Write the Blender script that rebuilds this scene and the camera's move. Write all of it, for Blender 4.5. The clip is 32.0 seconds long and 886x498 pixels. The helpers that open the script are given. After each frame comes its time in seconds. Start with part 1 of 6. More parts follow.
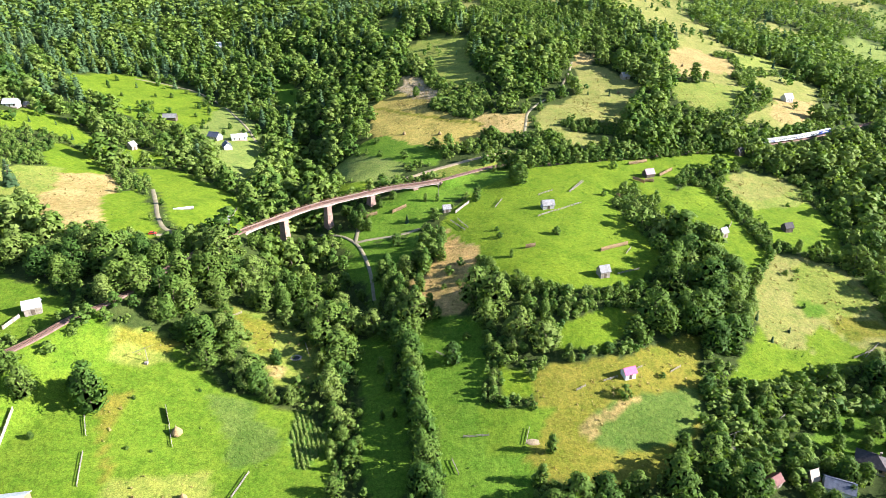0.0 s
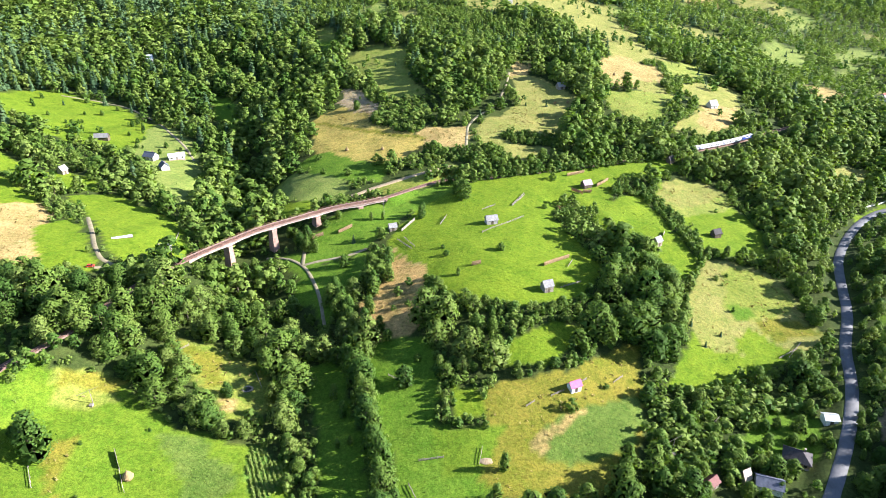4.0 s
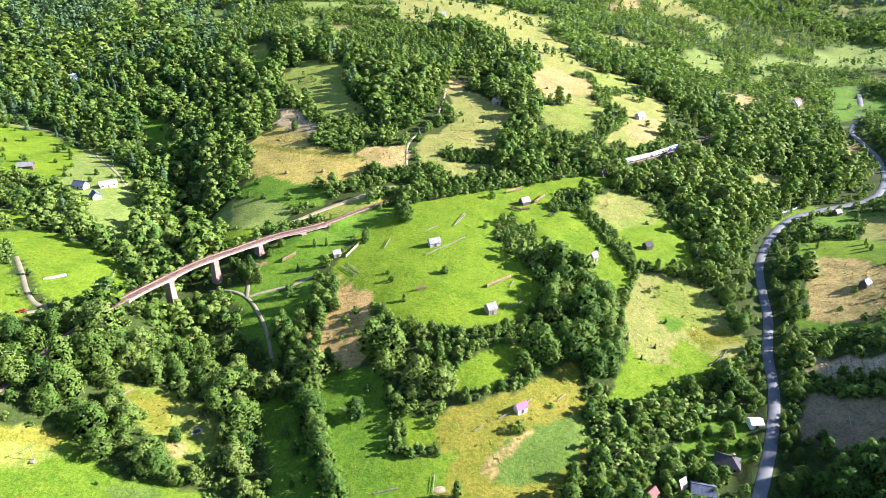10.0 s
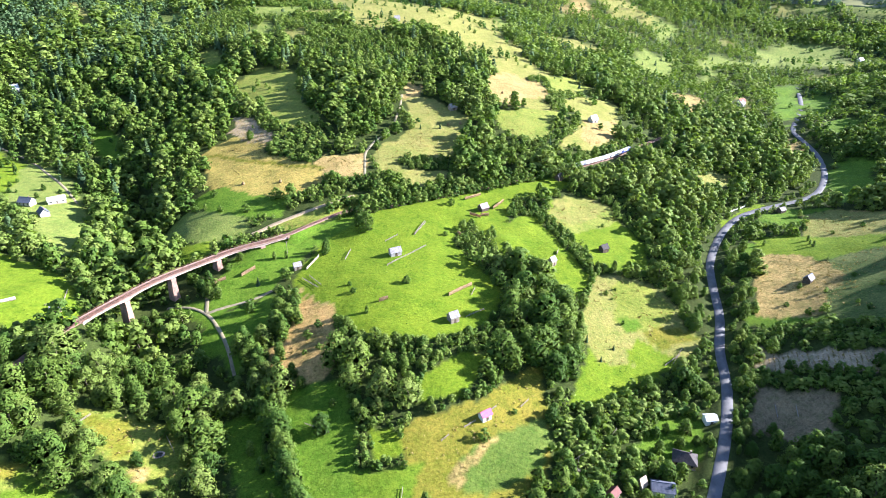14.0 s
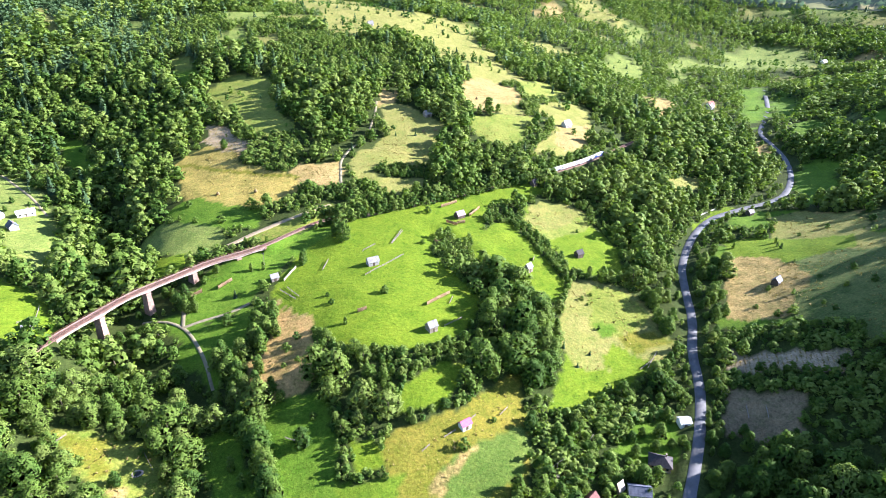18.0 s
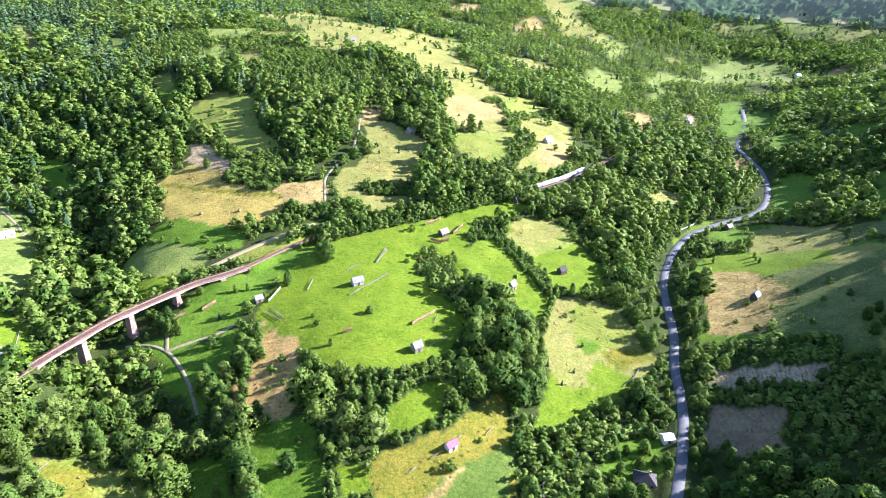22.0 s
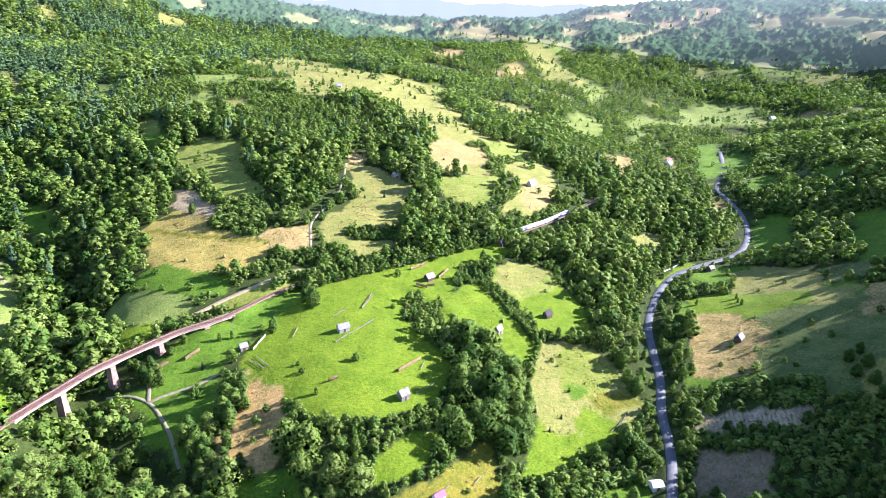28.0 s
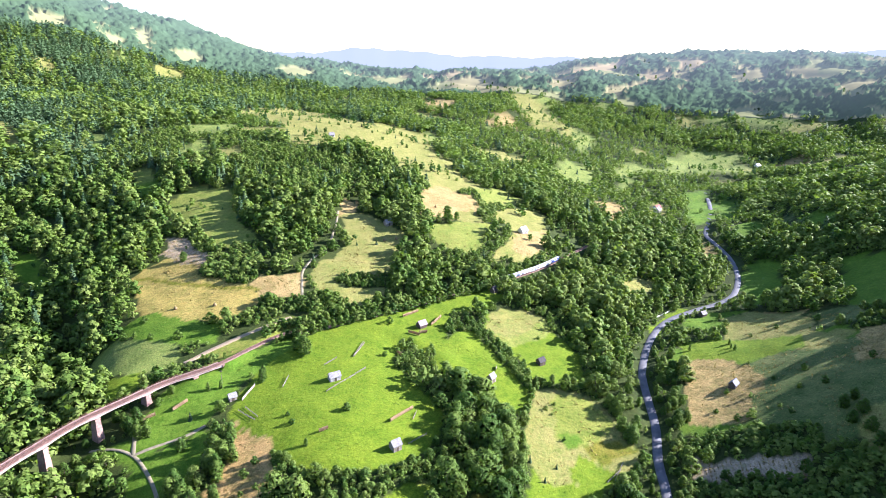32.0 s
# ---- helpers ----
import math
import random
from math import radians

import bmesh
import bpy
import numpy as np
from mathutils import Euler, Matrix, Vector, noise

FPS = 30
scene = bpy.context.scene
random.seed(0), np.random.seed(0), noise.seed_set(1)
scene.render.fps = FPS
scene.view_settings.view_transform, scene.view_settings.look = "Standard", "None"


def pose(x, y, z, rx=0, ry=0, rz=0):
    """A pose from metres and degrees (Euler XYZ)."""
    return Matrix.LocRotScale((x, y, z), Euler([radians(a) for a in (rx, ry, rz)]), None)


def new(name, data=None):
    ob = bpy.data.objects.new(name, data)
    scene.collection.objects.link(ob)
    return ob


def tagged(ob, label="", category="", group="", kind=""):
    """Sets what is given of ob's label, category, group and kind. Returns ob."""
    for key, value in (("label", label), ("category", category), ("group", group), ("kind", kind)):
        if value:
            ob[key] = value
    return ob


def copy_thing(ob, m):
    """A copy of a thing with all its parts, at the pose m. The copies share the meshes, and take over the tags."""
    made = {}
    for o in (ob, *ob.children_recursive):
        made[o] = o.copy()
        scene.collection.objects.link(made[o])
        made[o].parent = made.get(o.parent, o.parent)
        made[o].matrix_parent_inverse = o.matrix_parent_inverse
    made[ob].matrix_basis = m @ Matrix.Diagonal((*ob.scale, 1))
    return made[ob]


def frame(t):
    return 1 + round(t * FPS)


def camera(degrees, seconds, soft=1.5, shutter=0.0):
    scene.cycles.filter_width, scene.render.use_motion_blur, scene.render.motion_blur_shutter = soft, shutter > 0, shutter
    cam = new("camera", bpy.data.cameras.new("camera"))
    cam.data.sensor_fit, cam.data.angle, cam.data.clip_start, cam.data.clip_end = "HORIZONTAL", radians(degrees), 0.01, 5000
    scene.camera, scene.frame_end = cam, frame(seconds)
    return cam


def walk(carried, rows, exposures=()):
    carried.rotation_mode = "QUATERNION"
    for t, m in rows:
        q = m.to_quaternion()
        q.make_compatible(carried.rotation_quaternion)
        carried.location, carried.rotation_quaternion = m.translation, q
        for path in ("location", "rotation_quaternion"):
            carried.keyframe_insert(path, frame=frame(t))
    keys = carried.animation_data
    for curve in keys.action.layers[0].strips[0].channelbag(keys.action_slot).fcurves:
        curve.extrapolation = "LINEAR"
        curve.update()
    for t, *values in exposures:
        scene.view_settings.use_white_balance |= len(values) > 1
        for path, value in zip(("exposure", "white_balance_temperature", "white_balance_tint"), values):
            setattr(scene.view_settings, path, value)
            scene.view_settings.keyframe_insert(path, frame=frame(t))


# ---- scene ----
import itertools

cam = camera(70.8, 32.0, soft=0.8)
# seconds, place of the eye, heading (right of north), pitch and roll in degrees
ROWS = [
    (0, 0.643, -0.457, 176.418, -0.135, -25.944, -0.013),
    (0.5, 0.461, -0.328, 178.032, 0.425, -25.980, 0.030),
    (1, 0.292, -0.237, 179.657, 0.993, -25.993, 0.070),
    (1.5, 0.159, -0.195, 181.276, 1.659, -26.025, 0.106),
    (2, 0.061, -0.184, 182.876, 2.478, -26.010, 0.137),
    (2.5, -0.010, -0.188, 184.450, 3.322, -26.033, 0.162),
    (3, -0.058, -0.201, 185.999, 4.099, -26.014, 0.181),
    (3.5, -0.086, -0.218, 187.522, 4.772, -26.060, 0.194),
    (5.5, -0.098, -0.254, 193.350, 7.355, -26.007, 0.231),
    (6, -0.102, -0.243, 194.763, 8.041, -26.025, 0.248),
    (6.5, -0.109, -0.224, 196.160, 8.639, -26.030, 0.268),
    (7, -0.120, -0.195, 197.541, 9.178, -25.995, 0.290),
    (7.5, -0.145, -0.154, 198.904, 9.740, -26.027, 0.313),
    (8, -0.182, -0.102, 200.225, 10.110, -26.034, 0.336),
    (8.5, -0.228, -0.044, 201.485, 10.378, -26.039, 0.357),
    (9, -0.274, 0.009, 202.667, 10.698, -26.080, 0.374),
    (9.5, -0.312, 0.052, 203.777, 10.963, -26.035, 0.387),
    (10, -0.340, 0.081, 204.813, 11.161, -26.037, 0.395),
    (10.5, -0.358, 0.096, 205.780, 11.349, -26.039, 0.401),
    (11, -0.363, 0.094, 206.680, 11.503, -26.032, 0.405),
    (11.5, -0.354, 0.076, 207.520, 11.654, -26.039, 0.410),
    (12, -0.333, 0.048, 208.300, 11.959, -26.019, 0.417),
    (12.5, -0.312, 0.024, 209.028, 12.824, -26.027, 0.428),
    (13, -0.305, 0.015, 209.723, 13.893, -26.036, 0.442),
    (13.5, -0.318, 0.024, 210.405, 14.631, -26.038, 0.457),
    (14, -0.347, 0.041, 211.081, 15.161, -26.036, 0.473),
    (14.5, -0.389, 0.064, 211.751, 15.542, -26.018, 0.490),
    (16.5, -0.582, 0.055, 214.551, 16.408, -25.975, 0.551),
    (17, -0.622, 0.039, 215.320, 16.711, -25.982, 0.565),
    (17.5, -0.664, 0.028, 216.107, 17.088, -25.993, 0.579),
    (18, -0.710, 0.023, 216.907, 17.533, -25.968, 0.594),
    (18.5, -0.759, 0.026, 217.717, 17.843, -25.962, 0.610),
    (19, -0.812, 0.042, 218.517, 18.111, -25.935, 0.625),
    (19.5, -0.860, 0.067, 219.295, 18.344, -25.875, 0.641),
    (20, -0.896, 0.093, 220.047, 18.535, -25.779, 0.657),
    (20.5, -0.920, 0.116, 220.778, 18.701, -25.597, 0.672),
    (21, -0.930, 0.132, 221.490, 18.875, -25.419, 0.687),
    (21.5, -0.932, 0.140, 222.182, 18.999, -25.177, 0.701),
    (22, -0.934, 0.141, 222.854, 19.143, -24.982, 0.715),
    (22.5, -0.941, 0.137, 223.504, 19.271, -24.724, 0.730),
    (23, -0.956, 0.130, 224.140, 19.410, -24.475, 0.746),
    (23.5, -0.976, 0.127, 224.758, 19.533, -24.241, 0.762),
    (24, -0.997, 0.126, 225.341, 19.654, -23.974, 0.776),
    (24.5, -1.015, 0.129, 225.869, 19.763, -23.703, 0.788),
    (25, -1.032, 0.134, 226.334, 19.890, -23.414, 0.798),
    (25.5, -1.049, 0.143, 226.728, 19.962, -23.110, 0.805),
    (27.5, -1.108, 0.215, 227.585, 20.407, -21.821, 0.806),
    (28, -1.095, 0.222, 227.726, 20.532, -21.424, 0.805),
    (28.5, -1.067, 0.217, 227.841, 20.649, -21.023, 0.803),
    (29, -1.023, 0.199, 227.926, 20.680, -20.610, 0.801),
    (29.5, -0.963, 0.165, 227.979, 20.803, -20.155, 0.797),
    (30, -0.899, 0.113, 228.006, 20.886, -19.733, 0.793),
    (30.5, -0.860, 0.055, 228.021, 20.952, -19.289, 0.787),
    (31, -0.876, 0.008, 228.030, 21.076, -18.773, 0.780),
    (31.5, -0.957, -0.014, 228.031, 21.175, -17.989, 0.771),
    (32, -1.122, 0.003, 228.016, 21.242, -17.137, 0.763),
]
walk(cam, [(t, pose(x, y, z, 90 + pitch, 0, -yaw) @ pose(0, 0, 0, 0, 0, roll)) for t, x, y, z, yaw, pitch, roll in ROWS],
     [(0.0, 2.02, 6200, 13), (9.0, 2.18, 6000, 16), (19.0, 2.29, 5800, 20), (25.0, 2.33, 5650, 23), (32.0, 2.17, 5700, 25)])

# ---- world, sun and exposure ----
SUN_AZ, SUN_EL = radians(95), radians(24)
world = bpy.data.worlds.new("sky")
scene.world = world
world.use_nodes = True
wn = world.node_tree
sky = wn.nodes.new("ShaderNodeTexSky")
sky.sky_type = "NISHITA"
sky.sun_disc = False
sky.sun_elevation, sky.sun_rotation = SUN_EL, SUN_AZ
sky.air_density, sky.dust_density = 1.0, 0.05
wn.links.new(sky.outputs[0], wn.nodes["Background"].inputs[0])
wn.nodes["Background"].inputs[1].default_value = 0.066
sun_lamp = bpy.data.lights.new("sun", "SUN")
sun_lamp.energy, sun_lamp.angle, sun_lamp.color = 5.0, radians(0.6), (1.0, 0.95, 0.86)
sun = new("sun", sun_lamp)
toward = Vector((math.sin(SUN_AZ) * math.cos(SUN_EL), math.cos(SUN_AZ) * math.cos(SUN_EL), math.sin(SUN_EL)))
sun.matrix_world = Matrix.Translation((300, 100, 400)) @ toward.to_track_quat("Z", "Y").to_matrix().to_4x4()


# ---- materials ----
def material(name, rough=0.8, metal=0.0, spec=0.3):
    m = bpy.data.materials.new(name)
    m.use_nodes = True
    b = m.node_tree.nodes["Principled BSDF"]
    b.inputs["Roughness"].default_value = rough
    b.inputs["Metallic"].default_value = metal
    b.inputs["Specular IOR Level"].default_value = spec
    return m, m.node_tree, b


def noise_node(nt, size, detail=4.0, rough=0.6, space="Object"):
    co = nt.nodes.new("ShaderNodeTexCoord")
    n = nt.nodes.new("ShaderNodeTexNoise")
    n.inputs["Scale"].default_value = 1.0 / size
    n.inputs["Detail"].default_value = detail
    n.inputs["Roughness"].default_value = rough
    nt.links.new(co.outputs[space], n.inputs["Vector"])
    return n


def mixer(nt, kind, fac, a, b):
    n = nt.nodes.new("ShaderNodeMix")
    n.data_type, n.blend_type = "RGBA", kind
    for sock, v in ((n.inputs[0], fac), (n.inputs[6], a), (n.inputs[7], b)):
        if isinstance(v, bpy.types.NodeSocket):
            nt.links.new(v, sock)
        elif isinstance(v, (int, float)):
            sock.default_value = v
        else:
            sock.default_value = (*v, 1.0)
    return n.outputs[2]


def ramp(nt, fac, stops):
    n = nt.nodes.new("ShaderNodeValToRGB")
    while len(n.color_ramp.elements) < len(stops):
        n.color_ramp.elements.new(0.5)
    for e, (p, c) in zip(n.color_ramp.elements, stops):
        e.position, e.color = p, (*c, 1.0) if not isinstance(c, (int, float)) else (c, c, c, 1.0)
    nt.links.new(fac, n.inputs[0])
    return n.outputs[0]


def bump(nt, b, height, strength, distance):
    n = nt.nodes.new("ShaderNodeBump")
    n.inputs["Strength"].default_value, n.inputs["Distance"].default_value = strength, distance
    nt.links.new(height, n.inputs["Height"])
    nt.links.new(n.outputs[0], b.inputs["Normal"])


def worn(name, dark, light, size=0.6, rough=0.8, metal=0.0, fine=0.12, strength=0.4):
    """A weathered surface: large blotches between two colours, fine grain and relief, and a small change from object to object."""
    m, nt, b = material(name, rough, metal)
    big, small = noise_node(nt, size), noise_node(nt, fine, 2.0)
    col = ramp(nt, big.outputs[0], ((0.3, dark), (0.7, light)))
    col = mixer(nt, "MULTIPLY", 0.5, col, ramp(nt, small.outputs[0], ((0.3, 0.6), (0.65, 1.15))))
    info = nt.nodes.new("ShaderNodeObjectInfo")
    col = mixer(nt, "MULTIPLY", 0.5, col, ramp(nt, info.outputs["Random"], ((0.0, 0.7), (1.0, 1.2))))
    nt.links.new(col, b.inputs["Base Color"])
    bump(nt, b, small.outputs[0], strength, fine * 0.3)
    return m


def foliage(name, stops, glow=0.3):
    """Leaves: tone from tree to tree and from leaf cluster to leaf cluster, light passing through."""
    m, nt, b = material(name, 0.65, spec=0.1)
    att = nt.nodes.new("ShaderNodeAttribute")
    att.attribute_name = "tone"
    info = nt.nodes.new("ShaderNodeObjectInfo")
    add = nt.nodes.new("ShaderNodeMath")
    add.operation = "ADD"
    nt.links.new(att.outputs["Fac"], add.inputs[0])
    shift = nt.nodes.new("ShaderNodeMath")
    shift.operation = "MULTIPLY_ADD"
    shift.inputs[1].default_value, shift.inputs[2].default_value = 0.5, -0.25
    nt.links.new(info.outputs["Random"], shift.inputs[0])
    nt.links.new(shift.outputs[0], add.inputs[1])
    col = ramp(nt, add.outputs[0], stops)
    fine = noise_node(nt, 0.5, 2.0)
    col = mixer(nt, "MULTIPLY", 0.4, col, ramp(nt, fine.outputs[0], ((0.3, 0.55), (0.7, 1.3))))
    nt.links.new(col, b.inputs["Base Color"])
    tr = nt.nodes.new("ShaderNodeBsdfTranslucent")
    nt.links.new(mixer(nt, "MULTIPLY", 1.0, col, (1.1, 1.25, 0.5)), tr.inputs[0])
    mix = nt.nodes.new("ShaderNodeMixShader")
    mix.inputs[0].default_value = glow
    nt.links.new(b.outputs[0], mix.inputs[1])
    nt.links.new(tr.outputs[0], mix.inputs[2])
    nt.links.new(mix.outputs[0], nt.nodes["Material Output"].inputs[0])
    return m


LEAF = foliage("broad_leaves", ((0.0, (0.032, 0.076, 0.019)), (0.35, (0.074, 0.144, 0.026)), (0.65, (0.128, 0.198, 0.036)), (1.0, (0.188, 0.250, 0.060))), 0.36)
NEEDLE = foliage("spruce_needles", ((0.0, (0.032, 0.066, 0.035)), (0.5, (0.056, 0.106, 0.046)), (1.0, (0.092, 0.150, 0.066))), 0.25)
DRY_LEAF = foliage("dry_grass", ((0.0, (0.170, 0.130, 0.045)), (0.5, (0.320, 0.245, 0.100)), (1.0, (0.480, 0.390, 0.190))), 0.3)
RED_LEAF = foliage("red_leaves", ((0.0, (0.050, 0.008, 0.010)), (1.0, (0.140, 0.020, 0.028))), 0.2)
BARK = worn("bark", (0.06, 0.045, 0.03), (0.16, 0.13, 0.10), 0.5, 0.9)
OLD_WOOD = worn("grey_weathered_boards", (0.16, 0.13, 0.10), (0.34, 0.30, 0.26), 0.9, 0.85)
DARK_WOOD = worn("dark_boards", (0.06, 0.045, 0.035), (0.14, 0.11, 0.08), 0.8, 0.85)
RED_WOOD = worn("reddish_boards", (0.21, 0.13, 0.075), (0.38, 0.25, 0.15), 0.7, 0.85)
SHINGLE = worn("grey_shingles", (0.15, 0.145, 0.15), (0.33, 0.32, 0.325), 0.8, 0.8)
DARK_ROOF = worn("dark_roof_tiles", (0.03, 0.027, 0.031), (0.07, 0.06, 0.064), 0.8, 0.8)
PALE_TIN = worn("pale_tin_roof", (0.36, 0.38, 0.41), (0.60, 0.61, 0.63), 2.0, 0.5, 0.15, 0.3, 0.1)
PINK_TIN = worn("pink_painted_roof", (0.40, 0.06, 0.16), (0.54, 0.11, 0.24), 1.5, 0.6)
MAUVE_TIN = worn("faded_mauve_roof", (0.24, 0.165, 0.215), (0.38, 0.28, 0.34), 1.2, 0.7)
RED_ROOF = worn("red_roof", (0.28, 0.05, 0.04), (0.42, 0.10, 0.07), 1.0, 0.6)
DULL_RED = worn("dull_red_roof", (0.12, 0.035, 0.035), (0.20, 0.07, 0.065), 1.0, 0.7)
PLASTER = worn("white_plaster", (0.60, 0.58, 0.54), (0.80, 0.79, 0.76), 1.6, 0.8)
HAY = worn("hay", (0.18, 0.12, 0.055), (0.34, 0.24, 0.115), 0.5, 0.95, 0, 0.1, 0.9)
ASPHALT = worn("asphalt", (0.11, 0.11, 0.12), (0.19, 0.19, 0.205), 5.0, 0.75)
PALE_WOOD = worn("pale_whitewashed_boards", (0.30, 0.28, 0.27), (0.54, 0.51, 0.49), 1.0, 0.85)
SLATE = worn("slate_blue_roof", (0.08, 0.09, 0.13), (0.17, 0.185, 0.25), 1.2, 0.7)
SAND_ROOF = worn("light_brown_roof", (0.34, 0.26, 0.22), (0.50, 0.42, 0.36), 1.0, 0.7)
RED_HAY = worn("reddish_hay", (0.26, 0.17, 0.09), (0.48, 0.34, 0.20), 0.5, 0.95, 0, 0.1, 0.9)
GRAVEL = worn("gravel", (0.17, 0.145, 0.09), (0.30, 0.26, 0.165), 2.5, 0.95)
BALLAST = worn("rusty_ballast", (0.15, 0.088, 0.07), (0.29, 0.185, 0.15), 1.5, 0.95, 0, 0.12, 0.9)
RUST = worn("rusty_steel", (0.16, 0.075, 0.05), (0.30, 0.16, 0.11), 1.0, 0.6, 0.4)
SLEEPER = worn("tarred_sleeper", (0.07, 0.05, 0.045), (0.15, 0.11, 0.09), 0.5, 0.85)
CONCRETE = worn("pale_concrete", (0.29, 0.22, 0.195), (0.47, 0.38, 0.345), 2.0, 0.85)
DECK = worn("stained_deck_concrete", (0.18, 0.125, 0.105), (0.31, 0.225, 0.195), 1.6, 0.9)
PIER_STONE = worn("reddish_pier_masonry", (0.22, 0.135, 0.11), (0.40, 0.26, 0.215), 1.4, 0.9)
SAND = worn("bare_earth", (0.23, 0.175, 0.10), (0.40, 0.31, 0.20), 1.2, 0.95)
COACH = worn("pale_coach_paint", (0.62, 0.62, 0.63), (0.78, 0.78, 0.78), 3.0, 0.4)
COACH_ROOF = worn("grey_coach_roof", (0.38, 0.38, 0.39), (0.55, 0.55, 0.56), 2.0, 0.6)
BLUE = worn("blue_paint", (0.015, 0.03, 0.16), (0.03, 0.06, 0.26), 2.0, 0.4)
RED_PAINT = worn("red_car_paint", (0.40, 0.02, 0.015), (0.55, 0.04, 0.03), 1.0, 0.3)
UNDER = worn("dark_running_gear", (0.02, 0.02, 0.02), (0.06, 0.055, 0.05), 0.5, 0.7, 0.3)
PANE, _, _pb = material("dark_window_glass", 0.08, 0.0, 0.6)
_pb.inputs["Base Color"].default_value = (0.02, 0.025, 0.03, 1)

# what grows on each kind of open land: two colours, and how strongly old mowing lines show
COVER = {
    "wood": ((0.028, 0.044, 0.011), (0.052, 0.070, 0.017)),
    "lush": ((0.086, 0.148, 0.008), (0.148, 0.204, 0.014)),
    "fade": ((0.128, 0.170, 0.024), (0.215, 0.226, 0.046)),
    # green also covers plots lying in shade, part of that shade in its colour
    "green": ((0.064, 0.132, 0.010), (0.112, 0.186, 0.018)),
    "olive": ((0.108, 0.128, 0.012), (0.200, 0.170, 0.028)),
    "meadow": ((0.125, 0.174, 0.036), (0.195, 0.228, 0.058)),
    "dry": ((0.155, 0.178, 0.038), (0.255, 0.230, 0.075)),
    "dryg": ((0.140, 0.190, 0.030), (0.225, 0.232, 0.055)),
    "gold": ((0.225, 0.188, 0.044), (0.385, 0.298, 0.085)),
    "hay": ((0.230, 0.172, 0.062), (0.400, 0.295, 0.125)),
    "straw": ((0.120, 0.104, 0.032), (0.420, 0.300, 0.118)),
    "brown": ((0.190, 0.148, 0.048), (0.520, 0.330, 0.130)),
    "scrub": ((0.055, 0.095, 0.022), (0.150, 0.165, 0.055)),
    "stubble": ((0.240, 0.190, 0.125), (0.450, 0.355, 0.235)),
    "crop": ((0.060, 0.108, 0.016), (0.125, 0.170, 0.034)),
    "fallow": ((0.140, 0.110, 0.064), (0.245, 0.188, 0.108)),
    "pasture": ((0.070, 0.132, 0.009), (0.122, 0.180, 0.015)),
    "rows": ((0.076, 0.162, 0.025), (0.128, 0.221, 0.034)),
}
KINDS = list(COVER)

# ---- the plan of the land, in metres ----
FIELDS = []


def field(kind, outline):
    FIELDS.append((kind, np.array(outline, float)))


field("pasture", [(-196,184),(-172,197),(-163,203),(-150,203),(-136,208),(-139,221),(-121,226),(-105,212),(-89,204),(-64,196),(-46,189),(-42,169),(-37,130),(-153,122)])
field("pasture", [(-229,259),(-207,257),(-189,252),(-169,239),(-164,216),(-179,210),(-195,207)])
field("fade", [(-104,257),(-85,256),(-59,247),(-53,221),(-61,207),(-70,209),(-80,225),(-94,237)])
field("hay", [(-244,380),(-227,394),(-201,366),(-183,302),(-185,286),(-218,311),(-233,332)])
field("lush", [(-336,436),(-319,481),(-289,472),(-242,443),(-213,447),(-197,420),(-215,411),(-252,426),(-283,440),(-308,424),(-324,417)])
field("lush", [(-271,398),(-265,427),(-225,399),(-219,383),(-241,375),(-246,366)])
field("dryg", [(-285,355),(-264,374),(-243,380),(-229,326),(-238,320),(-251,303)])
field("lush", [(-370,610),(-359,657),(-317,665),(-261,639),(-209,584),(-181,509),(-204,494),(-238,514),(-281,529),(-327,563)])
field("meadow", [(-215,601),(-177,560),(-140,484),(-134,407),(-150,415),(-205,508)])
field("lush", [(-207,406),(-188,417),(-157,395),(-132,373),(-110,327),(-118,318),(-141,315),(-155,322),(-174,359),(-187,373)])
field("lush", [(-202,347),(-189,366),(-169,334),(-150,297),(-169,290),(-180,293)])
field("lush", [(-1,339),(23,382),(49,403),(67,417),(112,426),(161,439),(216,453),(223,447),(188,434),(154,418),(123,389),(110,374),(106,357),(113,320),(119,299),(108,283),(92,268),(79,266),(66,266),(53,269),(36,274),(21,295),(16,310),(4,316)])
field("lush", [(-73,409),(-51,408),(-49,396),(-56,386),(-68,381)])
field("green", [(-45,360),(-34,376),(-12,395),(5,399),(19,384),(7,361),(-2,350),(-17,334),(-41,327),(-33,312),(-35,291),(-54,298),(-51,315),(-58,327),(-77,339),(-62,340),(-50,336)])
field("green", [(-47,319),(-35,326),(-15,333),(-6,321),(-17,309),(-25,289),(-32,275),(-38,276),(-41,298)])
field("brown", [(1,323),(20,310),(18,280),(12,259),(5,251),(-12,257),(-18,266),(-18,284),(-5,300)])
field("lush", [(128,410),(161,431),(224,449),(228,441),(217,430),(170,400),(144,374),(131,366),(122,390)])
field("lush", [(180,268),(205,261),(219,252),(195,244),(181,228),(156,226),(143,219),(125,219),(148,247),(163,264)])
field("hay", [(-38,559),(-24,606),(-7,541),(-19,528)])
field("olive", [(39,216),(79,226),(112,243),(122,243),(115,229),(113,213),(97,181),(73,163),(58,158),(35,165),(32,169),(16,172),(18,188),(37,197)])
field("green", [(-2,194),(19,196),(17,179),(36,169),(32,152),(28,132),(-1,131)])
field("crop", [(53,188),(68,201),(101,214),(111,213),(108,201),(91,182),(67,176),(57,179)])
field("crop", [(-95,197),(-93,203),(-79,201),(-68,192),(-60,175),(-72,166),(-79,166)])
field("rows", [(-62,193),(-54,193),(-44,177),(-46,168),(-56,166)])
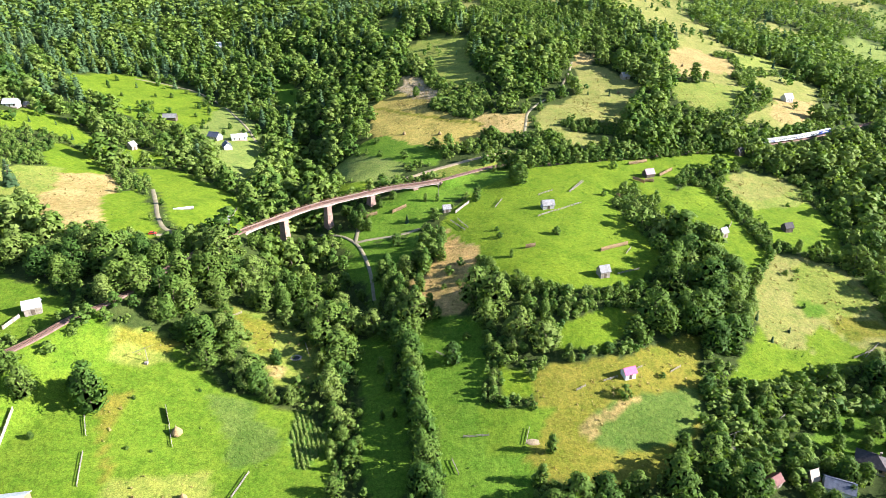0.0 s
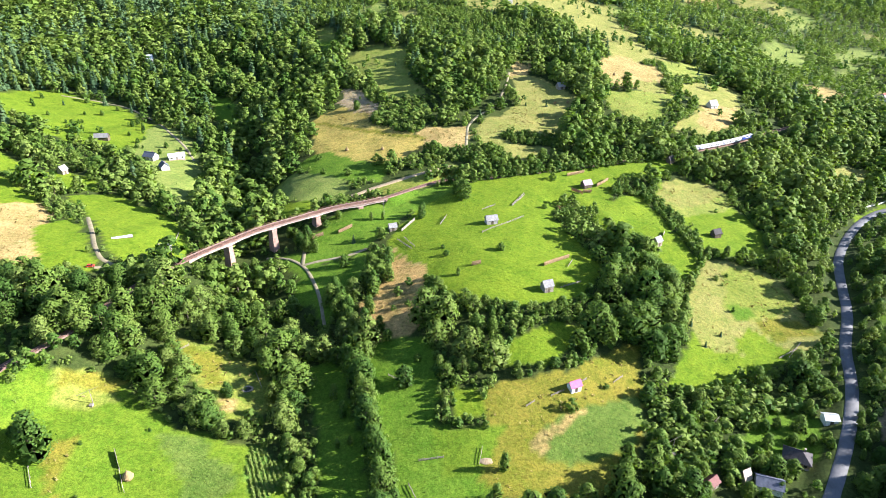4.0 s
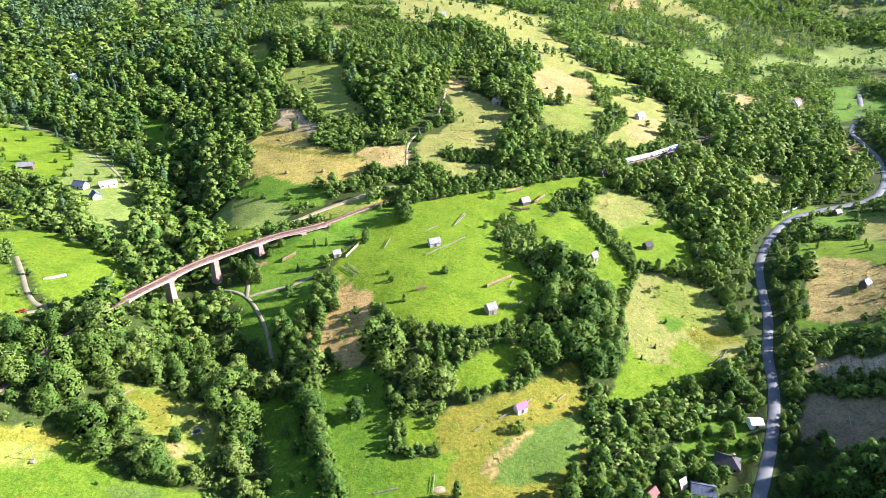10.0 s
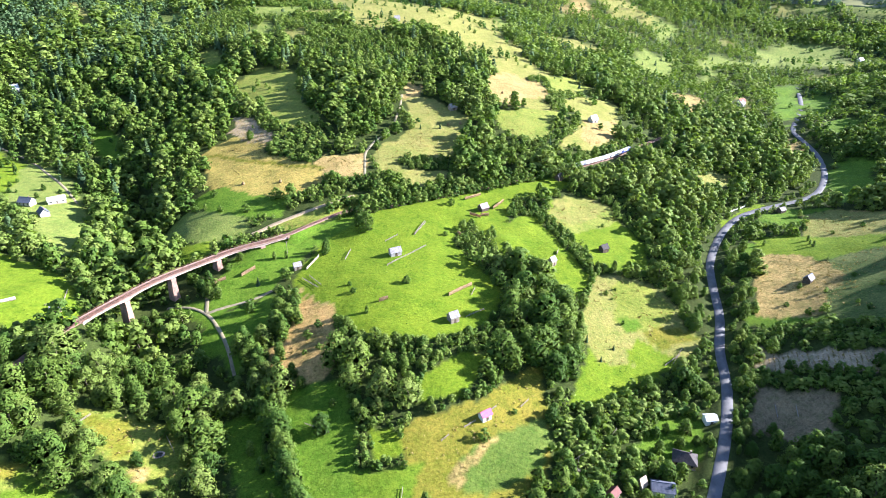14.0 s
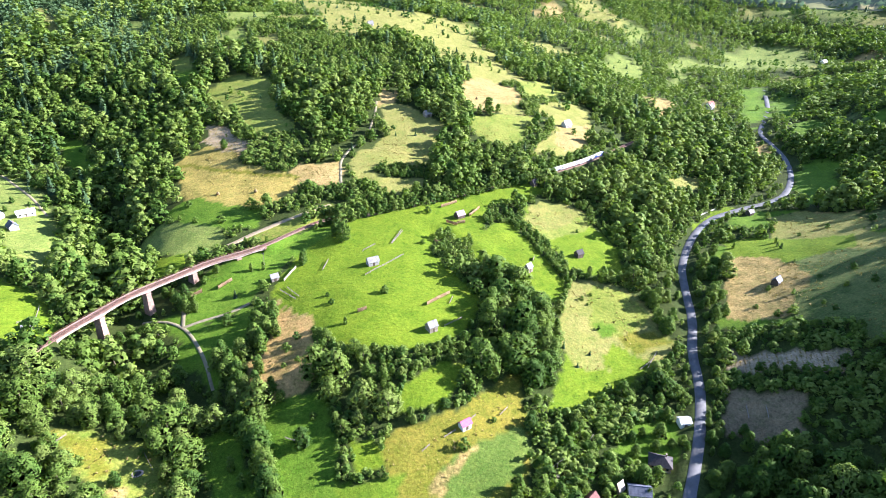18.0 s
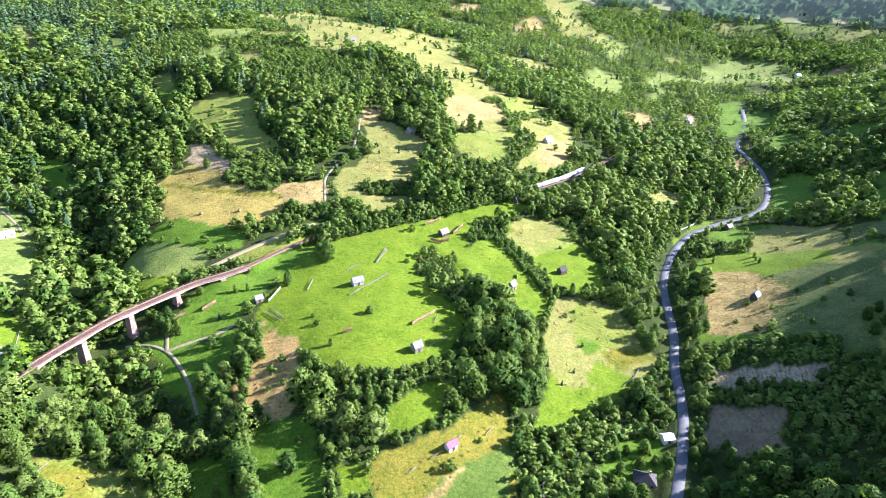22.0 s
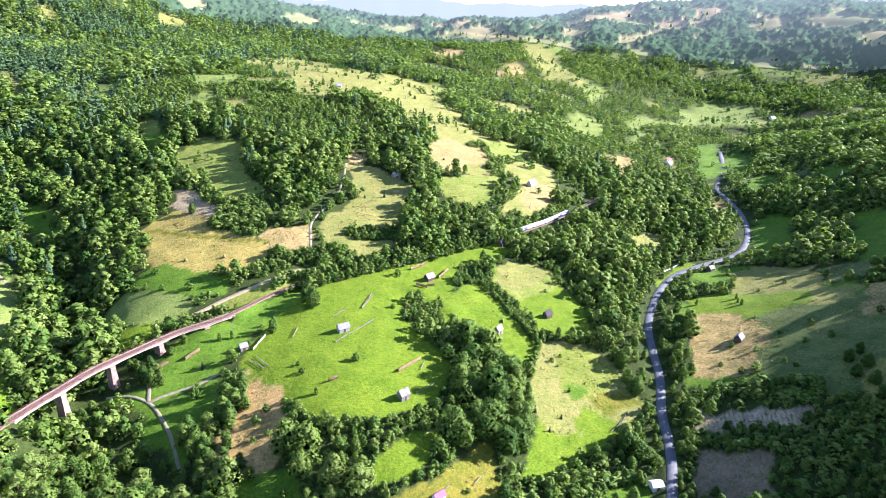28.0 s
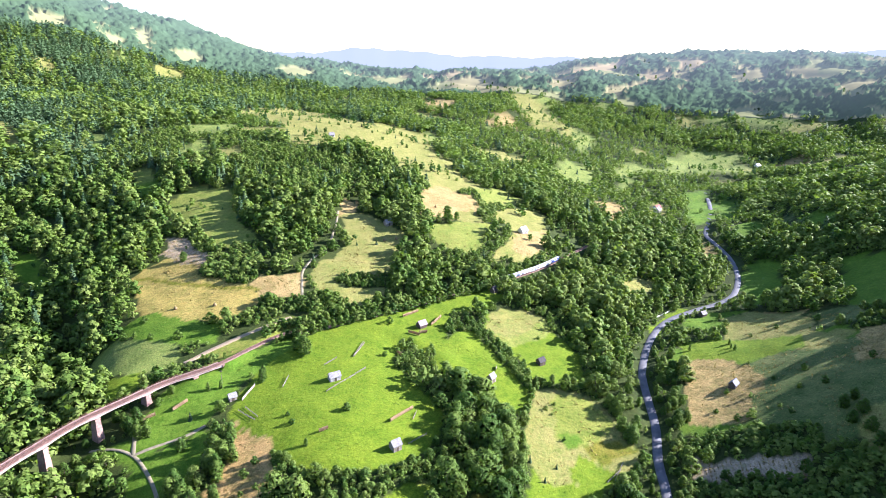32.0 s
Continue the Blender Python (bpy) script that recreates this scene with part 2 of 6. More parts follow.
field("olive", [(-129,190),(-125,193),(-122,194),(-120,175),(-110,148),(-112,147)])
field("fade", [(-114,156),(-81,164),(-71,129),(-106,125)])
field("fade", [(-141,220),(-121,226),(-114,213),(-123,206),(-135,208)])
field("green", [(-13,254),(18,251),(19,223),(16,192),(-2,188),(-7,203),(-11,227)])
field("fade", [(52,230),(63,248),(83,253),(94,255),(85,242),(64,227)])
field("lush", [(337,387),(387,409),(399,405),(349,382),(321,365)])
field("straw", [(314,319),(346,302),(338,282),(307,249),(285,243),(269,258),(284,286)])
field("straw", [(401,365),(443,366),(460,339),(419,310),(390,327),(375,336)])
field("green", [(326,344),(375,338),(412,308),(430,288),(420,262),(382,286),(341,303),(309,317),(312,329)])
field("scrub", [(352,296),(385,288),(432,253),(333,180),(301,195),(301,223),(298,239)])
field("stubble", [(250,238),(293,201),(276,184),(244,210),(235,221)])
field("fallow", [(225,212),(254,191),(238,168),(223,170),(208,184)])
field("green", [(266,263),(299,236),(303,204),(284,213),(248,242)])
field("green", [(168,208),(188,202),(176,182),(162,178),(150,191)])
field("green", [(565,388),(618,375),(472,277),(474,319)])
field("straw", [(428,277),(442,243),(378,202),(393,251)])
field("dry", [(337,204),(363,191),(317,160),(308,183)])
field("dry", [(408,313),(428,277),(403,266),(382,290)])
field("gold", [(-64,553),(-44,568),(-24,570),(-10,522),(16,501),(34,472),(27,464),(4,449),(-46,472),(-62,500)])
field("hay", [(35,504),(66,506),(63,462),(49,463),(29,473)])
field("green", [(-69,472),(-55,488),(-37,471),(0,445),(-5,425),(-24,427),(-54,445)])
field("meadow", [(-94,446),(-75,464),(-37,436),(-27,421),(-32,401),(-50,404),(-77,419)])
field("dry", [(77,498),(117,527),(168,541),(157,514),(114,473),(72,470)])
field("dry", [(83,470),(125,477),(137,467),(97,438)])
field("green", [(-179,667),(-149,647),(-132,574),(-154,573)])
field("dry", [(376,478),(411,474),(363,432)])
field("green", [(579,411),(605,378),(499,303),(503,351)])
field("dry", [(72,499),(83,521),(125,527),(153,531),(150,504),(121,492),(92,471),(75,478)])
field("dry", [(92,447),(109,465),(140,472),(132,461),(104,445)])
field("hay", [(25,505),(43,506),(65,501),(61,472),(35,476),(24,489)])
field("lush", [(135,223),(158,235),(182,257),(194,251),(201,242),(182,233),(152,221)])
field("wood", [(258,251),(284,239),(314,214),(310,206),(287,214),(263,229),(250,240)])
field("wood", [(238,221),(257,210),(282,190),(270,179),(249,193),(227,209)])
field("fade", [(-18,407),(5,423),(43,440),(64,439),(58,429),(23,408),(0,399)])
field("lush", [(-154,347),(-155,377),(-145,382),(-130,365),(-120,347),(-115,335),(-121,326),(-131,329),(-144,331)])
field("green", [(529,476),(566,474),(552,446),(481,393),(449,389),(471,421)])
field("dry", [(396,367),(435,371),(454,346),(444,324),(405,300),(384,323),(374,338)])
field("pasture", [(-162,201),(-159,214),(-152,223),(-143,226),(-135,208),(-149,201)])
field("green", [(364,382),(408,393),(438,378),(407,372),(381,359),(364,375)])
field("dry", [(407,372),(435,376),(456,339),(432,315),(413,318),(392,330),(375,341)])
field("lush", [(340,354),(375,340),(391,318),(410,305),(397,290),(368,293),(341,306),(318,326)])
field("scrub", [(366,295),(386,286),(404,267),(386,249),(360,219),(345,228),(328,244),(308,245),(339,277)])
field("straw", [(316,326),(346,311),(350,292),(336,272),(309,254),(287,265),(288,289)])
field("dry", [(402,299),(421,288),(418,277),(399,269),(387,282)])
field("straw", [(406,260),(425,257),(423,244),(388,220),(383,240)])
field("scrub", [(458,331),(480,311),(460,292),(426,293),(424,304)])
field("green", [(531,476),(562,468),(513,407),(474,382),(443,384),(474,424)])
field("green", [(564,395),(599,400),(577,371),(495,314),(487,326),(525,370)])
field("meadow", [(-154,922),(-136,965),(-108,980),(-107,946),(-124,907),(-142,895),(-152,901)])
field("dry", [(-272,1069),(-256,1075),(-245,1022),(-213,946),(-202,927),(-208,919),(-215,924),(-216,901),(-230,929),(-248,1004),(-259,1009)])
field("meadow", [(-33,846),(-20,888),(-2,900),(11,879),(10,839),(-4,831),(-23,838)])
field("dry", [(17,852),(48,859),(44,817),(25,812)])
field("dryg", [(-83,813),(-73,818),(-54,797),(-58,774),(-75,774),(-82,786)])
field("green", [(-76,778),(-53,767),(-53,724),(-66,727),(-74,748)])
field("dryg", [(-23,735),(-2,734),(6,721),(29,706),(29,680),(25,659),(32,609),(37,583),(28,567),(18,566),(10,560),(-3,579),(-12,599),(-22,630),(-38,678),(-44,694),(-32,709),(-22,720)])
field("meadow", [(-18,971),(51,988),(46,922),(18,919),(-14,922)])
field("dry", [(65,1283),(113,1307),(180,1412),(220,1439),(237,1269),(246,1111),(268,1040),(312,1059),(337,1044),(355,1009),(343,948),(330,898),(332,863),(333,814),(296,773),(272,751),(261,762),(239,752),(236,779),(233,807),(231,839),(210,822),(211,860),(174,860),(155,845),(112,847),(112,905),(92,921),(46,922),(49,951),(113,963),(102,1008),(82,1066),(60,1114)])
field("dry", [(266,787),(317,824),(330,797),(324,763),(338,731),(313,699),(287,692),(271,666),(245,667),(254,701),(253,742)])
field("hay", [(229,669),(279,707),(279,680),(297,664),(289,619),(262,599),(237,585),(216,587),(209,601)])
field("dry", [(246,607),(275,619),(270,580),(247,578)])
field("dryg", [(310,696),(347,724),(370,719),(363,672),(345,648),(316,643),(300,647)])
field("dryg", [(207,573),(235,579),(262,581),(286,579),(267,556),(241,524),(223,510),(218,520),(207,530),(200,541)])
field("dry", [(301,619),(345,641),(373,642),(343,572),(306,518),(282,494),(262,490),(262,505),(239,499),(254,518),(279,537),(298,567),(294,580),(290,593)])
field("hay", [(302,570),(342,580),(308,526),(283,507),(281,522)])
field("hay", [(130,645),(151,640),(141,611),(122,608)])
field("dry", [(124,609),(143,612),(157,596),(166,580),(174,564),(163,538),(146,527),(132,520),(110,520),(104,525),(116,544),(123,578),(121,593)])
field("dry", [(118,532),(158,537),(160,518),(144,492),(113,492)])
field("meadow", [(564,930),(593,941),(621,940),(644,936),(579,838),(539,811),(522,816),(527,857)])
field("meadow", [(688,921),(713,921),(695,885),(674,842),(617,797),(597,794)])
field("green", [(692,752),(767,786),(701,711),(650,651),(613,619),(577,593),(588,619),(633,683)])
field("meadow", [(890,1031),(964,1052),(1017,1001),(1043,974),(983,920),(894,867),(870,903),(847,934),(832,954)])
field("hay", [(1009,885),(1079,909),(1097,890),(1092,870),(1031,848),(1001,851)])
field("hay", [(517,721),(544,716),(503,645),(487,649),(482,669)])
field("dry", [(618,733),(632,720),(575,657),(558,658)])
field("dry", [(368,470),(410,476),(386,443),(357,436),(347,441)])
field("hay", [(558,563),(549,535),(515,498),(507,503),(517,526)])
field("green", [(597,566),(655,595),(663,567),(623,534),(591,540)])
field("green", [(741,735),(738,686),(642,601),(634,622)])
field("green", [(538,481),(552,462),(535,431),(473,379),(457,373),(451,393),(481,429)])
field("scrub", [(684,573),(697,561),(644,508),(636,521)])
field("green", [(689,547),(689,502),(651,478),(646,501)])
field("green", [(554,386),(572,379),(492,320),(484,325)])
field("dry", [(421,976),(457,959),(490,922),(528,921),(500,901),(440,882),(411,941)])
field("meadow", [(724,1131),(780,1147),(745,1072),(677,1025)])
field("hay", [(788,1829),(694,1784),(651,1873)])
field("dry", [(688,1769),(815,1759),(793,1555),(750,1545),(702,1629),(671,1659)])
field("hay", [(528,1519),(593,1456),(528,1297),(453,1282)])
field("dry", [(770,1503),(825,1497),(828,1424),(790,1273),(690,1163),(686,1204),(685,1270)])
field("hay", [(547,1181),(655,1285),(683,1261),(575,1150)])
field("dry", [(991,1726),(1069,1661),(972,1522),(918,1565)])
field("hay", [(1329,1792),(1245,1676),(1120,1685),(1046,1717)])
field("dry", [(1056,1514),(1111,1499),(1050,1414)])
field("hay", [(1253,1598),(1345,1570),(1261,1483),(1211,1524)])
field("dry", [(1026,1461),(1224,1554),(1206,1512),(1029,1404)])
field("hay", [(1406,1639),(1457,1566),(1383,1493),(1368,1571)])
field("dry", [(1504,1504),(1555,1463),(1469,1397)])
field("dry", [(1517,1174),(1626,1127),(1545,1068),(1489,1131)])
field("meadow", [(1162,1233),(1272,1239),(1314,1212),(1229,1057),(1185,1087),(1237,1210)])
field("meadow", [(848,992),(1015,1060),(1044,973),(882,856),(797,903)])
field("meadow", [(-340,1766),(-278,1801),(-256,1752),(-272,1714),(-325,1700)])
field("dry", [(-294,1491),(-259,1510),(-260,1453),(-282,1453)])
field("meadow", [(-235,1880),(-186,1850),(-198,1780)])
field("meadow", [(-206,1764),(-159,1805),(-152,1693),(-181,1698)])
field("meadow", [(-143,1914),(-105,1912),(-92,1837),(-96,1761),(-115,1780)])
field("meadow", [(-181,1646),(-139,1706),(-134,1627),(-174,1587)])
field("dry", [(-98,1649),(-44,1691),(-13,1631),(-77,1545)])
field("meadow", [(220,1854),(310,1894),(317,1816),(221,1721)])
field("meadow", [(-54,1811),(13,1864),(31,1784),(-28,1744)])
field("pasture", [(-101,202),(-96,205),(-75,200),(-63,196),(-45,189),(-43,167),(-79,163),(-87,182)])
field("crop", [(-96,201),(-92,203),(-87,200),(-78,198),(-75,195),(-76,192),(-69,187),(-64,180),(-63,173),(-67,169),(-71,167),(-76,166),(-79,169),(-80,176),(-86,185),(-91,192)])
field("rows", [(-61,194),(-55,196),(-50,192),(-45,184),(-45,177),(-50,172),(-51,167),(-56,167),(-59,176),(-60,186)])
field("olive", [(-130,192),(-122,193),(-122,189),(-121,181),(-119,171),(-115,159),(-117,159),(-121,171),(-127,183)])
field("olive", [(-137,219),(-124,225),(-112,224),(-116,220),(-118,218),(-128,217),(-134,213)])
field("olive", [(-104,255),(-97,255),(-81,251),(-78,247),(-76,232),(-83,230),(-88,236),(-101,249)])
field("hay", [(-76,222),(-68,225),(-65,221),(-67,215),(-72,214)])
field("stubble", [(-39,617),(-19,597),(1,560),(-2,535),(-26,554),(-44,582)])
field("olive", [(-63,552),(-40,536),(-18,517),(12,494),(33,484),(32,481),(11,490),(-18,511),(-40,530),(-62,546)])
field("wood", [(-25,642),(-14,623),(9,574),(22,551),(38,524),(33,504),(28,494),(12,496),(4,508),(-4,537),(-12,576),(-21,610)])
field("straw", [(53,188),(63,196),(73,201),(81,206),(76,199),(65,192),(60,185),(56,182)])
field("wood", [(158,402),(176,425),(200,427),(245,430),(254,404),(248,350),(240,320),(190,318),(172,293),(150,290),(126,335),(126,360),(133,363),(146,375)])
field("lush", [(152,386),(166,399),(177,392),(181,368),(184,342),(187,328),(182,315),(170,301),(159,304),(160,324),(147,340),(133,350),(131,358)])
field("lush", [(194,414),(208,420),(233,423),(246,413),(245,399),(245,383),(245,370),(245,356),(241,340),(228,326),(209,324),(198,328),(197,344),(195,359),(192,377),(189,398)])
field("dryg", [(190,396),(201,404),(226,404),(246,410),(245,388),(225,380),(193,372)])
field("dry", [(192,408),(208,420),(233,423),(246,413),(244,402),(224,394),(203,383),(191,389)])
field("dry", [(189,318),(209,317),(226,307),(231,292),(224,276),(224,268),(227,259),(221,249),(205,241),(195,240),(154,247),(157,261),(155,268),(160,282),(172,295)])
field("fade", [(194,311),(208,313),(223,305),(227,290),(220,276),(204,269),(193,266),(183,269),(180,277),(189,291)])
field("olive", [(189,265),(215,270),(222,268),(225,259),(221,254),(198,250)])
field("lush", [(184,262),(198,249),(204,242),(195,240),(172,244),(176,256)])
field("green", [(183,279),(197,278),(196,270),(181,269)])
field("green", [(-8,380),(-4,387),(8,396),(20,403),(40,416),(50,417),(46,404),(44,398),(40,394),(30,386),(22,378),(4,362)])
field("wood", [(87,485),(103,492),(121,489),(141,480),(150,466),(139,461),(128,466),(108,471),(92,476)])
field("green", [(-42,244),(-31,252),(-22,236),(-19,215),(-13,194),(-12,180),(-13,131),(-22,131),(-31,180),(-33,202),(-38,223)])
field("pasture", [(16,198),(35,199),(44,195),(37,182),(31,174),(16,174)])
field("lush", [(25,219),(37,217),(38,203),(24,202)])
field("lush", [(46,230),(58,246),(82,254),(94,249),(80,235),(66,226)])
field("hay", [(1,328),(6,320),(12,313),(18,310),(19,312),(12,315.5),(7,322),(3,330)])
ROAD = [(149,142),(167,160),(184,178),(198,194),(215,217),(230,244),(249,270),(268,304),(285,330),(321,366),(358,391),(400,402),(432,407),(462,420),(503,456),(537,501),(557,542),(573,577),(618,621),(668,671),(745,763)]
RAIL = [(-182.8,172.2),(-171.8,187.8),(-160.5,204.1),(-154.2,221.2),(-143.6,233.7),(-125.0,281.2),(-109.2,306.9),(-94.3,324.9),(-76.8,344.6),(-56.0,359.6),(-34.5,374.7),(-6.4,386.5),(19.7,406.7),(42.5,421.9),(61.7,419.5),(83.8,424.5),(131.4,435.4),(173.2,448.0),(224.8,463.2),(284.5,486.3),(330.1,512.1),(394.9,550.6)]
DIRT = [(49,438),(31,432),(6,422),(-12,414),(-25,406)]
PATHS = [[(-74,343),(-62,338),(-51,328),(-45,316),(-39,298),(-35,277)],[(-51,328),(-39,330),(-23,332),(-14,336)],[(-51,328),(-51,345),(-50,362)]]
HEDGES = [(125,477,14,6),(172,418,7,6),(180,401,7,6),(185,379,6,5),(188,361,7,6),(190,346,6,5),(191,333,8,7),(188,319,8,7),(182,306,8,7),(120,355,16,7),(139,372,16,6),(161,393,16,6),(172,386,16,5),(175,364,16,5),(180,345,18,5),(187,333,18,6),(185,324,16,6),(17,506,25,8),(38,447,25,8),(71,440,28,9),(108,445,28,10),(-25,499,16,6),(-21,412,18,5),(-53,443,16,5),(-289,410,30,6),(-268,412,30,5),(-194,369,22,5),(-177,379,20,6),(-150,373,16,6),(-260,379,22,5),(177,401,12,4),(186,374,12,5),(191,349,12,5),(190,326,12,5),(181,308,12,6),(144,387,12,5),(126,367,13,6),(-40,186,14,8),(-40,171,14,9),(24,226,14,8),(29,210,14,7),(22,204,12,6),(-169,232,14,3),(-170,213,13,3),(-163,240,13,4),(-184,226,14,4),(262,241,12,5),(278,232,12,5),(295,221,12,5),(307,214,12,6),(240,211,12,5),(253,201,12,5),(267,193,12,5),(274,186,12,6),(-118,322,14,4),(-128,318,12,5),(-113,335,10,4),(44,263,15,8),(61,262,15,7),(79,259,15,6),(100,263,13,8),(51,243,14,7),(67,239,14,6),(86,243,13,8),(18,277,13,7),(26,288,12,6),(-315,514,20,6),(-295,508,20,6),(-273,499,20,6),(-253,494,20,5),(-234,489,18,6),(-214,474,18,7),(-12,534,16,7),(7,511,16,6),(20,494,14,6),(80,499,16,6),(96,489,16,6),(113,482,16,6),(423,241,34,5),(375,207,30,5),(480,286,30,6),(365,360,12,4),(382,356,10,4),(443,280,14,6),(244,354,14,7),(252,385,14,7),(231,327,14,7),(255,414,12,6)]
# stretches of young, low wood on the hillside and up the valley
SCRUBLAND = [(10,900,95,7),(100,980,90,7),(-60,880,60,8),(110,770,80,9),(60,800,60,8),(300,640,60,6),(230,520,50,6),(760,930,190,12),(640,1080,190,12),(900,1000,160,12),(560,700,110,12),(330,600,60,8),(139,203,26,8),(120,188,26,8),(162,219,26,8),(300,194,45,8),(336,214,40,6),(266,169,40,6),(-14,597,22,7),(16,521,26,7),(11,550,34,6),(-8,593,26,6)]
CLIMB = [(61,461),(65,487),(69,506),(81,526),(97,545),(114,587),(123,618)]
LANE_UP = [(-318,653),(-263,643),(-220,606),(-182,552),(-157,507)]
LANE = [(-154,303),(-145,307),(-153,311),(-161,323),(-171,344),(-183,368)]
# hills and hollows: place, breadth and height
HILLS = []
HILLS += [(-72, 360, 107, -34.3), (2500, 1500, 935, -24.7), (-1500, 500, 560, 156.4), (-1500, 2500, 933, 60.2), (300, -400, 275, 14.1), (164, 580, 163, -16.3), (424, 263, 169, -17.8), (150, 956, 281, 11.9), (0, 130, 95, -19.0), (-300, -300, 263, 7.1), (700, 2500, 805, -77.7), (800, 400, 295, 48.1), (-350, 250, 184, -43.3), (-450, 600, 251, -85.6), (1500, 100, 518, 140.0), (866, 968, 399, -11.1), (156, 143, 98, -24.5), (81, 278, 63, 4.2), (135, 1393, 421, -124.4), (-700, 200, 297, 4.5), (161, 326, 92, 9.3), (-600, 1500, 507, -235.4)]
HILLS += [(-59, 555, 157, 42.5), (0, 0, 135, -23.9), (-110, 191, 110, 23.1), (1132, 1525, 588, 24.8), (-210, 875, 271, 95.3), (-400, 0, 220, -20.5), (0, -200, 198, -36.6), (-209, 1939, 602, 356.3), (400, -100, 209, -25.1), (48, 412, 104, 24.4), (13, 272, 68, 38.9), (-700, 700, 336, 81.8), (1700, 2100, 848, 23.8), (260, 156, 123, -33.6), (316, 500, 167, 27.0), (1300, 600, 467, 9.6), (1641, 1141, 636, 136.4), (630, 637, 274, -94.9), (-208, 520, 174, -22.6), (-600, 2600, 838, 71.2), (79, 217, 64, -3.6), (595, 1485, 485, -42.9)]
HILLS += [(277, 677, 206, 8.8), (289, 332, 130, -16.0), (-330, 420, 189, 93.0), (-126, 283, 113, 72.8), (130, 442, 118, -62.1), (214, 247, 102, 7.5), (559, 386, 218, -13.1), (78, 130, 91, 2.2), (500, 150, 197, 48.0), (243, 1935, 597, 94.4), (6, 221, 71, 10.3), (-224, 1077, 333, -11.7), (0, 2700, 841, -92.1), (-900, 1300, 510, -33.1), (-130, 429, 136, -20.2), (2, 354, 90, -10.2), (377, 403, 165, -70.0), (873, 582, 334, 40.2), (663, 1175, 407, 169.5), (32, 183, 75, 10.4), (782, 1731, 582, -5.1), (155, 222, 84, -5.2)]
HILLS += [(1071, 1119, 481, -262.1), (1200, 2300, 807, -9.8), (-78, 130, 111, 6.4), (64, 348, 83, -5.2), (327, 192, 140, 42.9), (1100, 800, 431, -48.9), (224, 461, 138, 48.5), (-152, 354, 128, -16.1), (-800, 1700, 595, 358.9), (208, 346, 109, 17.6), (0, 78, 110, -1.1), (729, 748, 320, 3.2), (-381, 1657, 527, -38.5), (-156, 156, 128, -40.7), (642, 1999, 645, 65.3), (195, 176, 101, -15.5), (-20, 247, 77, -74.3), (-169, 247, 125, -34.6), (0, 429, 113, 13.4), (349, 1664, 516, -66.7), (1333, 1133, 551, -53.8), (-52, 1699, 520, -146.1)]
HILLS += [(78, 312, 73, -5.1), (317, 278, 135, -4.2), (1396, 1568, 656, 208.1), (238, 304, 112, -37.3), (-143, 559, 171, -52.3), (-270, 775, 251, -86.3), (300, 2500, 780, -40.7), (32, 1250, 374, 83.2)]
# the stream's ravine under the bridge
for x, y, deep in ((-150, 590, 4), (-140, 565, 5), (-130, 540, 5), (-121, 515, 5), (-114, 490, 5), (-108, 465, 5), (-104, 440, 5), (-103, 415, 5), (-100, 390, 5), (-96, 365, 4.5), (-90, 342, 4), (-84, 320, 4), (-75, 300, 4), (-62, 282, 3.5), (-46, 268, 3)):
    HILLS.append((x, y, 15, -deep * 1.4))
# the bank that rises to the bridge's far end
HILLS += [(-105, 430, 24, -8), (-112, 470, 24, -9), (-120, 510, 24, -8)]
HILLS += [(-44, 362, 11, 2.2), (-28, 372, 11, 2.6), (-14, 380, 11, 2.6), (-20, 362, 12, 1.2)]
# an old bank and two knolls on the terrace
HILLS += [(116, 381, 6, -2.4), (127, 387, 6, 1.6), (140, 359, 7, 2.2), (40, 386, 9, 1.8), (28, 380, 7, -1.2)]
# farmyards kept clear of trees
SITES = [(63,350,7),(81,278,6),(164,333,6),(210,348,6),(140,406,8),(2,353,6),(221,450,7),(79,215,6),(-239,539,10),(-230,446,6),(-127,333,6),(-177,230,7),(-137,140,10),(-322,482,6),(165,579,7),(318,278,7),(395,389,7),(192,199,7),(146,168,9),(138,172,5),(122,169,7),(546,628,7),(-329,474,9),(-189,503,9),(-170,506,10),(-173,483,8),(-269,769,8),(310,566,8),(166,181,9),(175,901,7),(1012,912,10),(576,673,8),(590,690,8)]


def inside(x, y, poly):
    hit = np.zeros(x.shape, bool)
    px, py = poly[:, 0], poly[:, 1]
    for i in range(len(poly)):
        x0, y0, x1, y1 = px[i - 1], py[i - 1], px[i], py[i]
        if y0 == y1:
            continue
        cross = (y0 > y) != (y1 > y)
        hit ^= cross & (x < (x1 - x0) * (y - y0) / (y1 - y0) + x0)
    return hit


def wave(x, y, size, seed=0.0):
    """A cheap smooth unevenness of about -1 to 1."""
    a, b = x / size, y / size
    return (np.sin(1.7 * a + 2.3 * np.sin(0.9 * b + seed)) + np.sin(1.3 * b - 0.8 * a + 1.9 * np.sin(1.1 * a + seed * 2)) + np.sin(0.7 * (a + b) + seed * 3)) / 3


